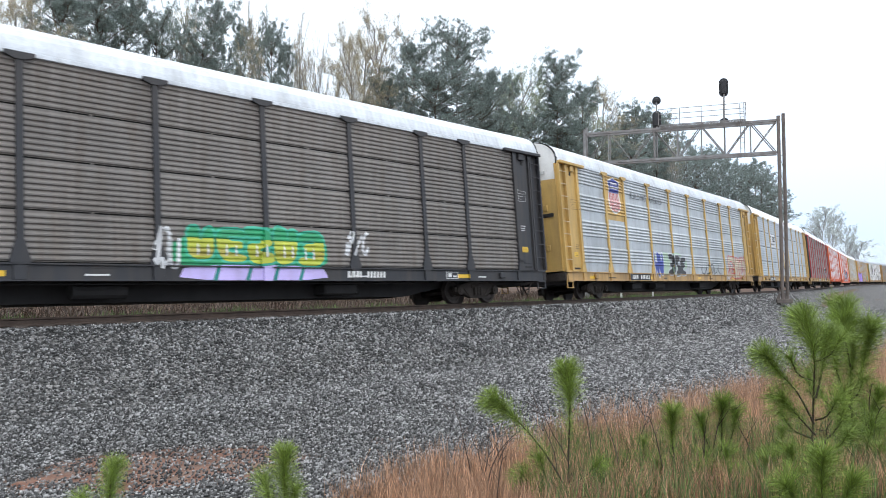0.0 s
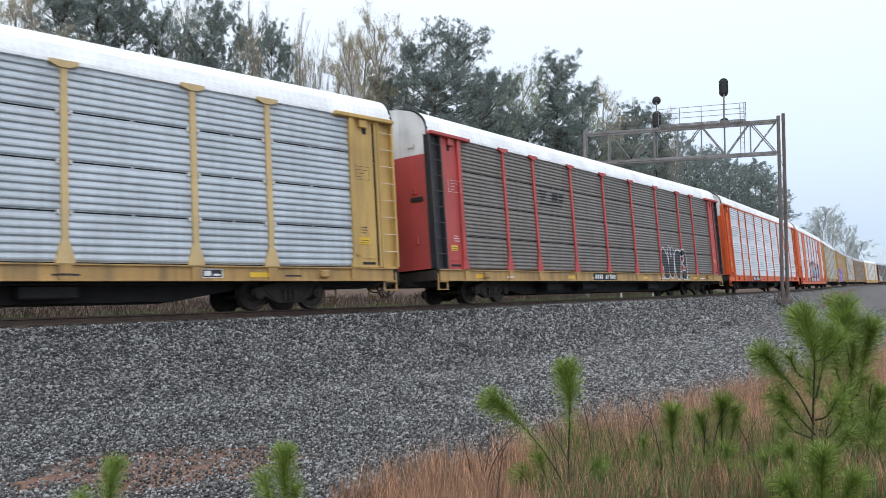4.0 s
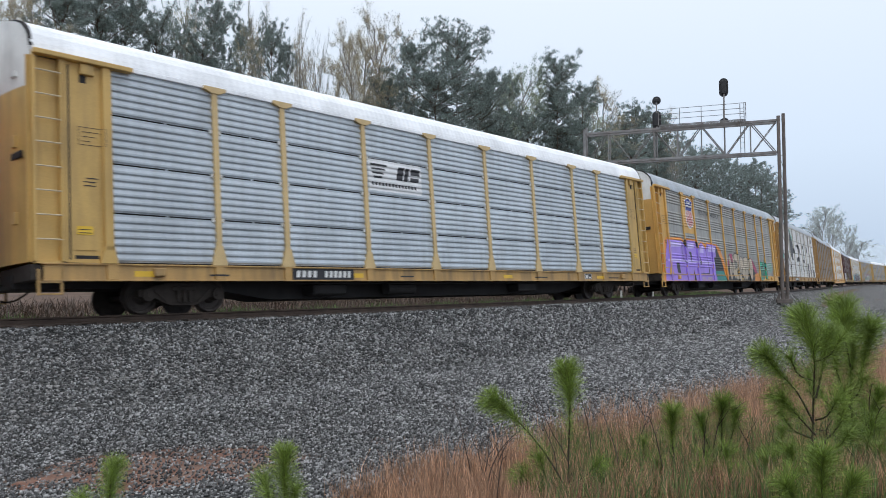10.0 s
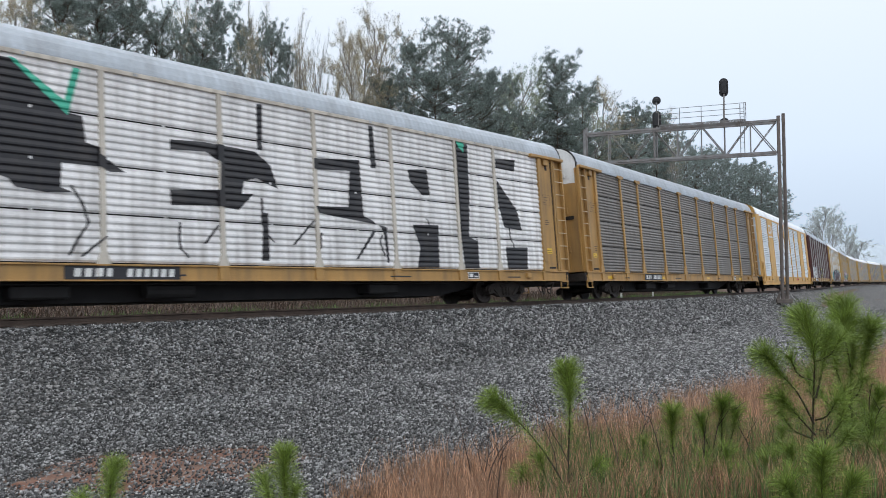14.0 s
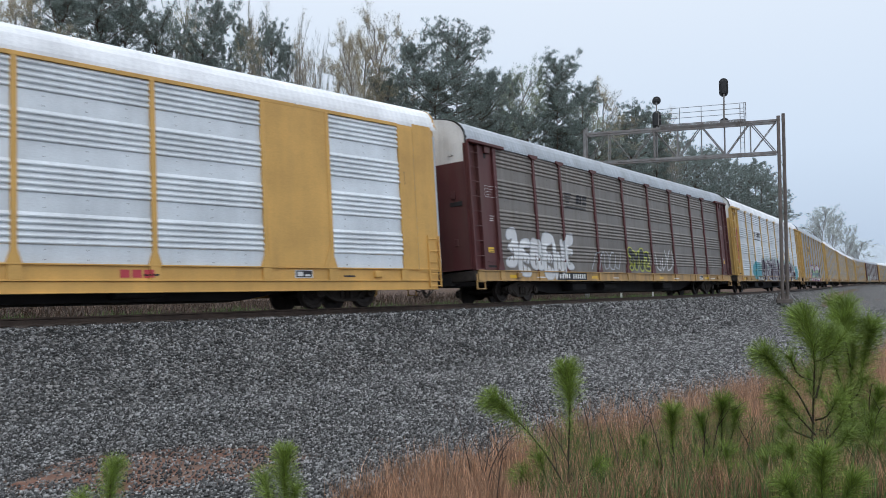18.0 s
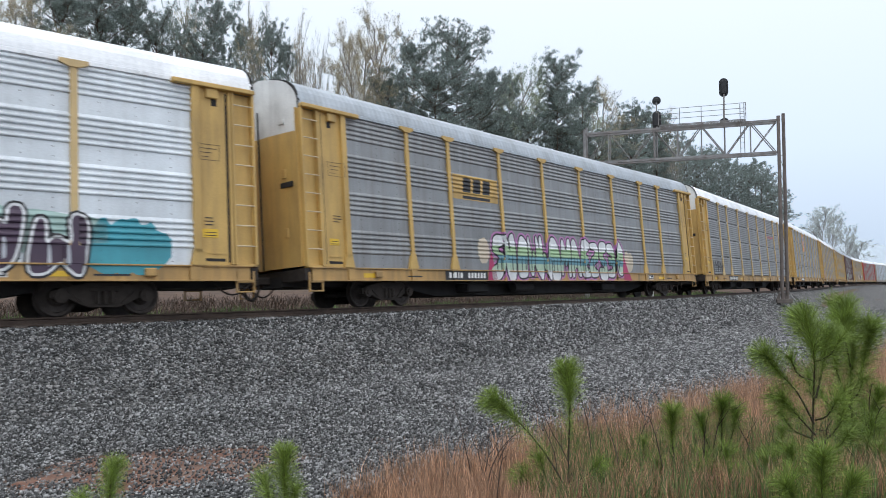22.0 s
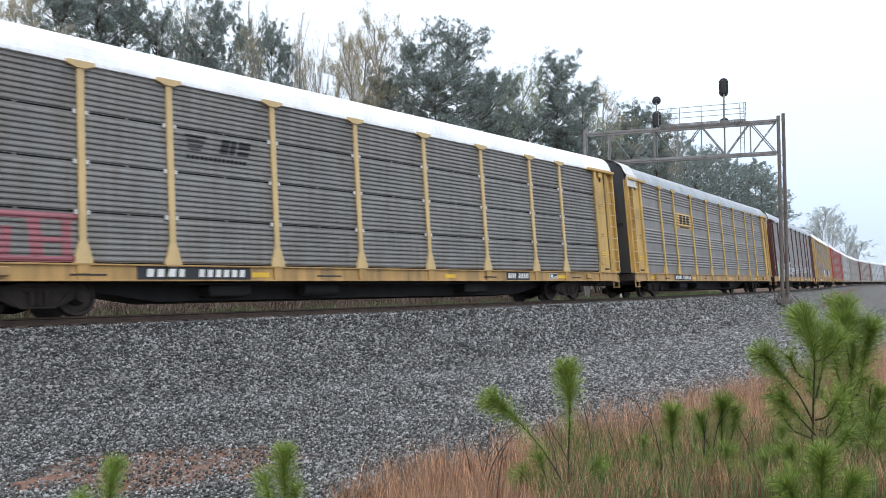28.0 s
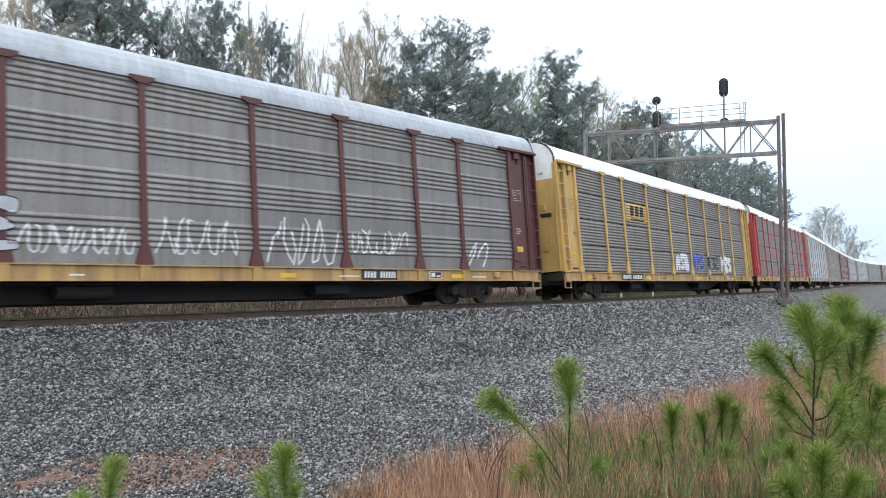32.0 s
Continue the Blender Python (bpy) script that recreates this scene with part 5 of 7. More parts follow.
def make_deck(bm):
    box(bm, -HALF + 0.2, HALF - 0.2, -WALL + 0.02, WALL - 0.02, 0.9, 0.98)
    for i in range(19):
        x = -12.6 + 1.4 * i
        box(bm, x - 0.05, x + 0.05, -WALL + 0.02, WALL - 0.02, 0.74, 0.9)


def make_centre_sill(bm):
    prism(bm, [(-HALF, 0.9), (-HALF, 0.62), (-9.2, 0.62), (-7.2, 0.29), (7.2, 0.29), (9.2, 0.62), (HALF, 0.62), (HALF, 0.9)], -0.55, 0.55)
    for x in (-5.5, 4.2):
        box(bm, x - 0.6, x + 0.6, -1.1, -0.55, 0.36, 0.66, 0.04)
    rod(bm, (-3.2, -0.95, 0.52), (-2.0, -0.95, 0.52), 0.18, 12)
    rod(bm, (-7, -1.25, 0.66), (7, -1.25, 0.66), 0.02, 6)


def make_coupler(bm):
    """At the + end: shank, knuckle, air hose, uncoupling lever, end sill and steps."""
    box(bm, HALF - 0.3, HALF + 0.62, -0.09, 0.09, 0.72, 0.92, 0.03)
    box(bm, HALF + 0.5, HALF + 0.72, -0.16, 0.16, 0.66, 0.98, 0.05)
    box(bm, HALF - 0.22, HALF - 0.02, -WALL, WALL, 0.72, 1.05, 0.015)
    a = Vector((HALF, -0.35, 0.72))
    for i in range(8):
        t = (i + 1) / 8
        b = Vector((HALF + 0.75 * t, -0.35 + 0.25 * t, 0.72 - 0.42 * math.sin(math.pi * t * 0.9)))
        rod(bm, a, b, 0.028, 6)
        a = b
    a = Vector((HALF - 0.9, -0.9, 0.68))
    for i in range(8):
        t = (i + 1) / 8
        b = Vector((HALF - 0.9 + 1.1 * t, -0.9 + 0.3 * t, 0.68 - 0.26 * math.sin(math.pi * t)))
        rod(bm, a, b, 0.022, 6)
        a = b
    rod(bm, (HALF, -1.4, 0.85), (HALF + 0.1, -0.2, 0.8), 0.014, 6)


def make_step(bm):
    for x in (13.0, 13.45):
        box(bm, x - 0.025, x + 0.025, -0.02, 0.02, 0.42, 0.95)
    for z in (0.44, 0.68):
        box(bm, 13.0, 13.45, -0.06, 0.04, z - 0.015, z + 0.015)


def make_bay(bm):
    """The plain door bay at the + end with its pillar and the eave above it."""
    box(bm, BAY + 0.0, 13.0, -0.01, 0.04, 1.09, 5.42)
    box(bm, BAY - 0.02, BAY + 0.17, -0.1, 0.02, 1.35, 5.42, 0.01)
    prism(bm, [(BAY - 0.1, 1.075), (BAY + 0.28, 1.075), (BAY + 0.17, 1.45), (BAY - 0.02, 1.45)], -0.1, 0.02)
    box(bm, 12.86, 12.93, -0.06, 0.02, 1.1, 5.42)
    box(bm, BAY + 0.35, 12.7, -0.03, 0.0, 1.35, 1.39)



def make_bay_gap_strips(bm):
    """Near-black strips for the shade in gaps round the bay door: beside the ladder, a peg hole at the top, the foot.
    """
    box(bm, 12.8, 12.855, -0.016, 0.0, 1.15, 5.3)
    box(bm, BAY + 0.5, BAY + 0.64, -0.016, 0.0, 4.95, 5.12)
    box(bm, BAY + 0.28, 12.72, -0.016, 0.0, 1.17, 1.24)


def make_eave(bm):
    box(bm, BAY - 0.5, HALF - 0.05, -0.17, 0.02, 5.36, 5.47, 0.015)
    box(bm, BAY + 0.35, BAY + 0.65, -0.1, 0.0, 5.12, 5.36, 0.015)


def make_ladder(bm):
    """Side ladder at the + end on a recessed plate."""
    box(bm, 12.95, 13.62, 0.06, 0.1, 1.1, 5.36)
    for x in (12.98, 13.52):
        box(bm, x - 0.035, x + 0.035, -0.08, 0.06, 1.1, 5.36, 0.006)
    box(bm, 12.98, 13.52, -0.05, 0.08, 1.06, 1.12)


def make_rung(bm):
    rod(bm, (13.0, -0.075, 0), (13.5, -0.075, 0), 0.016, 6)
    rod(bm, (13.0, -0.075, 0), (13.0, -0.03, 0), 0.016, 6)
    rod(bm, (13.5, -0.075, 0), (13.5, -0.03, 0), 0.016, 6)


def end_x(y):
    return HALF - 0.05 + 0.16 * (1 - (y / 1.45) ** 2)


def make_end_door(bm):
    """One leaf of the curved end door at the + end, from the corner to the middle."""
    n, zs = 8, (1.1, 1.9, 2.7, 3.5, 4.3, 4.75)
    grid = []
    for i in range(n + 1):
        y = -1.44 + 1.43 * i / n
        grid.append([bm.verts.new((end_x(y), y, z)) for z in zs])
    for i in range(n):
        for j in range(len(zs) - 1):
            bm.faces.new((grid[i][j], grid[i + 1][j], grid[i + 1][j + 1], grid[i][j + 1]))
    for z in (1.9, 3.5):
        box(bm, end_x(-0.9) - 0.02, end_x(-0.9) + 0.05, -1.0, -0.85, z, z + 0.25, 0.01)


def make_door_slot(bm):
    box(bm, end_x(-1.0) - 0.01, end_x(-1.0) + 0.035, -1.25, -0.75, 3.25, 3.4, 0.01)
    box(bm, end_x(1.0) - 0.01, end_x(1.0) + 0.035, 0.75, 1.25, 3.25, 3.4, 0.01)
    rod(bm, (end_x(0) + 0.04, 0, 1.1), (end_x(0) + 0.04, 0, 5.5), 0.02, 6)


ROOF_Y = [0, 0.5, 0.9, 1.12, 1.28, 1.40, 1.48, 1.52]
ROOF_Z = [6.44, 6.36, 6.25, 6.16, 6.05, 5.9, 5.73, EAVE]


def roof_z(y):
    """The roof across the car: a steep shoulder and a flat arch."""
    return float(np.interp(abs(y), ROOF_Y, ROOF_Z))


def make_end_cap(bm, lo_y=-1.44, hi_y=1.44):
    """The white arched top of the end at the + end."""
    ys = [lo_y + (hi_y - lo_y) * i / 20 for i in range(21)]
    lo = [bm.verts.new((end_x(y), y, 4.75)) for y in ys]
    hi = [bm.verts.new((end_x(y) - 0.02, y, max(4.9, roof_z(y * 1.03) - 0.02))) for y in ys]
    for i in range(20):
        bm.faces.new((lo[i], lo[i + 1], hi[i + 1], hi[i]))
    for y in (-0.9, 0.9):
        if lo_y < y < hi_y:
            box(bm, end_x(y) - 0.02, end_x(y) + 0.04, y - 0.1, y + 0.1, 5.0, 5.12)


def make_roof(bm):
    ys = [math.sin(math.pi / 2 * (i / 9)) * (WALL + 0.02) for i in range(-9, 10)]
    xs = [-HALF + 0.05, -HALF + 0.6] + [-12 + i * 1.5 for i in range(17)] + [HALF - 0.6, HALF - 0.05]
    rows = [[bm.verts.new((x, y, roof_z(y))) for y in ys] for x in xs]
    for a, b in zip(rows, rows[1:]):
        for i in range(len(ys) - 1):
            bm.faces.new((a[i], b[i], b[i + 1], a[i + 1]))
    for y in (-WALL - 0.02, WALL + 0.02):
        box(bm, -HALF + 0.05, HALF - 0.05, y - 0.012, y + 0.012, EAVE - 0.1, EAVE + 0.015)
    for i in range(10):
        x = -BAY + 2 * BAY * (i + 0.5) / 10
        for y in (-WALL - 0.045, WALL + 0.045):
            box(bm, x - 0.03, x + 0.03, y - 0.02, y + 0.02, EAVE - 0.1, EAVE - 0.04)


def make_roof_edge(bm):
    """The dark seam and lip of the roof at the + end."""
    ys = [math.sin(math.pi / 2 * (i / 9)) * (WALL + 0.03) for i in range(-9, 10)]
    a = [bm.verts.new((HALF - 0.09, y, roof_z(y) + 0.012)) for y in ys]
    b = [bm.verts.new((HALF - 0.01, y, roof_z(y) + 0.012)) for y in ys]
    c = [bm.verts.new((HALF - 0.01, y, roof_z(y) - 0.06)) for y in ys]
    for i in range(len(ys) - 1):
        bm.faces.new((a[i], b[i], b[i + 1], a[i + 1]))
        bm.faces.new((b[i], c[i], c[i + 1], b[i + 1]))


def make_chord(bm):
    box(bm, -BAY, BAY, -0.055, 0.05, 5.40, 5.5, 0.008)


def make_solid_panel(width):
    def make(bm):
        box(bm, -width / 2, width / 2, -0.05, 0.04, PANEL_LO, PANEL_HI - 0.02, 0.006)
        for q in (-1, 1):
            prism(bm, [(q * width * 0.36, 1.09), (q * width * 0.47, 1.09), (q * width * 0.47, 1.75)][::q], -0.07, -0.05)
    return make


def make_hood(bm):
    """A white hood over the roof's end, at the + end."""
    ys = [math.sin(math.pi / 2 * (i / 9)) * (WALL + 0.1) for i in range(-9, 10)]
    rows = [[bm.verts.new((x, ys[0], 5.05))] + [bm.verts.new((x, y, roof_z(y) + 0.09)) for y in ys] + [bm.verts.new((x, ys[-1], 5.05))] for x in (12.4, 12.9, HALF + 0.05)]
    for a, b in zip(rows, rows[1:]):
        for i in range(len(a) - 1):
            bm.faces.new((a[i], b[i], b[i + 1], a[i + 1]))


def make_fascia(tall):
    def make(bm):
        box(bm, -HALF + 0.3, HALF - 0.3, -0.03, 0.05, 5.4, EAVE + tall - 0.02, 0.006)
    return make


def make_corner(tall):
    """The plain rounded corner of a car without an outside ladder, at the + end."""
    def make(bm):
        top = EAVE + tall - 0.02
        box(bm, BAY, 12.55, -0.05, 0.04, PANEL_LO, 5.42, 0.006)
        outline = [(12.55, -0.05), (13.25, -0.05), (13.42, -0.02), (13.52, 0.06), (13.56, 0.2)]
        lo = [bm.verts.new((x, y, 0.98)) for x, y in outline]
        hi = [bm.verts.new((x, y, top)) for x, y in outline]
        for i in range(len(outline) - 1):
            bm.faces.new((lo[i], lo[i + 1], hi[i + 1], hi[i]))
    return make


def make_corner_strip(n):
    """One upright rib of silver sheet beside the end door, counted from the corner."""
    def make(bm):
        y = -1.4 + 0.16 * n
        box(bm, end_x(y) - 0.02, end_x(y) + 0.07, y, y + 0.1, 1.15, 5.3, 0.015)
    return make


def make_corner_backing(count):
    def make(bm):
        box(bm, end_x(-1.4) - 0.04, end_x(-1.4) + 0.03, -1.44, -1.44 + 0.16 * count, 1.15, 5.3)
    return make


def make_low_ladder(bm):
    for x in (12.95, 13.4):
        box(bm, x - 0.02, x + 0.02, -0.1, -0.05, 0.5, 2.1)
    for i in range(5):
        rod(bm, (12.95, -0.1, 0.55 + 0.36 * i), (13.4, -0.1, 0.55 + 0.36 * i), 0.014, 6)


CARS, WHEELSETS = {}, {}


def build_car(k, label, frame_paint, panel, roof, sill, style="fine", post="wide", solid=(), bay_paint=None, cap=None, brackets=False, dark_end=False, tall=0.0, smooth_end=False, ladder_paint=None):
    """An autorack: underframe, bogies, side posts and panels, door bays, ladders, end doors and roof."""
    car = new("autorack_car")
    tagged(car, label, "railway car", group="autorack cars of the train")
    CARS[k] = car
    bay_paint = bay_paint or frame_paint
    cap = cap or M_CAPWHITE
    sides = (Matrix.Identity(4), FLIP)
    wall = Matrix.Translation((0, -WALL, 0))
    put("deck", shared("deck", 0, make_deck, M_UNDER_GAPS), car)
    put("centre_sill", shared("centre_sill", 0, make_centre_sill, M_UNDER_GAPS), car)
    put("roof", shared("roof", 0, make_roof, roof), car, Matrix.Translation((0, 0, tall)))
    for q in sides:
        put("side_sill", shared("side_sill", smooth_end, make_deep_sill if smooth_end else make_sill, sill), car, q @ wall)
        put("top_chord", shared("top_chord", 0, make_chord, roof if post == "wide" else frame_paint), car, q @ wall)
        if tall:
            put("fascia", shared("fascia", tall, make_fascia(tall), frame_paint), car, q @ wall)
        marks = [-BAY] + POSTS + [BAY]
        for i in range(9):
            a, b = marks[i], marks[i + 1]
            m = q @ Matrix.Translation(((a + b) / 2, -WALL, 0))
            if i in solid and q is sides[0]:
                put("solid_panel", shared("solid_panel", round(b - a, 2), make_solid_panel(b - a), frame_paint), car, m)
            else:
                put("side_panel", panel_mesh(b - a, style, panel), car, m)
        for e in POSTS:
            make = make_post if post == "wide" else make_post_plain
            o = put("side_post", shared("side_post", post, make, frame_paint), car, q @ Matrix.Translation((e, -WALL, 0)))
            if brackets and q is sides[0]:
                for i in range(6):
                    put("bracket_plate", shared("bracket_plate", 0, make_bracket, M_CAPWHITE), o, Matrix.Translation((0.13 if i % 2 else -0.13, 0, PANEL_LO + BAND * (1 + i // 2))))
        # the bays of this side's two ends
        mirror = Matrix.Diagonal((-1, 1, 1, 1))
        for e in (0, 1):
            key = e
            def turned(make, e=e):
                def go(bm):
                    make(bm)
                    if e:
                        bmesh.ops.transform(bm, matrix=Matrix.Diagonal((-1, 1, 1, 1)), verts=bm.verts)
                        bmesh.ops.reverse_faces(bm, faces=bm.faces)
                return go
            if smooth_end:
                put("corner_panel", shared("corner_panel", (e, tall), turned(make_corner(tall)), bay_paint), car, q @ wall)
                put("end_door", shared("end_door", e, turned(make_end_door), bay_paint), car, q)
                count = 8 if cap is GLD else 4
                put("corner_backing", shared("corner_backing", (e, count), turned(make_corner_backing(count)), P_PALE), car, q)
                for n in range(count):
                    put("corner_strip", shared("corner_strip", (e, n), turned(make_corner_strip(n)), P_PALE), car, q)
                put("low_ladder", shared("low_ladder", e, turned(make_low_ladder), bay_paint), car, q @ wall)
                continue
            put("door_bay", shared("door_bay", e, turned(make_bay), bay_paint), car, q @ wall)
            put("door_slot", shared("door_slot", e, turned(make_bay_gap_strips), M_UNDER_GAPS), car, q @ wall)
            put("eave", shared("eave", e, turned(make_eave), bay_paint), car, q @ wall)
            ladder = put("ladder", shared("ladder", e, turned(make_ladder), ladder_paint or bay_paint), car, q @ wall)
            for i in range(8):
                put("rung", shared("rung", e, turned(make_rung), M_RUNG if bay_paint in (YEL, GLD, TAN) else ladder_paint or bay_paint), ladder, Matrix.Translation((0, 0, 1.55 + 0.5 * i)))
            put("step", shared("step", e, turned(make_step), sill), car, q @ wall)
            # the black leaf stands for the shaded interior behind the open door
            leaf = BLK if dark_end and q is sides[0] and e == 1 else bay_paint
            put("end_door", shared("end_door", e, turned(make_end_door), leaf), car, q)
    if dark_end:
        put("corner_hood", shared("corner_hood", 0, make_hood, M_CAPWHITE), car, FLIP)
    for q in sides:
        if dark_end and q is FLIP:
            put("end_cap", shared("end_cap", "far", lambda bm: make_end_cap(bm, -1.44, -0.2), cap), car, q)
            # closed black sheet in place of the interior's shade
            put("end_opening", shared("end_opening", 0, lambda bm: make_end_cap(bm, -0.2, 1.44), BLK), car, q, "black sheet standing for the dark inside of the open end")
        else:
            put("end_cap", shared("end_cap", 0, make_end_cap, cap), car, Matrix.Translation((0, 0, tall)) @ q)
        put("roof_edge", shared("roof_edge", smooth_end, make_roof_edge, frame_paint if smooth_end else M_UNDER_GAPS), car, Matrix.Translation((0, 0, tall)) @ q)
        put("door_lock", shared("door_lock", 0, make_door_slot, M_UNDER_GAPS), car, q)
        put("coupler", shared("coupler", 0, make_coupler, M_BOGIE), car, q)
    WHEELSETS[k] = []
    for x in (-10.06, 10.06):
        truck = new("bogie")
        truck.parent = car
        truck.matrix_basis = pose(x, 0, 0)
        put("bolster", shared("bolster", 0, make_bolster, M_BOGIE), truck)
        put("side_frame", shared("side_frame", 0, make_truck, M_BOGIE), truck, pose(0, -1.02, 0))
        put("side_frame", shared("side_frame", 0, make_truck, M_BOGIE), truck, pose(0, 1.02, 0, 0, 0, 180))
        for a in (-0.89, 0.89):
            w = put("wheelset", shared("wheelset", 0, make_wheelset, M_WHEEL), truck, pose(a, 0, 0.42))
            WHEELSETS[k].append(w)
    return car


SILL_YEL = paint("grimy_yellow_sill", (0.47, 0.29, 0.1), 0.7)
Y = "yellow-framed autorack car with "
SPECS = {
    -1: ("black-framed autorack car with grimy grey-brown panels and bright spray paint", BLK, P_DARK, R_SILVER, BLK, dict(post="wide", cap=M_CAPWHITE)),
    0: (Y + "pale weathered panels and a shield emblem", YEL, P_WORN, R_SILVER, SILL_YEL, dict(style="bold")),
    1: (Y + "clean pale blue-grey panels", PALEPOST, P_PALE, R_WHITE, SILL_YEL, dict(bay_paint=YEL, style="wide", brackets=True)),
    2: ("faded red-framed autorack car with grimy panels", RED, P_DARK, R_WHITE, SILL_YEL, dict(ladder_paint=BLK)),
    3: ("orange-framed autorack car with bright silver panels", ORA, P_BRIGHT, R_WHITE, ORA, dict(style="bold", post="plain")),
    4: ("orange and silver autorack car with spray-painted letters", ORA, P_BRIGHT, R_WHITE, ORA, dict(style="bold", post="plain", solid=(1, 7), tall=0.06, smooth_end=True)),
    5: (Y + "pale blue-grey panels and a white roof", PALEPOST, P_PALE, R_WHITE, SILL_YEL, dict(bay_paint=YEL, style="wide", brackets=True)),
    6: ("orange-yellow-framed autorack car with large purple spray-painted letters", GLD, P_TAN, R_GREY, GLD, dict(style="soft")),
    7: ("ochre-framed autorack car with white-painted sides and black letter shapes", POSTWHITE, P_WHITE, R_GREY, TAN, dict(style="wide", post="plain", bay_paint=TAN)),
    8: ("dull ochre-framed autorack car with brown-stained panels", TAN, P_BROWN, R_GREY, TAN, dict()),
    9: ("golden yellow autorack car with bright silver panels", GLD, P_BRIGHT, R_WHITE, GLD, dict(style="bold", post="plain", solid=(1, 7), tall=0.06, smooth_end=True, cap=GLD)),
    10: ("maroon-framed autorack car with brown-stained panels and spray paint", MAR, P_BROWN, R_GREY, SILL_YEL, dict(style="soft")),
    11: (Y + "silver panels and cyan and black paint", PALEPOST, P_SOFT, R_WHITE, SILL_YEL, dict(bay_paint=YEL, style="bold")),
    12: (Y + "grey panels and pink and green letters", YEL, P_GREY, R_GREY, SILL_YEL, dict(style="soft")),
    13: (Y + "grey seamed panels and a white roof", PALEPOST, P_GREY, R_WHITE, SILL_YEL, dict(bay_paint=YEL, brackets=True)),
    14: (Y + "grey seamed panels and a small shield emblem", PALEPOST, P_GREY, R_WHITE, SILL_YEL, dict(bay_paint=YEL, brackets=True)),
    15: (Y + "grey panels and red paint", PALEPOST, P_DULL, R_WHITE, SILL_YEL, dict(bay_paint=YEL, brackets=True)),
    16: (Y + "grey weathered panels and a black-painted end opening", YEL, P_MID, R_GREY, SILL_YEL, dict(style="soft", dark_end=True)),
    17: ("maroon-framed autorack car with grey panels and pale spray paint", MAR, P_MID, R_GREY, SILL_YEL, dict(style="soft")),
    18: (Y + "brown-stained panels and white spray-painted tags", YEL, P_BROWN, R_WHITE, SILL_YEL, dict()),
    19: ("red-framed autorack car with brown-stained panels", RED, P_BROWN, R_WHITE, SILL_YEL, dict()),
}
# far cars take greyed paint and panels, the mist put into their colours
MIST_TAN = paint("mist_greyed_tan_paint", (0.42, 0.36, 0.3), 0.4)
FAR = [(MIST_TAN, P_PALE, R_WHITE), (MIST_TAN, P_GREY, R_WHITE), (BRK, P_TAN, R_SILVER), (MIST_TAN, P_PALE, R_SILVER)]
for k in range(-1, 30):
    if k in SPECS:
        label, fp, pn, rf, sl, extra = SPECS[k]
        build_car(k, label, fp, pn, rf, sl, **extra)
    else:
        fp, pn, rf = FAR[k % len(FAR)]
        name = {"mist_greyed_tan_paint": "mist-greyed tan", "yellow_paint": "yellow", "brick_red_paint": "brick-red", "ochre_paint": "ochre", "faded_red_paint": "faded red"}[fp.name]
        build_car(k, name + "-framed autorack car with weathered panels", fp, pn, rf, MIST_TAN, style="bold", post="plain")

# ---------------------------------------------------------------- paint, emblems and stencils on the car sides
def spray(name, rgb):
    return material("spray_" + name, rgb, 0.5, 0.0, vary=0.12, size=1.5, grain=0.06, bump=0.05, dirt=(0.12, 0.1, 0.08), dirt_amount=0.15, streak=1)


PURPLE, LILAC, TEAL, MINT = spray("purple", (0.36, 0.23, 0.78)), spray("lilac", (0.62, 0.52, 0.92)), spray("teal", (0.02, 0.24, 0.22)), spray("mint", (0.06, 0.45, 0.3))
NAVY, CYAN, CORAL, PINK = spray("navy", (0.02, 0.03, 0.14)), spray("cyan", (0.07, 0.33, 0.4)), spray("coral", (0.8, 0.22, 0.11)), spray("magenta", (0.42, 0.03, 0.12))
CREAM, SILVER, LIME, PALEG = spray("cream", (0.55, 0.47, 0.36)), spray("silver", (0.5, 0.52, 0.56)), spray("lime", (0.5, 0.55, 0.06)), spray("pale_green", (0.42, 0.55, 0.42))
BLACKS, WHITES, GREENS, REDS = spray("black", (0.016, 0.016, 0.02)), spray("white", (0.72, 0.73, 0.74)), spray("green", (0.03, 0.33, 0.14)), spray("red", (0.5, 0.05, 0.07))
ORANGES, BLUES, ROSE, YELS = spray("orange", (0.75, 0.28, 0.03)), spray("blue", (0.03, 0.06, 0.35)), spray("rose", (0.5, 0.2, 0.45)), spray("yellow", (0.7, 0.6, 0.15))
SHIELD_BLUE, SHIELD_RED = material("emblem_blue", (0.03, 0.05, 0.3), 0.5, vary=0.1), material("emblem_red", (0.5, 0.04, 0.04), 0.5, vary=0.1)
CAR_STYLE = {}


def side_depth(k, u, z):
    """How far the side stands out at this place: sill, gussets, posts, ribs or plain bay."""
    style, post, solid = CAR_STYLE[k]
    if z < SILL_HI + 0.004:
        near = min(abs(u - e) for e in POSTS + [-BAY, BAY])
        return 0.076 if near < 0.131 or z > SILL_HI - 0.03 or z < SILL_LO + 0.03 else 0.022
    if abs(u) > BAY - 0.02:
        return 0.102 if abs(u) < BAY + 0.17 else 0.012
    near = min(abs(u - e) for e in POSTS)
    if near < (0.2 if z < 1.45 and post == "wide" else 0.08):
        return 0.082
    marks = [-BAY] + POSTS + [BAY]
    for i in range(9):
        if marks[i] <= u <= marks[i + 1] and i in solid:
            return 0.052
    prof = PROFILES[style]
    return max(0.0, float(np.interp(z, [p[0] for p in prof], [p[1] for p in prof])))


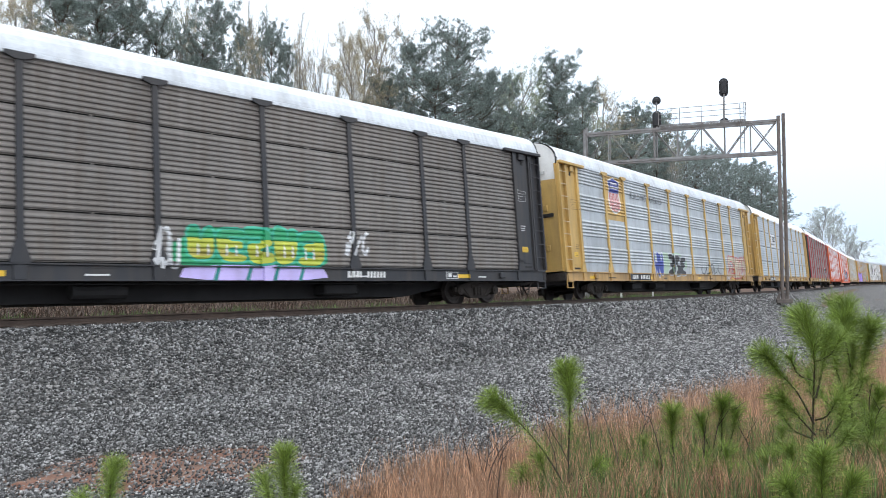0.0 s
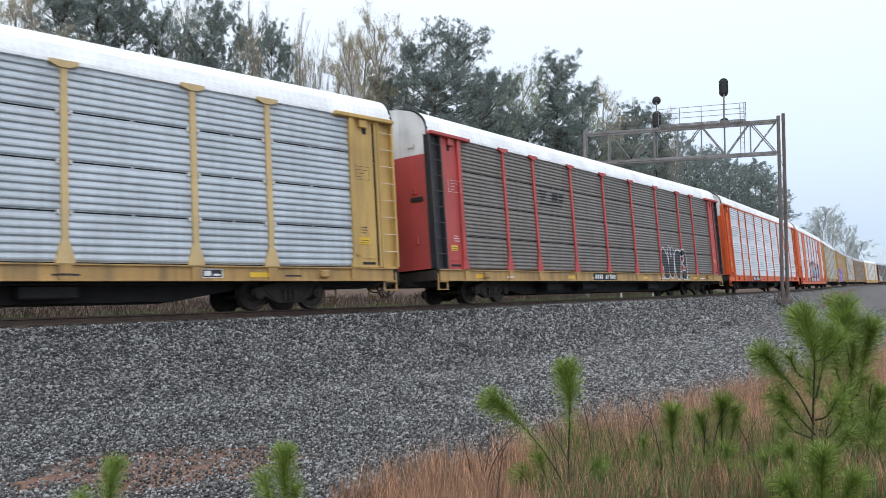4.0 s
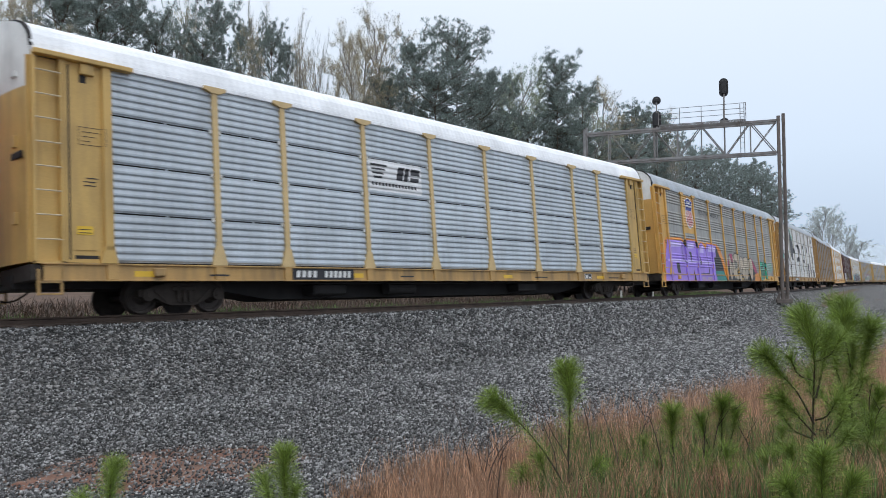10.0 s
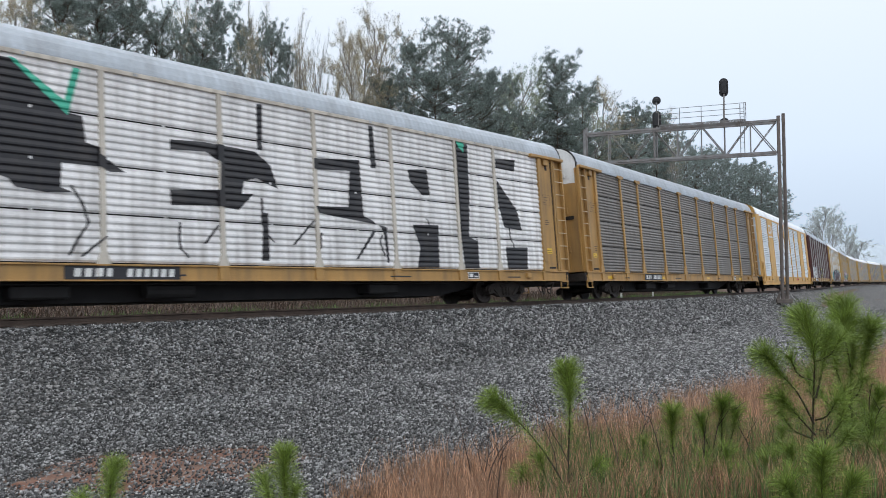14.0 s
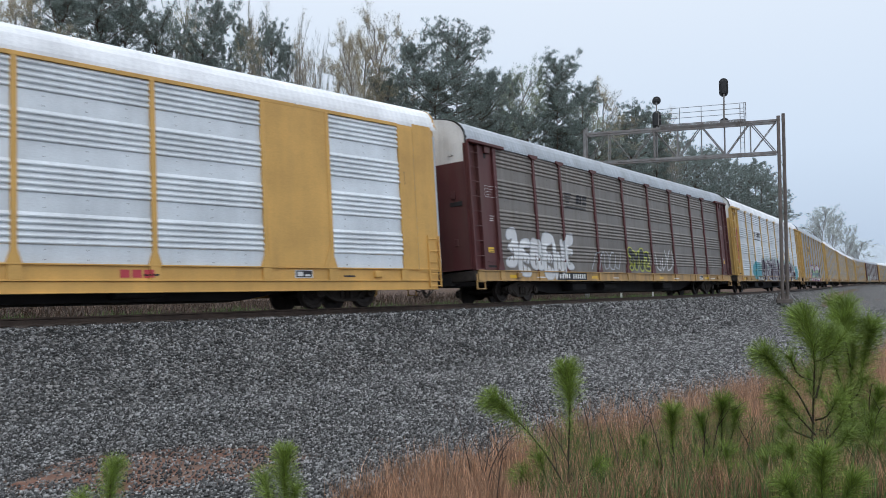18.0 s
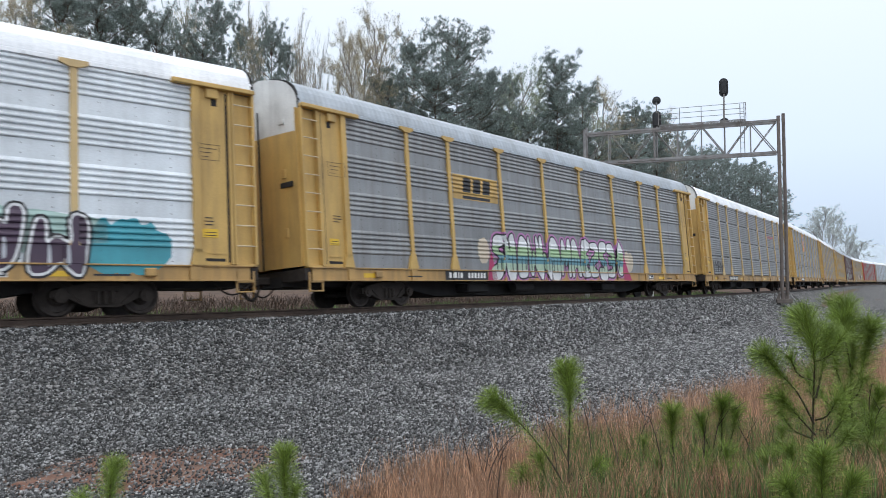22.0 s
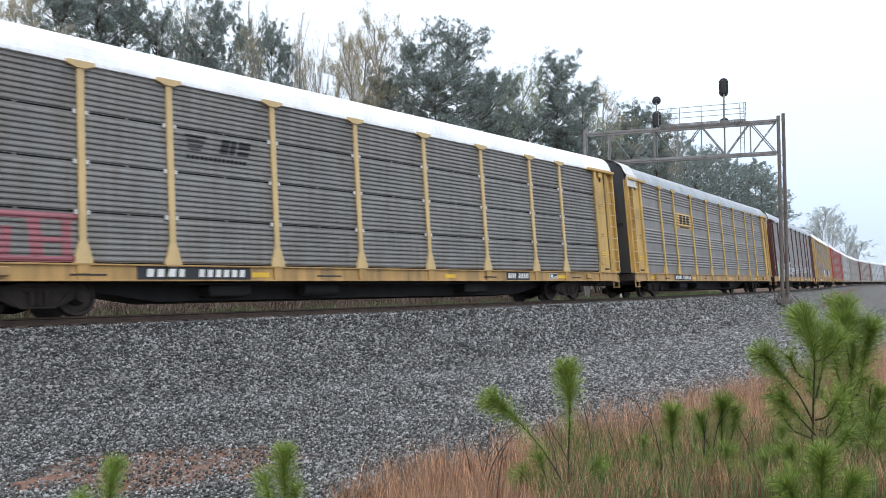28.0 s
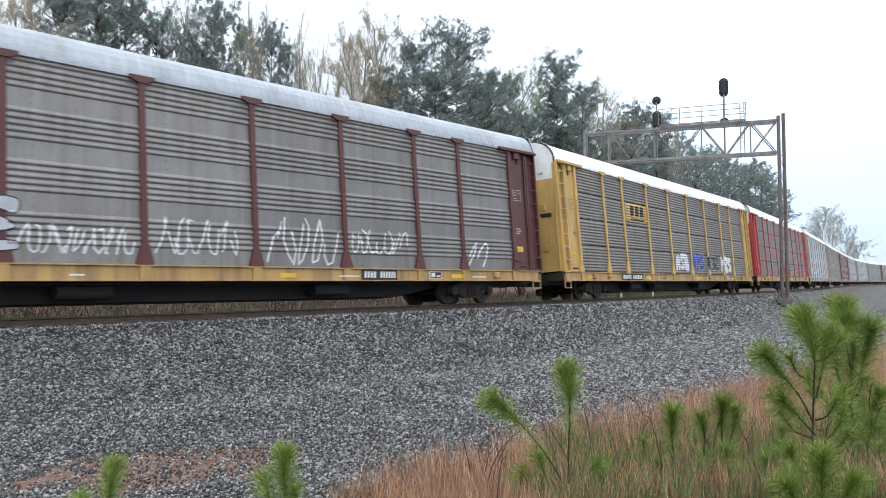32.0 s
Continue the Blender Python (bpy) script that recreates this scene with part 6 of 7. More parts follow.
def coat(k, polys, mat, layer=0, name="graffiti", label=""):
    """Paint in the given outlines (along the car and up), laid over ribs, posts and sill."""
    bm = bmesh.new()
    for poly in polys:
        vs = [bm.verts.new((u, 0, max(z, SILL_LO))) for u, z in poly]
        try:
            bm.faces.new(vs)
        except ValueError:
            pass
    if not bm.verts:
        bm.free()
        return None
    us, zs = [v.co.x for v in bm.verts], [v.co.z for v in bm.verts]
    ulo, uhi, zlo, zhi = min(us), max(us), min(zs), max(zs)
    style, post, solid = CAR_STYLE[k]
    cuts_z = [p[0] for p in PROFILES[style]] + [SILL_HI - 0.03, SILL_HI + 0.004, SILL_LO + 0.03] + ([1.45] if post == "wide" else [])
    cuts_u = []
    for e in POSTS + [-BAY, BAY]:
        for w in (0.081, 0.13, 0.2):
            cuts_u += [e - w - 0.003, e - w + 0.003, e + w - 0.003, e + w + 0.003]
    for f in bm.faces:
        f.normal_update()
    bmesh.ops.triangulate(bm, faces=bm.faces[:])
    for z in cuts_z:
        if zlo < z < zhi:
            bmesh.ops.bisect_plane(bm, geom=bm.verts[:] + bm.edges[:] + bm.faces[:], plane_co=(0, 0, z), plane_no=(0, 0, 1), dist=1e-5)
    for u in cuts_u:
        if ulo < u < uhi:
            bmesh.ops.bisect_plane(bm, geom=bm.verts[:] + bm.edges[:] + bm.faces[:], plane_co=(u, 0, 0), plane_no=(1, 0, 0), dist=1e-5)
    for v in bm.verts:
        v.co.y = -(WALL + side_depth(k, v.co.x, v.co.z) + 0.005 + 0.0035 * layer)
    for f in bm.faces:
        f.normal_update()
        if f.normal.y > 0:
            f.normal_flip()
    return part(name, bm, mat, CARS[k], label)


GLYPHS = [
    [(0, 0), (0.42, 0), (0.42, 0.35), (0.6, 0.35), (0.6, 0), (1, 0), (0.95, 1), (0.05, 1)],
    [(0, 0), (1, 0), (1, 0.25), (0.4, 0.25), (0.4, 0.4), (0.85, 0.4), (0.85, 0.6), (0.4, 0.6), (0.4, 0.75), (1, 0.78), (1, 1), (0, 1)],
    [(0, 0), (0.28, 0), (0.32, 0.55), (0.5, 0.3), (0.7, 0.55), (0.75, 0), (1, 0), (1, 1), (0.75, 1), (0.5, 0.65), (0.25, 1), (0, 1)],
    [(0.1, 0), (0.9, 0.02), (1, 0.4), (0.9, 0.85), (0.6, 1.02), (0.25, 1), (0, 0.7), (0, 0.25)],
    [(0, 0), (0.9, 0), (1, 0.45), (0.45, 0.55), (0.45, 0.7), (1, 0.72), (1, 1), (0.1, 1), (0, 0.5), (0.55, 0.4), (0.55, 0.25), (0, 0.25)],
    [(0, 0), (0.3, 0), (0.38, 0.25), (0.62, 0.25), (0.7, 0), (1, 0), (0.72, 1), (0.28, 1)],
]


def fit_glyph(g, u0, u1, z0, z1, slant=0.0):
    """An outline from the unit square set into a box, slanted."""
    out = []
    for a, b in g:
        out.append((u0 + a * (u1 - u0) + slant * (b - 0.5), z0 + b * (z1 - z0)))
    return out


def rounded(poly, times=2):
    """Cuts the corners of an outline."""
    for _ in range(times):
        out = []
        for p, q in zip(poly, poly[1:] + poly[:1]):
            out += [(0.78 * p[0] + 0.22 * q[0], 0.78 * p[1] + 0.22 * q[1]), (0.22 * p[0] + 0.78 * q[0], 0.22 * p[1] + 0.78 * q[1])]
        poly = out
    return poly


def widened(poly, by):
    """Moves an outline outwards."""
    area = sum(p[0] * q[1] - q[0] * p[1] for p, q in zip(poly, poly[1:] + poly[:1]))
    way = 1 if area > 0 else -1
    out = []
    for a, p, b in zip(poly[-1:] + poly[:-1], poly, poly[1:] + poly[:1]):
        d = Vector((b[0] - a[0], b[1] - a[1]))
        if d.length > 1e-6:
            d.normalize()
            out.append((p[0] + way * d.y * by, p[1] - way * d.x * by))
        else:
            out.append(p)
    return out


def between(poly, lo, hi):
    """The part of an outline between two heights."""
    for z, sign in ((lo, 1), (hi, -1)):
        out = []
        for p, q in zip(poly, poly[1:] + poly[:1]):
            a, b = sign * (p[1] - z), sign * (q[1] - z)
            if a >= 0:
                out.append(p)
            if a * b < 0:
                f = a / (a - b)
                out.append((p[0] + f * (q[0] - p[0]), z))
        poly = out
        if len(poly) < 3:
            return None
    return poly


def letters(k, u0, u1, z0, z1, count, fill, edge, seed, layer=1, edge_width=0.05, inner=None, wobble=0.12, label="", bands=(), mid=None):
    """A row of chunky rounded letter-like shapes with an outline behind, bands of colour and small cuts in front."""
    rnd = random.Random(seed)
    w = (u1 - u0) / count
    body, cut = [], []
    for i in range(count):
        g = GLYPHS[rnd.randrange(len(GLYPHS))]
        fu, fz = rnd.random() < 0.5, rnd.random() < 0.5
        g = [((1 - p if fu else p) + rnd.uniform(-0.09, 0.09), (1 - q if fz else q) + rnd.uniform(-0.07, 0.07)) for p, q in g]
        a, b = u0 + i * w + rnd.uniform(-0.05, 0.02) * w, u0 + (i + 1) * w + rnd.uniform(-0.02, 0.05) * w
        lo, hi = z0 + rnd.uniform(0, wobble) * (z1 - z0), z1 - rnd.uniform(0, wobble) * (z1 - z0)
        body.append(rounded(fit_glyph(g, a + 0.3 * edge_width, b - 0.3 * edge_width, lo, hi, rnd.uniform(-0.15, 0.15))))
        if inner:
            m = (a + b) / 2 + rnd.uniform(-0.1, 0.1) * w
            for side in (-0.18, 0.14):
                q = m + side * w
                cut.append([(q - 0.03 * w, lo + 0.15 * (hi - lo)), (q + 0.05 * w, lo + 0.2 * (hi - lo)), (q + 0.03 * w, lo + 0.5 * (hi - lo)), (q - 0.02 * w, lo + 0.55 * (hi - lo))])
    for b in body:
        coat(k, [widened(b, edge_width)], edge, layer, "graffiti_outline")
        if mid:
            coat(k, [widened(b, mid[1])], mid[0], layer + 1, "graffiti_rim")
        coat(k, [b], fill, layer + 2 if mid else layer + 1, "graffiti_letter", label)
        for lo, hi, m in bands:
            q = between(b, lo, hi)
            if q:
                coat(k, [q], m, layer + 3 if mid else layer + 2, "graffiti_band")
    for q in cut:
        coat(k, [rounded(q, 1)], inner, layer + 4 if mid else layer + 3, "graffiti_detail")


def scrawl(k, u0, u1, z0, z1, count, mat, seed, width=0.035, layer=1, label=""):
    """A hand-sprayed illegible tag: looping strokes."""
    rnd = random.Random(seed)
    w, polys = (u1 - u0) / count, []
    for i in range(count):
        a = u0 + i * w
        n = rnd.randrange(5, 8)
        ph, turn = rnd.uniform(0, 6.28), rnd.choice((1, -1)) * rnd.uniform(3.5, 6.0)
        pts = []
        for j in range(n + 1):
            t = j / n
            pts.append((a + w * (0.5 + 0.48 * math.cos(ph + turn * t) + 0.2 * (t - 0.5)), (z0 + z1) / 2 + (z1 - z0) * 0.5 * math.sin(ph * 1.7 + turn * t * rnd.uniform(0.8, 1.1))))
        for p, q in zip(pts, pts[1:]):
            d = Vector((q[0] - p[0], q[1] - p[1]))
            if d.length < 1e-3:
                continue
            d.normalize()
            nx, nz = -d.y * width, d.x * width
            ex, ez = d.x * width * 0.5, d.y * width * 0.5
            polys.append([(p[0] + nx - ex, p[1] + nz - ez), (p[0] - nx - ex, p[1] - nz - ez), (q[0] - nx + ex, q[1] - nz + ez), (q[0] + nx + ex, q[1] + nz + ez)])
    coat(k, polys, mat, layer, "spray_tag", label)


def cloud(k, u0, u1, z0, z1, mat, seed, layer=0, bumps=9):
    """A ragged patch of sprayed background."""
    rnd, top, low = random.Random(seed), [], []
    for i in range(bumps + 1):
        u = u0 + (u1 - u0) * i / bumps
        e = min(i, bumps - i) / bumps
        lift = min(1.0, 0.35 + 3 * e)
        top.append((u, (z0 + z1) / 2 + (z1 - z0) / 2 * lift * rnd.uniform(0.7, 1.0)))
        low.append((u, (z0 + z1) / 2 - (z1 - z0) / 2 * lift * rnd.uniform(0.85, 1.0)))
    coat(k, [top + low[::-1]], mat, layer, "graffiti_background")


def rect(u0, u1, z0, z1, slant=0.0):
    return [(u0, z0), (u1, z0), (u1 + slant, z1), (u0 + slant, z1)]


def bars(u0, u1, z0, z1, count, gap=0.3, slant=0.0):
    w = (u1 - u0) / count
    return [rect(u0 + i * w + w * gap / 2, u0 + (i + 1) * w - w * gap / 2, z0, z1, slant) for i in range(count)]


def number_plate(k, u0, u1, z0=0.76, z1=1.02, back=True, ink=None):
    """The car's marks on the sill: a dark plate with two groups of plain pale bars."""
    if back:
        coat(k, [rect(u0, u1, z0 - 0.02, z1 + 0.01)], M_INK, 1, "mark_plate")
    w = u1 - u0
    for q in bars(u0 + 0.06 * w, u0 + 0.40 * w, z0 + 0.04, z1 - 0.04, 4, 0.35, 0.02) + bars(u0 + 0.50 * w, u0 + 0.95 * w, z0 + 0.04, z1 - 0.04, 6, 0.35, 0.02):
        coat(k, [q], ink or M_WHITE, 2, "mark_bar")


def small_marks(k, ink, seed, reflectors=True, sign=True):
    """Stencils on the door bays, consolidated boxes and yellow reflectors along the sill."""
    rnd = random.Random(seed)
    rows = []
    for side in (-1, 1):
        c = side * 12.35
        z = rnd.uniform(2.0, 3.0)
        for i in range(3):
            rows.append(rect(c - rnd.uniform(0.08, 0.2), c + rnd.uniform(0.05, 0.15), z - 0.08 * i, z - 0.08 * i + 0.022))
        rows += [rect(c - 0.28, c + 0.28, 3.6, 3.61), rect(c - 0.28, c + 0.28, 3.98, 3.99), rect(c - 0.28, c - 0.27, 3.6, 4.0), rect(c + 0.27, c + 0.28, 3.6, 4.0)]
        rows += [rect(c - 0.2, c + 0.1 * i, 3.68 + 0.1 * i, 3.692 + 0.1 * i) for i in range(3)]
    coat(k, rows, ink, 1, "stencil")
    if sign:
        coat(k, [rect(-12.68, -12.34, 1.68, 1.86)], M_YMARK, 1, "warning_sign")
        coat(k, [rect(12.15, 12.55, 1.74, 1.94)], M_YMARK, 1, "warning_sign")
        coat(k, [rect(-12.64, -12.38, 1.71 + 0.07 * i, 1.725 + 0.07 * i) for i in range(2)] + [rect(12.2, 12.5, 1.78 + 0.07 * i, 1.795 + 0.07 * i) for i in range(2)], M_INK, 2, "sign_bars")
    if reflectors:
        for u in (-11.2, -4.9, 2.4, 8.95):
            coat(k, [rect(u - 0.26, u + 0.26, 0.8, 0.92)], M_YMARK, 0, "reflector")
    u = 7.9 + rnd.uniform(-0.3, 0.6)
    coat(k, [rect(u - 0.28, u + 0.28, 0.78, 1.0)], M_WHITE, 0, "service_plate")
    coat(k, [rect(u - 0.25, u + 0.25, 0.8, 0.98)], M_INK, 1, "service_plate_field")
    coat(k, [rect(u - 0.2, u - 0.03, 0.83, 0.95), rect(u + 0.03, u + 0.2, 0.83, 0.88)], M_WHITE, 2, "service_plate_bars")
    for q in (-9.6, -3.1, 4.1, 9.7):
        coat(k, [rect(q, q + rnd.uniform(0.3, 0.9), 0.82, 0.86)], ink, 1, "sill_stencil")


def shield(k, u0, u1, z0, z1, field, box_on=None):
    """A striped shield emblem on a painted field."""
    if box_on:
        coat(k, [rect(*box_on)], field, 0, "emblem_field")
    w, h = u1 - u0, z1 - z0
    out = [(0.5, 0), (0.75, 0.05), (0.93, 0.14), (1.0, 0.3), (0.96, 0.5), (0.9, 0.68), (1.0, 0.9), (0.82, 0.93), (0.5, 1.0), (0.18, 0.93), (0, 0.9), (0.1, 0.68), (0.04, 0.5), (0, 0.3), (0.07, 0.14), (0.25, 0.05)]
    inner = [(u0 + w * (0.5 + (a - 0.5) * 0.9), z0 + h * (0.5 + (b - 0.5) * 0.93)) for a, b in out]
    coat(k, [[(u0 + w * a, z0 + h * b) for a, b in out]], M_WHITE, 1, "emblem_border")
    top = [p for p in inner if p[1] > z0 + 0.6 * h]
    coat(k, [[(u0 + 0.1 * w, z0 + 0.58 * h)] + [(u0 + 0.9 * w, z0 + 0.58 * h)] + top], SHIELD_BLUE, 2, "emblem_top")
    stripes = []
    for i in range(7):
        a = 0.1 + 0.8 * (i + 0.2) / 7
        b = a + 0.06
        low = 0.06 + 0.22 * abs((a + b) / 2 - 0.5) ** 1.5 * 2
        stripes.append(rect(u0 + a * w, u0 + b * w, z0 + low * h, z0 + 0.57 * h))
    coat(k, stripes, SHIELD_RED, 2, "emblem_stripe")
    coat(k, bars(u0 + 0.24 * w, u0 + 0.76 * w, z0 + 0.79 * h, z0 + 0.86 * h, 5, 0.25) + bars(u0 + 0.18 * w, u0 + 0.82 * w, z0 + 0.68 * h, z0 + 0.75 * h, 7, 0.25), M_WHITE, 3, "emblem_bars")


def slogan(k, words, u, z, height, mat, name):
    """Lettering along the side."""
    for word, at in words:
        c = bpy.data.curves.new("lettering", "FONT")
        c.body, c.size, c.space_character = word, height * 1.38, 1.15
        tmp = new("lettering_curve", c)
        me = bpy.data.meshes.new_from_object(tmp.evaluated_get(bpy.context.evaluated_depsgraph_get()))
        bpy.data.objects.remove(tmp)
        me.materials.clear()
        me.materials.append(mat)
        o = put(name, me, CARS[k], Matrix.Translation((at, -WALL - 0.053, z)) @ Matrix.Rotation(math.pi / 2, 4, "X"), "black lettering on the side panel")


def stripe_logo(k, u0, u1, z0, z1, ground, ink):
    """A horse-less emblem: speed stripes at the front, two slanted blocks, a line of small bars beneath."""
    if ground:
        coat(k, [rect(u0, u1, z0, z1)], ground, 0, "emblem_field")
    w, h = u1 - u0, z1 - z0
    coat(k, [rect(u0 + 0.03 * w + 0.02 * i * w, u0 + 0.33 * w - 0.03 * i * w, z0 + (0.8 - 0.13 * i) * h, z0 + (0.86 - 0.13 * i) * h) for i in range(4)]
         + [rect(u0 + 0.5 * w, u0 + 0.62 * w, z0 + 0.42 * h, z0 + 0.85 * h, 0.05 * w), rect(u0 + 0.64 * w, u0 + 0.72 * w, z0 + 0.42 * h, z0 + 0.85 * h, 0.05 * w),
            rect(u0 + 0.76 * w, u0 + 0.93 * w, z0 + 0.42 * h, z0 + 0.56 * h, 0.02 * w), rect(u0 + 0.78 * w, u0 + 0.96 * w, z0 + 0.64 * h, z0 + 0.85 * h, 0.02 * w)]
         + bars(u0 + 0.04 * w, u0 + 0.9 * w, z0 + 0.17 * h, z0 + 0.27 * h, 14, 0.3), ink, 1, "emblem")


def block_logo(k, u0, u1, z0, z1, ground, ink):
    """A painted field with three heavy dark blocks and a line under them."""
    coat(k, [rect(u0, u1, z0, z1)], ground, 0, "emblem_field")
    w, h = u1 - u0, z1 - z0
    coat(k, [rect(u0 + 0.2 * w, u0 + 0.82 * w, z0 + 0.04 * h, z0 + 0.16 * h)]
         + [rect(u0 + a * w, u0 + (a + 0.17) * w, z0 + 0.3 * h, z0 + 0.9 * h, 0.02 * w) for a in (0.2, 0.42, 0.64)], ink, 1, "emblem")


def dress_cars():
    for k in CARS:
        extra = SPECS[k][5] if k in SPECS else {"style": "bold", "post": "plain"}
        CAR_STYLE[k] = (extra.get("style", "fine"), extra.get("post", "wide"), extra.get("solid", ()))
    for k in CARS:
        dark = k in (-1, 2, 10, 17)
        if k <= 19:
            small_marks(k, M_WHITE if dark else M_INK, 100 + k, reflectors=k not in (3, 4, 9, 7), sign=True)
    # black car: green and lilac piece, pale tags
    cloud(-1, -1.1, 3.4, 0.72, 2.12, GREENS, 1)
    letters(-1, -0.8, 3.3, 1.08, 2.1, 5, GREENS, MINT, 2, 1, 0.07, WHITES, 0.12, "", ((1.08, 1.75, LIME), (1.3, 1.5, YELS)))
    coat(-1, [rounded([(-1.0, 0.71), (-0.8, 1.1), (3.2, 1.12), (3.45, 0.71)], 1)], LILAC, 1, "graffiti_background")
    for u in (-0.1, 0.8, 1.6, 2.4):
        coat(-1, [[(u, 0.71), (u + 0.12, 0.71), (u + 0.25, 1.1), (u + 0.15, 1.1)]], TEAL, 2, "graffiti_detail")
    scrawl(-1, -1.6, -0.95, 1.0, 1.95, 3, WHITES, 4, 0.05)
    scrawl(-1, 4.05, 5.0, 1.45, 2.1, 3, WHITES, 5, 0.05)
    number_plate(-1, 3.95, 5.6, back=False)
    # yellow car with the shield
    shield(0, -8.97, -7.65, 3.68, 5.35, YEL, (-9.24, -7.37, 3.4, 5.36))
    slogan(0, (("BUILDING", -6.6), ("AMERICA", -4.25)), 0, 4.56, 0.28, M_INK, "lettering")
    cloud(0, -4.35, 0.5, 1.0, 2.25, PALEG, 6)
    letters(0, -4.3, -2.9, 0.95, 2.2, 2, BLUES, WHITES, 7, 1, 0.05)
    letters(0, -2.2, 0.3, 0.95, 2.1, 3, BLACKS, SILVER, 8, 1, 0.06)
    scrawl(0, 3.0, 6.6, 1.1, 1.7, 5, BLACKS, 9, 0.03)
    letters(0, 8.0, 11.8, 0.85, 2.3, 5, CREAM, REDS, 10, 1, 0.06, REDS)
    number_plate(0, -7.38, -4.84)
    # pale car with the striped emblem
    stripe_logo(1, -7.15, -4.85, 3.35, 4.36, WHITES, M_INK)
    number_plate(1, -8.72, -6.51)
    # red car: black throw-up with white outline
    letters(2, 4.5, 7.9, 0.74, 2.5, 4, BLACKS, WHITES, 11, 1, 0.06)
    stripe_logo(2, -7.0, -5.0, 3.5, 4.3, None, M_INK)
    number_plate(2, -3.0, -0.8)
    # orange cars
    coat(3, bars(7.55, 9.2, 4.0, 4.2, 4, 0.15, 0.1), REDS, 1, "emblem")
    coat(3, [rect(7.5, 9.1, 3.9, 3.95)], M_INK, 1, "emblem_line")
    number_plate(3, -6.6, -4.2)
    for puff in ([(-3.4, 2.39), (-3.1, 2.67), (-2.7, 2.85), (-2.8, 2.43), (-3.3, 1.98)], [(-2.3, 2.86), (-1.6, 2.92), (-1.9, 2.62), (-2.2, 2.52)], [(-1.1, 2.86), (-0.7, 2.89), (-0.8, 2.47), (-1.1, 2.36)],
                 [(-0.4, 2.77), (0.1, 3.01), (0.2, 2.77)], [(0.8, 2.86), (1.2, 2.64), (1.3, 2.14), (0.9, 2.18)], [(1.8, 2.12), (2.3, 2.29), (2.2, 1.62), (1.7, 1.56)],
                 [(-4.1, 1.69), (-3.7, 1.54), (-3.6, 0.8), (-4.2, 0.96)], [(3.2, 2.97), (3.4, 2.99), (3.6, 2.68), (3.1, 2.59)], [(5.3, 2.89), (5.7, 2.95), (5.6, 2.57), (5.2, 2.58)]):
        coat(4, [puff], CORAL, 0, "graffiti_background")
    coat(4, [[(-3.65, 1.8), (-3.3, 1.95), (-3.05, 2.2), (-2.9, 2.48), (-2.6, 2.7), (-2.35, 2.72), (-2.1, 2.4), (-1.9, 2.72), (-1.6, 2.83), (-1.2, 2.68), (-1.0, 2.32), (-0.8, 2.3), (-0.65, 2.6), (-0.4, 2.76), (-0.1, 2.76), (0.1, 2.58),
               (0.3, 2.78), (0.6, 2.82), (0.8, 2.58), (0.95, 2.18), (1.4, 2.14), (1.65, 1.8), (1.5, 1.3), (1.3, 1.1), (1.5, 0.95), (1.2, 0.71), (-3.4, 0.71), (-3.65, 0.85), (-3.4, 1.1), (-3.65, 1.4)]], NAVY, 1, "graffiti_outline")
    for letter in ([(-3.35, 1.85), (-3.1, 1.88), (-3.1, 1.22), (-3.3, 1.17), (-3.45, 1.47)],
                   [(-3.0, 2.09), (-2.75, 2.12), (-2.7, 2.44), (-2.5, 2.6), (-2.28, 2.48), (-2.2, 2.16), (-2.25, 1.15), (-2.55, 1.14), (-2.5, 1.92), (-2.7, 1.92), (-2.78, 1.23), (-3.0, 1.18)],
                   [(-2.1, 2.16), (-1.8, 2.25), (-1.75, 1.56), (-1.9, 1.46), (-2.05, 1.24), (-2.15, 1.22)], [(-1.65, 2.5), (-1.42, 2.65), (-1.17, 2.49), (-1.15, 1.16), (-1.45, 1.09), (-1.65, 1.51)],
                   [(-1.05, 2.22), (-0.72, 2.27), (-0.7, 1.45), (-1.05, 1.17)], [(-0.55, 2.48), (-0.25, 2.67), (0.05, 2.52), (0.2, 1.95), (0.3, 2.63), (0.55, 2.73), (0.75, 2.51), (0.75, 1.24), (0.35, 1.21), (0.2, 1.76), (0.02, 1.47), (-0.2, 1.94), (-0.38, 1.27), (-0.58, 1.36)],
                   [(0.9, 2.06), (1.3, 2.03), (1.5, 1.76), (1.32, 1.3), (0.9, 1.25)], [(-3.3, 1.03), (-2.02, 1.06), (-2.2, 0.72), (-3.2, 0.72)], [(-1.9, 1.07), (-0.62, 1.08), (-0.85, 0.72), (-1.85, 0.72)], [(-0.48, 1.08), (1.35, 1.09), (1.05, 0.74), (-0.35, 0.72)]):
        coat(4, [letter], SILVER, 2, "graffiti_letter")
    crown = [(2.2, 2.6), (3.1, 2.54), (3.6, 2.79), (4.3, 2.5), (5.2, 2.8), (5.1, 2.51), (6.4, 2.58), (6.2, 2.08), (6.5, 1.35), (6.3, 1.17), (5.8, 1.22), (5.7, 0.71), (1.6, 0.71), (1.6, 1.29), (2.1, 1.32), (2.4, 1.84)]
    coat(4, [crown], NAVY, 1, "graffiti_outline")
    coat(4, [[(4.05 + (u - 4.05) * 0.96, 1.65 + (z - 1.65) * 0.93) for u, z in crown]], SILVER, 2, "graffiti_letter")
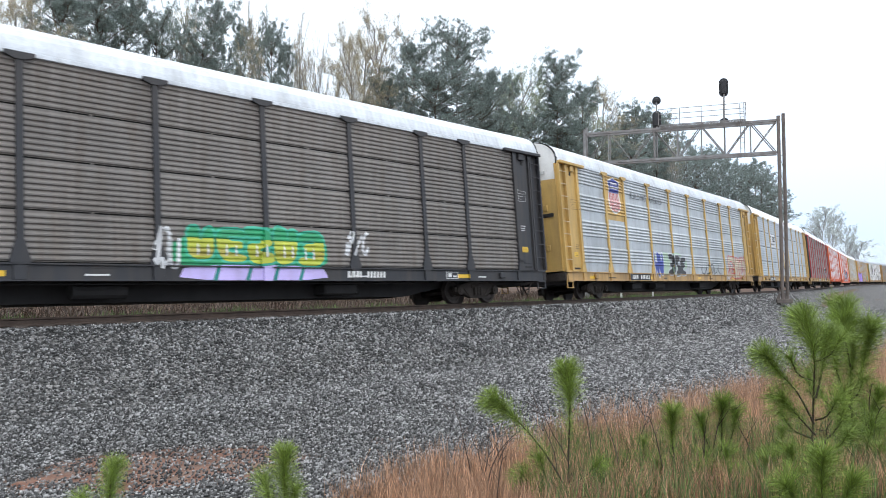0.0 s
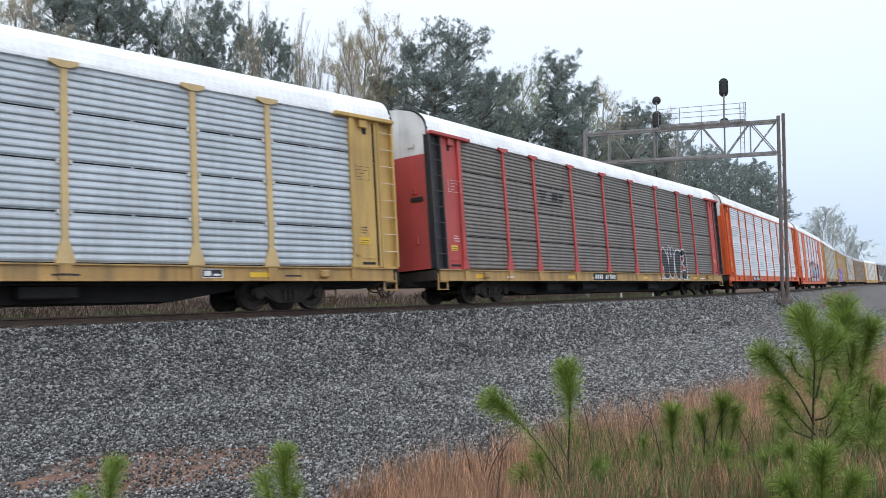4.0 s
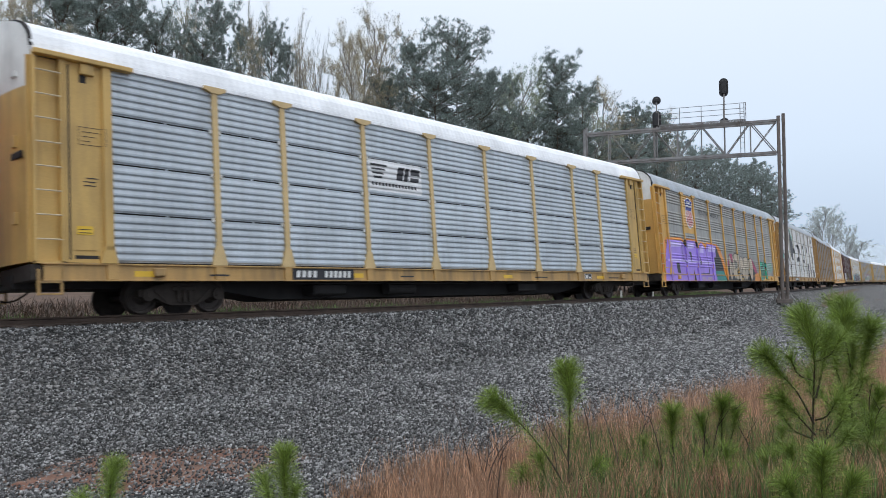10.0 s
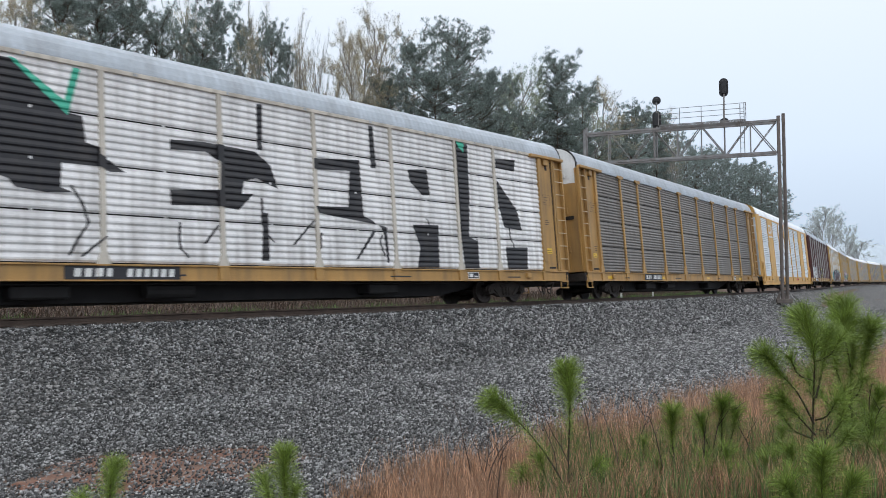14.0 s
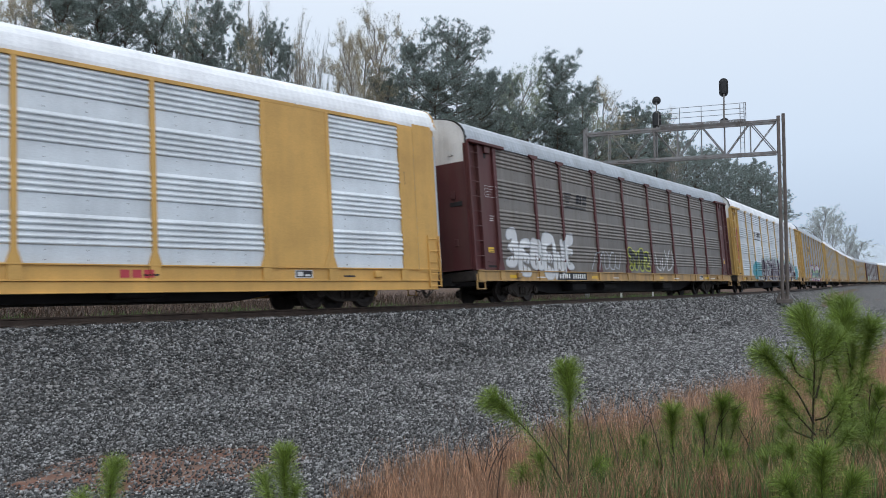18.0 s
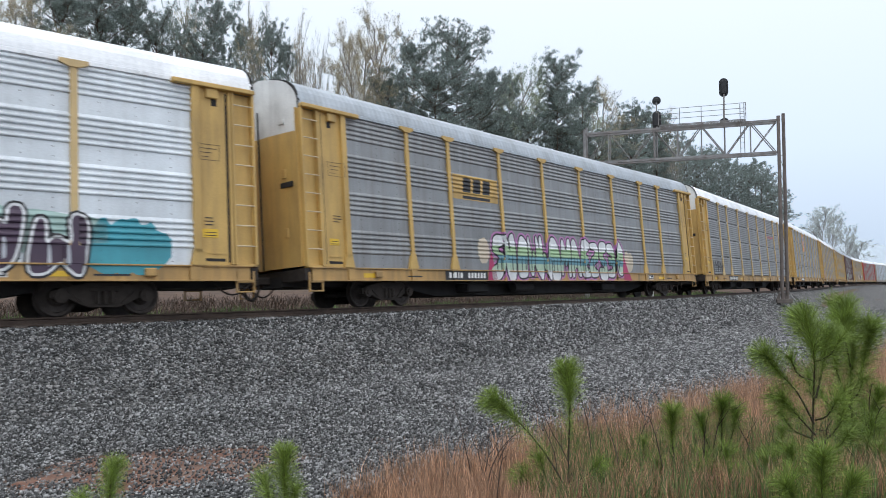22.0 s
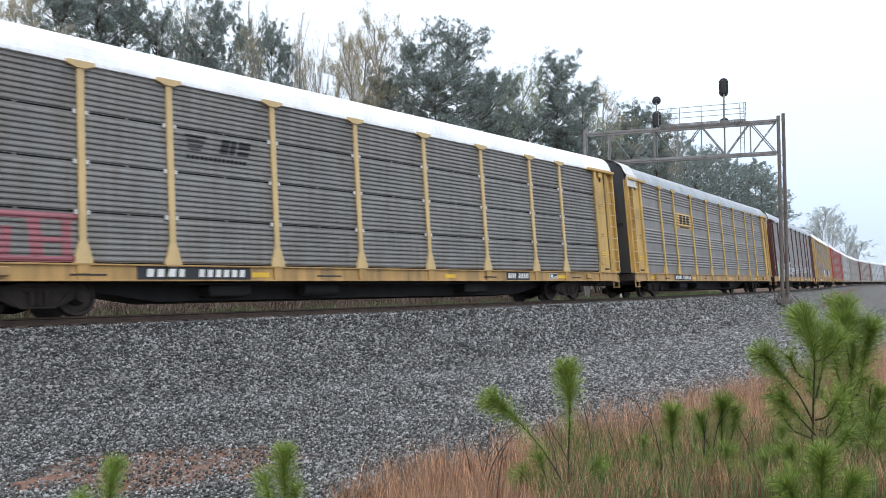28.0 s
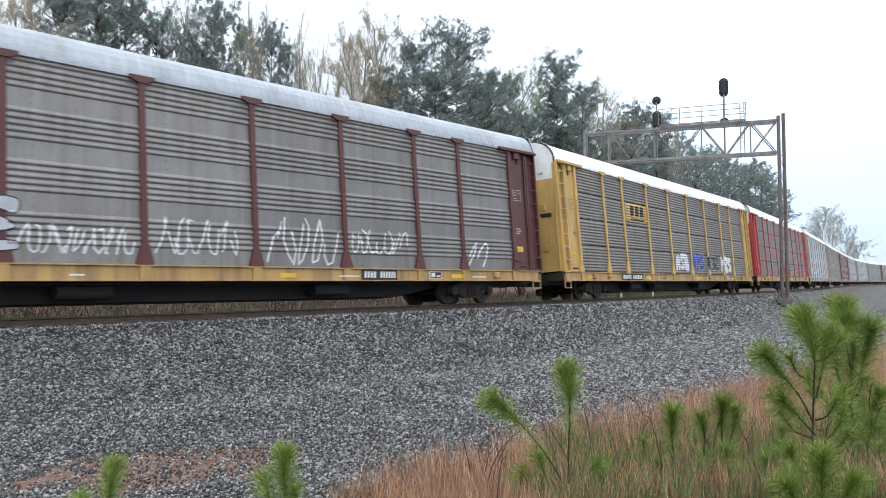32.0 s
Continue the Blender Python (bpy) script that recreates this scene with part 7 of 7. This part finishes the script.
    for cut, tint in (([(3.0, 2.48), (3.4, 2.48), (3.25, 1.87), (3.0, 1.65)], BLUES), ([(4.1, 2.46), (4.7, 2.47), (4.4, 1.63), (4.1, 1.68)], NAVY), ([(5.4, 2.52), (5.7, 2.52), (5.5, 1.83), (5.3, 1.88)], BLUES),
                      ([(2.0, 1.24), (2.7, 1.54), (2.85, 1.18), (2.3, 1.02), (2.0, 1.09)], NAVY), ([(5.6, 1.33), (6.15, 1.62), (6.4, 1.31), (5.9, 1.19)], NAVY), ([(3.3, 1.5), (4.6, 1.5), (4.4, 1.36), (3.5, 1.36)], NAVY), ([(2.9, 1.1), (5.0, 1.1), (5.0, 1.04), (2.9, 1.04)], NAVY),
                      ([(3.06, 2.3), (3.2, 2.3), (3.15, 2.05), (3.06, 2.0)], CYAN), ([(4.25, 2.2), (4.45, 2.2), (4.35, 1.95), (4.25, 1.95)], CYAN)):
        coat(4, [cut], tint, 3, "graffiti_detail")
    coat(4, bars(4.5, 6.85, 4.0, 4.25, 4, 0.12, 0.12), REDS, 1, "emblem")
    coat(4, [rect(4.42, 6.8, 3.88, 3.94)], M_INK, 1, "emblem_line")
    number_plate(4, -5.9, -3.75)
    stripe_logo(5, -4.2, -1.9, 3.4, 4.35, WHITES, M_INK)
    number_plate(5, -7.2, -5.0)
    # the purple car
    shield(6, -8.75, -7.4, 3.55, 5.3, GLD, (-9.24, -7.37, 3.3, 5.36))
    slogan(6, (("BUILDING", -6.4), ("AMERICA", -4.1)), 0, 4.5, 0.28, M_INK, "lettering")
    coat(6, [[(-13.2, 0.72), (-13.2, 2.2), (-12.4, 2.9), (-9.9, 3.0), (-9.3, 2.8), (-9.0, 3.0), (-7.4, 3.02), (-7.0, 2.75), (-6.4, 2.95), (-5.6, 2.85), (-5.2, 2.95), (-3.3, 2.9), (-2.4, 2.6), (-1.3, 1.2), (-1.4, 0.72)]], ORANGES, 0, "graffiti_background")
    coat(6, [[(-3.8, 0.7), (-4.2, 2.1), (-3.45, 2.82), (-2.6, 2.1), (-1.5, 0.7)], [(-8.4, 2.6), (-9.3, 2.95), (-9.7, 2.75), (-8.3, 1.7)], [(-7.5, 2.95), (-6.7, 2.4), (-7.2, 1.6)]], BLACKS, 1, "graffiti_shadow")
    coat(6, [[(-3.75, 0.7), (-3.85, 1.3), (-2.1, 1.3), (-1.6, 0.7)]], TEAL, 2, "graffiti_detail")
    coat(6, [[(-12.9, 0.7), (-12.6, 2.0), (-12.2, 2.8), (-9.85, 2.84), (-9.2, 2.4), (-9.0, 2.9), (-7.6, 2.92), (-7.15, 2.2), (-6.85, 2.7), (-6.3, 2.88), (-5.6, 2.5), (-5.25, 2.86), (-3.45, 2.8), (-3.6, 2.12), (-4.05, 2.1), (-3.75, 0.7), (-7.85, 0.7), (-8.1, 1.4), (-8.3, 0.7)]], PURPLE, 2, "graffiti", "purple spray-painted letters")
    coat(6, [[(-11.9, 2.45), (-10.0, 2.5), (-10.0, 2.75), (-11.9, 2.7)], [(-8.9, 2.45), (-7.8, 2.5), (-7.8, 2.8), (-8.9, 2.75)], [(-6.8, 2.3), (-6.0, 2.3), (-6.0, 2.75), (-6.6, 2.6)], [(-5.1, 2.4), (-3.65, 2.4), (-3.6, 2.7), (-5.1, 2.75)], [(-12.3, 1.7), (-4.3, 1.7), (-4.3, 1.82), (-12.3, 1.82)]], LILAC, 3, "graffiti_highlight")
    coat(6, [[(-8.75, 2.3), (-8.3, 2.26), (-8.45, 1.7)], [(-8.25, 0.72), (-8.1, 1.35), (-7.9, 0.72)], [(-11.1, 1.65), (-10.6, 1.65), (-10.4, 1.1), (-10.9, 1.15)], [(-6.9, 1.6), (-6.8, 2.1), (-6.6, 1.65)], [(-5.3, 1.2), (-5.2, 1.5), (-5.1, 1.2)]]
         + [[(-9.95, 2.6), (-9.9, 2.6), (-9.85, 1.9), (-9.4, 1.7), (-9.4, 1.65), (-9.9, 1.85)], [(-7.25, 2.3), (-7.2, 2.3), (-7.15, 1.5), (-7.2, 1.5)], [(-5.62, 2.6), (-5.57, 2.6), (-5.2, 1.2), (-5.25, 1.2)], [(-7.0, 1.12), (-5.2, 1.12), (-5.2, 1.16), (-7.0, 1.16)]], BLACKS, 4, "graffiti_detail")
    number_plate(6, -6.95, -4.6, 0.72, 0.98, False, YELS)
    coat(6, [[(-1.3, 0.7), (-1.0, 1.6), (-0.4, 2.3), (0.2, 2.35), (0.2, 1.2), (5.4, 1.2), (5.2, 2.3), (6.0, 1.9), (6.6, 0.7)]], BLACKS, 0, "graffiti_background")
    coat(6, [[(-1.2, 1.7), (-0.4, 2.45), (0.2, 2.4), (0.0, 1.6)], [(5.1, 2.35), (6.6, 1.35), (6.5, 1.1), (5.3, 1.7)]], PINK, 1, "graffiti_detail")
    letters(6, -0.6, 5.3, 0.78, 2.4, 5, CREAM, BLACKS, 16, 2, 0.05, BLACKS, 0.06)
    coat(6, [[(5.6, 0.72), (6.0, 1.2), (6.9, 1.3), (7.4, 0.72)]], ORANGES, 1, "graffiti_detail")
    letters(6, 7.65, 9.6, 0.72, 2.2, 3, MINT, BLACKS, 17, 1, 0.05, BLACKS)
    cloud(6, 9.7, 11.6, 1.3, 2.1, spray("faint_mint", (0.25, 0.4, 0.34)), 18)
    # the white car: cracked black letter shapes
    coat(7, [[(-6.55, 5.29), (-6.18, 5.29), (-5.08, 4.33), (-4.78, 4.30), (-4.71, 3.72), (-4.42, 3.65), (-4.42, 3.50), (-3.84, 3.15), (-4.20, 3.13), (-4.46, 3.23), (-5.22, 3.23), (-5.25, 2.70), (-5.00, 2.60), (-5.52, 2.56), (-6.11, 2.62), (-6.25, 2.78), (-6.55, 2.88), (-6.70, 3.10), (-6.77, 3.88)]], BLACKS, 1, "graffiti_letter", "black letter shape on white paint")
    coat(7, [[(-2.77, 4.06), (-1.91, 4.12), (-1.23, 4.09), (-0.44, 4.05), (0.00, 3.75), (0.23, 3.14), (-0.44, 3.36), (-0.79, 3.26), (-0.88, 2.91), (-0.53, 2.94), (-0.97, 2.50), (-1.63, 2.56), (-2.77, 2.49), (-2.80, 2.86), (-1.51, 2.96), (-1.46, 3.66), (-1.84, 3.88), (-2.77, 3.82)]], BLACKS, 1, "graffiti_letter", "black letter shape on white paint")
    coat(7, [[(-0.35, 5.34), (-0.18, 5.35), (-0.23, 4.12), (-0.37, 4.13)]], BLACKS, 1, "graffiti_letter", "black letter shape on white paint")
    coat(7, [[(-0.26, 2.48), (-0.12, 2.46), (-0.12, 1.23), (-0.35, 1.23)]], BLACKS, 1, "graffiti_letter", "black letter shape on white paint")
    coat(7, [[(1.40, 4.10), (3.09, 4.25), (3.16, 2.59), (3.41, 2.53), (3.63, 2.38), (1.50, 2.59), (1.40, 2.76), (2.61, 2.83), (2.71, 3.89), (1.40, 3.80)]], BLACKS, 1, "graffiti_letter", "black letter shape on white paint")
    coat(7, [[(3.52, 5.35), (3.69, 5.35), (3.75, 4.08), (3.54, 4.06)]], BLACKS, 1, "graffiti_letter", "black letter shape on white paint")
    coat(7, [[(5.07, 4.18), (5.92, 4.28), (6.00, 3.45), (5.66, 3.42), (5.14, 3.80)]], BLACKS, 1, "graffiti_letter", "black letter shape on white paint")
    coat(7, [[(5.14, 2.45), (6.31, 2.50), (6.25, 1.13), (5.27, 1.12), (5.43, 1.77)]], BLACKS, 1, "graffiti_letter", "black letter shape on white paint")
    coat(7, [[(7.34, 5.38), (7.98, 5.37), (7.93, 3.53), (7.78, 2.21), (8.22, 2.04), (8.22, 1.13), (7.49, 1.13), (7.34, 2.55)]], BLACKS, 1, "graffiti_letter", "black letter shape on white paint")
    coat(7, [[(9.45, 5.04), (10.60, 5.13), (10.51, 4.70), (9.45, 4.72)]], BLACKS, 1, "graffiti_letter", "black letter shape on white paint")
    coat(7, [[(9.45, 4.28), (10.51, 3.26), (10.73, 2.54), (9.71, 2.60), (9.45, 3.48)]], BLACKS, 1, "graffiti_letter", "black letter shape on white paint")
    coat(7, [[(9.71, 1.89), (10.99, 1.93), (10.92, 1.13), (9.77, 1.13)]], BLACKS, 1, "graffiti_letter", "black letter shape on white paint")
    coat(7, [[(3.73, 2.38), (4.05, 2.32), (4.09, 1.25), (4.01, 1.25), (3.92, 2.15)]], BLACKS, 1, "graffiti_letter", "black letter shape on white paint")
    coat(7, [[(-4.34, 1.68), (-4.29, 1.68), (-4.78, 1.23), (-4.87, 1.23)]], BLACKS, 1, "graffiti_letter", "black letter shape on white paint")
    coat(7, [[(-1.60, 2.07), (-1.53, 2.08), (-1.89, 1.61), (-1.97, 1.61)]], BLACKS, 1, "graffiti_letter", "black letter shape on white paint")
    coat(7, [[(1.32, 2.35), (1.39, 2.36), (0.70, 1.67), (0.61, 1.67)]], BLACKS, 1, "graffiti_letter", "black letter shape on white paint")
    coat(7, [[(3.52, 2.21), (3.63, 2.18), (2.88, 1.33), (2.78, 1.32)]], BLACKS, 1, "graffiti_letter", "black letter shape on white paint")
    coat(7, [[(-11.87, 3.57), (-11.02, 3.14), (-10.79, 2.88), (-10.84, 2.60), (-11.10, 2.65), (-11.64, 3.10)]], BLACKS, 1, "graffiti_letter", "black letter shape on white paint")
    coat(7, [[(-11.79, 2.53), (-10.25, 2.63), (-10.33, 2.51), (-11.79, 2.42)]], BLACKS, 1, "graffiti_letter", "black letter shape on white paint")
    coat(7, [[(-8.56, 5.37), (-8.22, 5.36), (-8.19, 4.24), (-8.38, 3.99), (-8.09, 3.20), (-7.83, 2.61), (-7.77, 1.70), (-7.88, 1.70), (-8.03, 2.52), (-8.62, 2.79), (-9.12, 3.49), (-9.08, 3.93), (-9.86, 4.11), (-9.82, 4.21), (-8.92, 4.16), (-8.53, 4.28)]], BLACKS, 1, "graffiti_letter", "black letter shape on white paint")
    coat(7, [[(-7.69, 1.78), (-7.58, 1.78), (-7.58, 1.20), (-7.69, 1.20)]], BLACKS, 1, "graffiti_letter", "black letter shape on white paint")
    coat(7, [[(-6.25, 5.33), (-6.11, 5.30), (-5.15, 4.58), (-4.96, 5.36), (-4.81, 5.35), (-5.08, 4.27), (-5.52, 4.64)]], MINT, 2, "graffiti_detail")
    coat(7, [[(7.34, 5.40), (7.81, 5.40), (7.75, 5.04)]], MINT, 2, "graffiti_detail")
    coat(7, [[(-12.28, 5.39), (-12.02, 5.39), (-11.98, 3.54), (-11.02, 2.77), (-11.56, 2.66), (-12.56, 3.54)]], MINT, 2, "graffiti_detail")
    coat(7, [[(-13.10, 2.68), (-12.10, 2.88), (-11.56, 2.66), (-13.10, 2.51)]], MINT, 2, "graffiti_detail")
    coat(7, [[(-8.48, 5.40), (-8.29, 5.40), (-8.40, 5.18)]], MINT, 2, "graffiti_detail")
    rnd = random.Random(77)
    cracks = []
    for i in range(11):
        u = -11 + 2.1 * i + rnd.uniform(-0.4, 0.4)
        z = rnd.uniform(2.0, 2.9)
        pts = [(u, z)]
        for j in range(4):
            pts.append((pts[-1][0] + rnd.uniform(-0.25, 0.25), pts[-1][1] - rnd.uniform(0.2, 0.45)))
        cracks += [[(p[0] - 0.03, p[1]), (q[0] - 0.03, q[1]), (q[0] + 0.03, q[1]), (p[0] + 0.03, p[1])] for p, q in zip(pts, pts[1:]) if q[1] > 1.15]
    coat(7, cracks, BLACKS, 1, "paint_run")
    slogan(7, [("OPT", -12.84)], 0, 4.8, 0.2, M_INK, "spray_tag")
    slogan(7, [("Y", -12.72)], 0, 4.35, 0.26, M_INK, "spray_tag")
    slogan(7, [("A", -12.58)], 0, 3.95, 0.26, M_INK, "spray_tag")
    for i, digit in enumerate("2005"):
        slogan(7, [(digit, -12.8 + 0.1 * i)], 0, 3.55 - 0.3 * i, 0.2, M_INK, "spray_tag")
    number_plate(7, -5.2, -2.6)
    number_plate(8, -7.4, -5.0)
    # golden car: white outline emblem on the solid panel
    coat(9, [rect(-9.1, -8.2, 4.35, 4.5), rect(-9.1, -8.95, 4.5, 4.88), rect(-9.1, -8.2, 4.88, 5.02), rect(-8.35, -8.2, 4.5, 4.88), rect(-8.05, -7.9, 4.37, 5.04), rect(-7.62, -7.46, 4.4, 5.08)], M_WHITE, 1, "emblem")
    coat(9, bars(-9.1, -7.42, 4.05, 4.18, 9, 0.25), M_WHITE, 1, "emblem_bars")
    number_plate(9, -6.25, -3.75)
    coat(9, bars(3.55, 4.35, 0.78, 0.96, 3, 0.2), REDS, 1, "mark_bars")
    # maroon car
    letters(10, -11.6, -6.6, 0.8, 2.6, 6, WHITES, SILVER, 21, 1, 0.04, P_BROWN, 0.3)
    stripe_logo(10, -7.1, -5.0, 3.5, 4.4, None, M_INK)
    letters(10, -1.4, 1.1, 1.15, 2.2, 4, BLACKS, LIME, 22, 1, 0.06, LIME)
    scrawl(10, 1.8, 4.1, 1.2, 2.3, 3, WHITES, 23, 0.03)
    scrawl(10, -5.0, -2.2, 1.2, 2.0, 5, SILVER, 24, 0.025)
    number_plate(10, -8.1, -5.6)
    # silver car with the cyan and black piece
    cloud(11, -8.4, -5.2, 0.8, 2.15, CYAN, 25, 0, 22)
    cloud(11, -6.0, 10.0, 1.0, 2.55, spray("pale_cyan", (0.36, 0.5, 0.46)), 26, 0, 44)
    cloud(11, 9.4, 11.4, 0.8, 2.1, CYAN, 27, 0, 18)
    dusk = spray("dusky_violet", (0.07, 0.045, 0.075))
    letters(11, -5.3, 1.5, 0.72, 2.4, 6, dusk, BLACKS, 28, 1, 0.11, SILVER, 0.16, "", (), (WHITES, 0.06))
    letters(11, 1.6, 3.0, 1.5, 2.3, 3, BLACKS, WHITES, 29, 1, 0.04)
    letters(11, 3.0, 9.6, 0.72, 2.25, 6, dusk, BLACKS, 30, 1, 0.11, SILVER, 0.16, "", (), (WHITES, 0.06))
    scrawl(11, -12.7, -12.3, 1.6, 4.2, 2, REDS, 31, 0.04)
    stripe_logo(11, -7.2, -4.75, 3.5, 4.3, None, M_INK)
    number_plate(11, -7.2, -4.8)
    # grey car with the pink-edged piece
    block_logo(12, -7.1, -4.55, 3.45, 4.28, YEL, M_INK)
    sea, leaf = spray("sea_blue", (0.13, 0.3, 0.36)), spray("leaf_green", (0.36, 0.52, 0.3))
    letters(12, -5.2, 5.0, 0.74, 2.45, 13, WHITES, ROSE, 33, 0, 0.13, BLACKS, 0.08, "", ((1.62, 1.95, leaf), (1.34, 1.62, sea), (1.1, 1.34, PALEG)), (BLACKS, 0.06))
    coat(12, [[(-5.5, 0.72), (-5.2, 1.8), (-4.9, 0.72)], [(4.9, 0.72), (5.0, 1.9), (5.7, 0.72)]], PINK, 2, "graffiti_detail")
    cloud(12, -5.95, -5.3, 1.3, 2.25, CREAM, 35, 0, 6)
    cloud(12, 5.1, 6.0, 1.1, 2.1, CREAM, 36, 0, 6)
    number_plate(12, -7.8, -5.5)
    slogan(13, [("J", -11.65), ("M", -11.28), ("F", -10.68), ("N", -10.24)], 0, 1.25, 0.66, BLACKS, "spray_tag")
    coat(13, [rect(5.05, 7.0, 3.98, 4.06), rect(5.05, 7.0, 4.12, 4.16)], REDS, 1, "emblem_line")
    number_plate(13, -8.1, -5.8)
    shield(14, -4.0, -2.9, 4.0, 5.1, ORANGES, (-4.25, -2.7, 3.6, 5.36))
    number_plate(14, -7.9, -5.6)
    scrawl(15, -12.7, -12.3, 2.6, 4.5, 2, REDS, 38, 0.07)
    scrawl(15, -12.7, -12.3, 1.6, 2.3, 2, REDS, 39, 0.025)
    faded = spray("faded_rose", (0.3, 0.1, 0.12))
    for block in (rect(-11.5, -9.45, 1.98, 2.13, 0.05), rect(-11.45, -9.5, 1.1, 1.22), rect(-11.5, -11.32, 1.2, 2.0), rect(-10.95, -10.75, 1.2, 1.8, 0.06), rect(-10.35, -10.1, 1.2, 2.0, -0.08), rect(-9.75, -9.55, 1.2, 2.0), rect(-10.15, -9.7, 1.5, 1.62)):
        coat(15, [block], faded, 1, "graffiti")
    stripe_logo(15, -6.95, -5.0, 3.5, 4.35, None, M_INK)
    number_plate(15, -8.15, -5.2)
    number_plate(15, 5.4, 6.8, 0.76, 1.02)
    block_logo(16, -7.0, -4.4, 3.5, 4.32, YEL, M_INK)
    number_plate(16, -8.15, -5.4)
    # second maroon car
    letters(17, -11.6, -8.5, 0.75, 2.3, 4, PALEG, BLACKS, 41, 1, 0.03, None, 0.1)
    letters(17, -7.2, -4.1, 1.15, 2.45, 4, SILVER, BLACKS, 42, 1, 0.03)
    scrawl(17, -8.5, -7.8, 1.3, 2.1, 2, WHITES, 43, 0.03)
    scrawl(17, -4.1, -1.7, 1.3, 1.9, 11, WHITES, 44, 0.022)
    scrawl(17, -1.2, 0.95, 1.35, 2.2, 8, WHITES, 45, 0.022)
    scrawl(17, 1.8, 4.1, 1.15, 2.4, 5, WHITES, 46, 0.025)
    scrawl(17, 4.6, 6.8, 1.5, 2.2, 7, WHITES, 47, 0.022)
    scrawl(17, 9.5, 10.6, 1.2, 2.0, 2, WHITES, 48, 0.035)
    stripe_logo(17, -7.0, -4.75, 3.55, 4.3, None, M_INK)
    number_plate(17, -8.1, -5.4)
    number_plate(17, 4.9, 6.3)
    block_logo(18, -7.0, -4.4, 3.5, 4.32, YEL, M_INK)
    for i, m in enumerate((WHITES, BLUES, BLACKS, WHITES)):
        letters(18, -1.0 + 2.6 * i, 1.0 + 2.6 * i, 1.2, 2.2, 3, m, SILVER, 49 + i, 1, 0.03)
    number_plate(18, -8.1, -5.6)


dress_cars()

# ---------------------------------------------------------------- movement
SPEED, SLOWING, START, PITCH, BOGIE = 16.1083, -0.008079, 2.8175, 28.6, 10.06


# shifts along the line, fitted second by second to the camera's view
FIT_T = [0, 1, 2, 3, 6, 7, 8, 9, 10, 11, 12, 13, 14, 17, 18, 19, 22, 23, 24, 25, 28, 32]
FIT_SHIFT = [-0.25, -0.1, -0.22, -0.1, 0.1, -0.08, 0.12, -0.12, 0.13, -0.15, 0.1, 0.0, -0.15, 0.03, -0.25, 0.0, 0.0, -0.12, 0.3, 0.0, 0.05, 0.0]


def train_place(t):
    return START - SPEED * t - SLOWING * (t - 16) ** 2 + float(np.interp(t, FIT_T, FIT_SHIFT))


def car_pose(k, t):
    """A car stands with its two bogies on the line and leans with the cant."""
    c = train_place(t) + PITCH * (k + 0.5) + 0.28 + CAR_SHIFT.get(k, 0.0)
    ax, ay, _ = on_line(c - BOGIE)
    bx, by, _ = on_line(c + BOGIE)
    turn = math.atan2(by - ay, bx - ax)
    return (Matrix.Translation(((ax + bx) / 2, (ay + by) / 2, 0)) @ Matrix.Rotation(turn, 4, "Z")
            @ Matrix.Translation((0, -0.75, 0)) @ Matrix.Rotation(-CANT, 4, "X") @ Matrix.Translation((0, 0.75, 0)))


# per-car shifts along the line, also fitted to the camera's view
CAR_SHIFT = {-1: -0.1, 0: -0.25, 7: 0.2, 12: -0.2, 13: -0.1}


def motions():
    for k, car in CARS.items():
        rows = []
        t = 0.0
        while t < 32.01:
            rows.append((t, car_pose(k, t)))
            c = train_place(t) + PITCH * (k + 0.5)
            t = round(t + (0.25 if -60 < c < 80 else 0.5), 3)
        walk(car, rows)
        # wheels turn while the car passes near
        radius = 0.42
        for axle in WHEELSETS[k]:
            base = axle.matrix_basis.copy()
            rows = []
            for f in range(0, 961):
                t = f / 30
                c = train_place(t) + PITCH * (k + 0.5)
                if -34 < c < 38 and 0 < f < 960:
                    rows.append((t, base @ Matrix.Rotation((c / radius), 4, "Y")))
            if not rows:
                continue
            if rows[0][0] > 0:
                rows.insert(0, (0.0, rows[0][1]))
            last = rows[-1][1]
            if rows[-1][0] < 31.99:
                rows.append((32.0, last))
            walk(axle, rows)


motions()
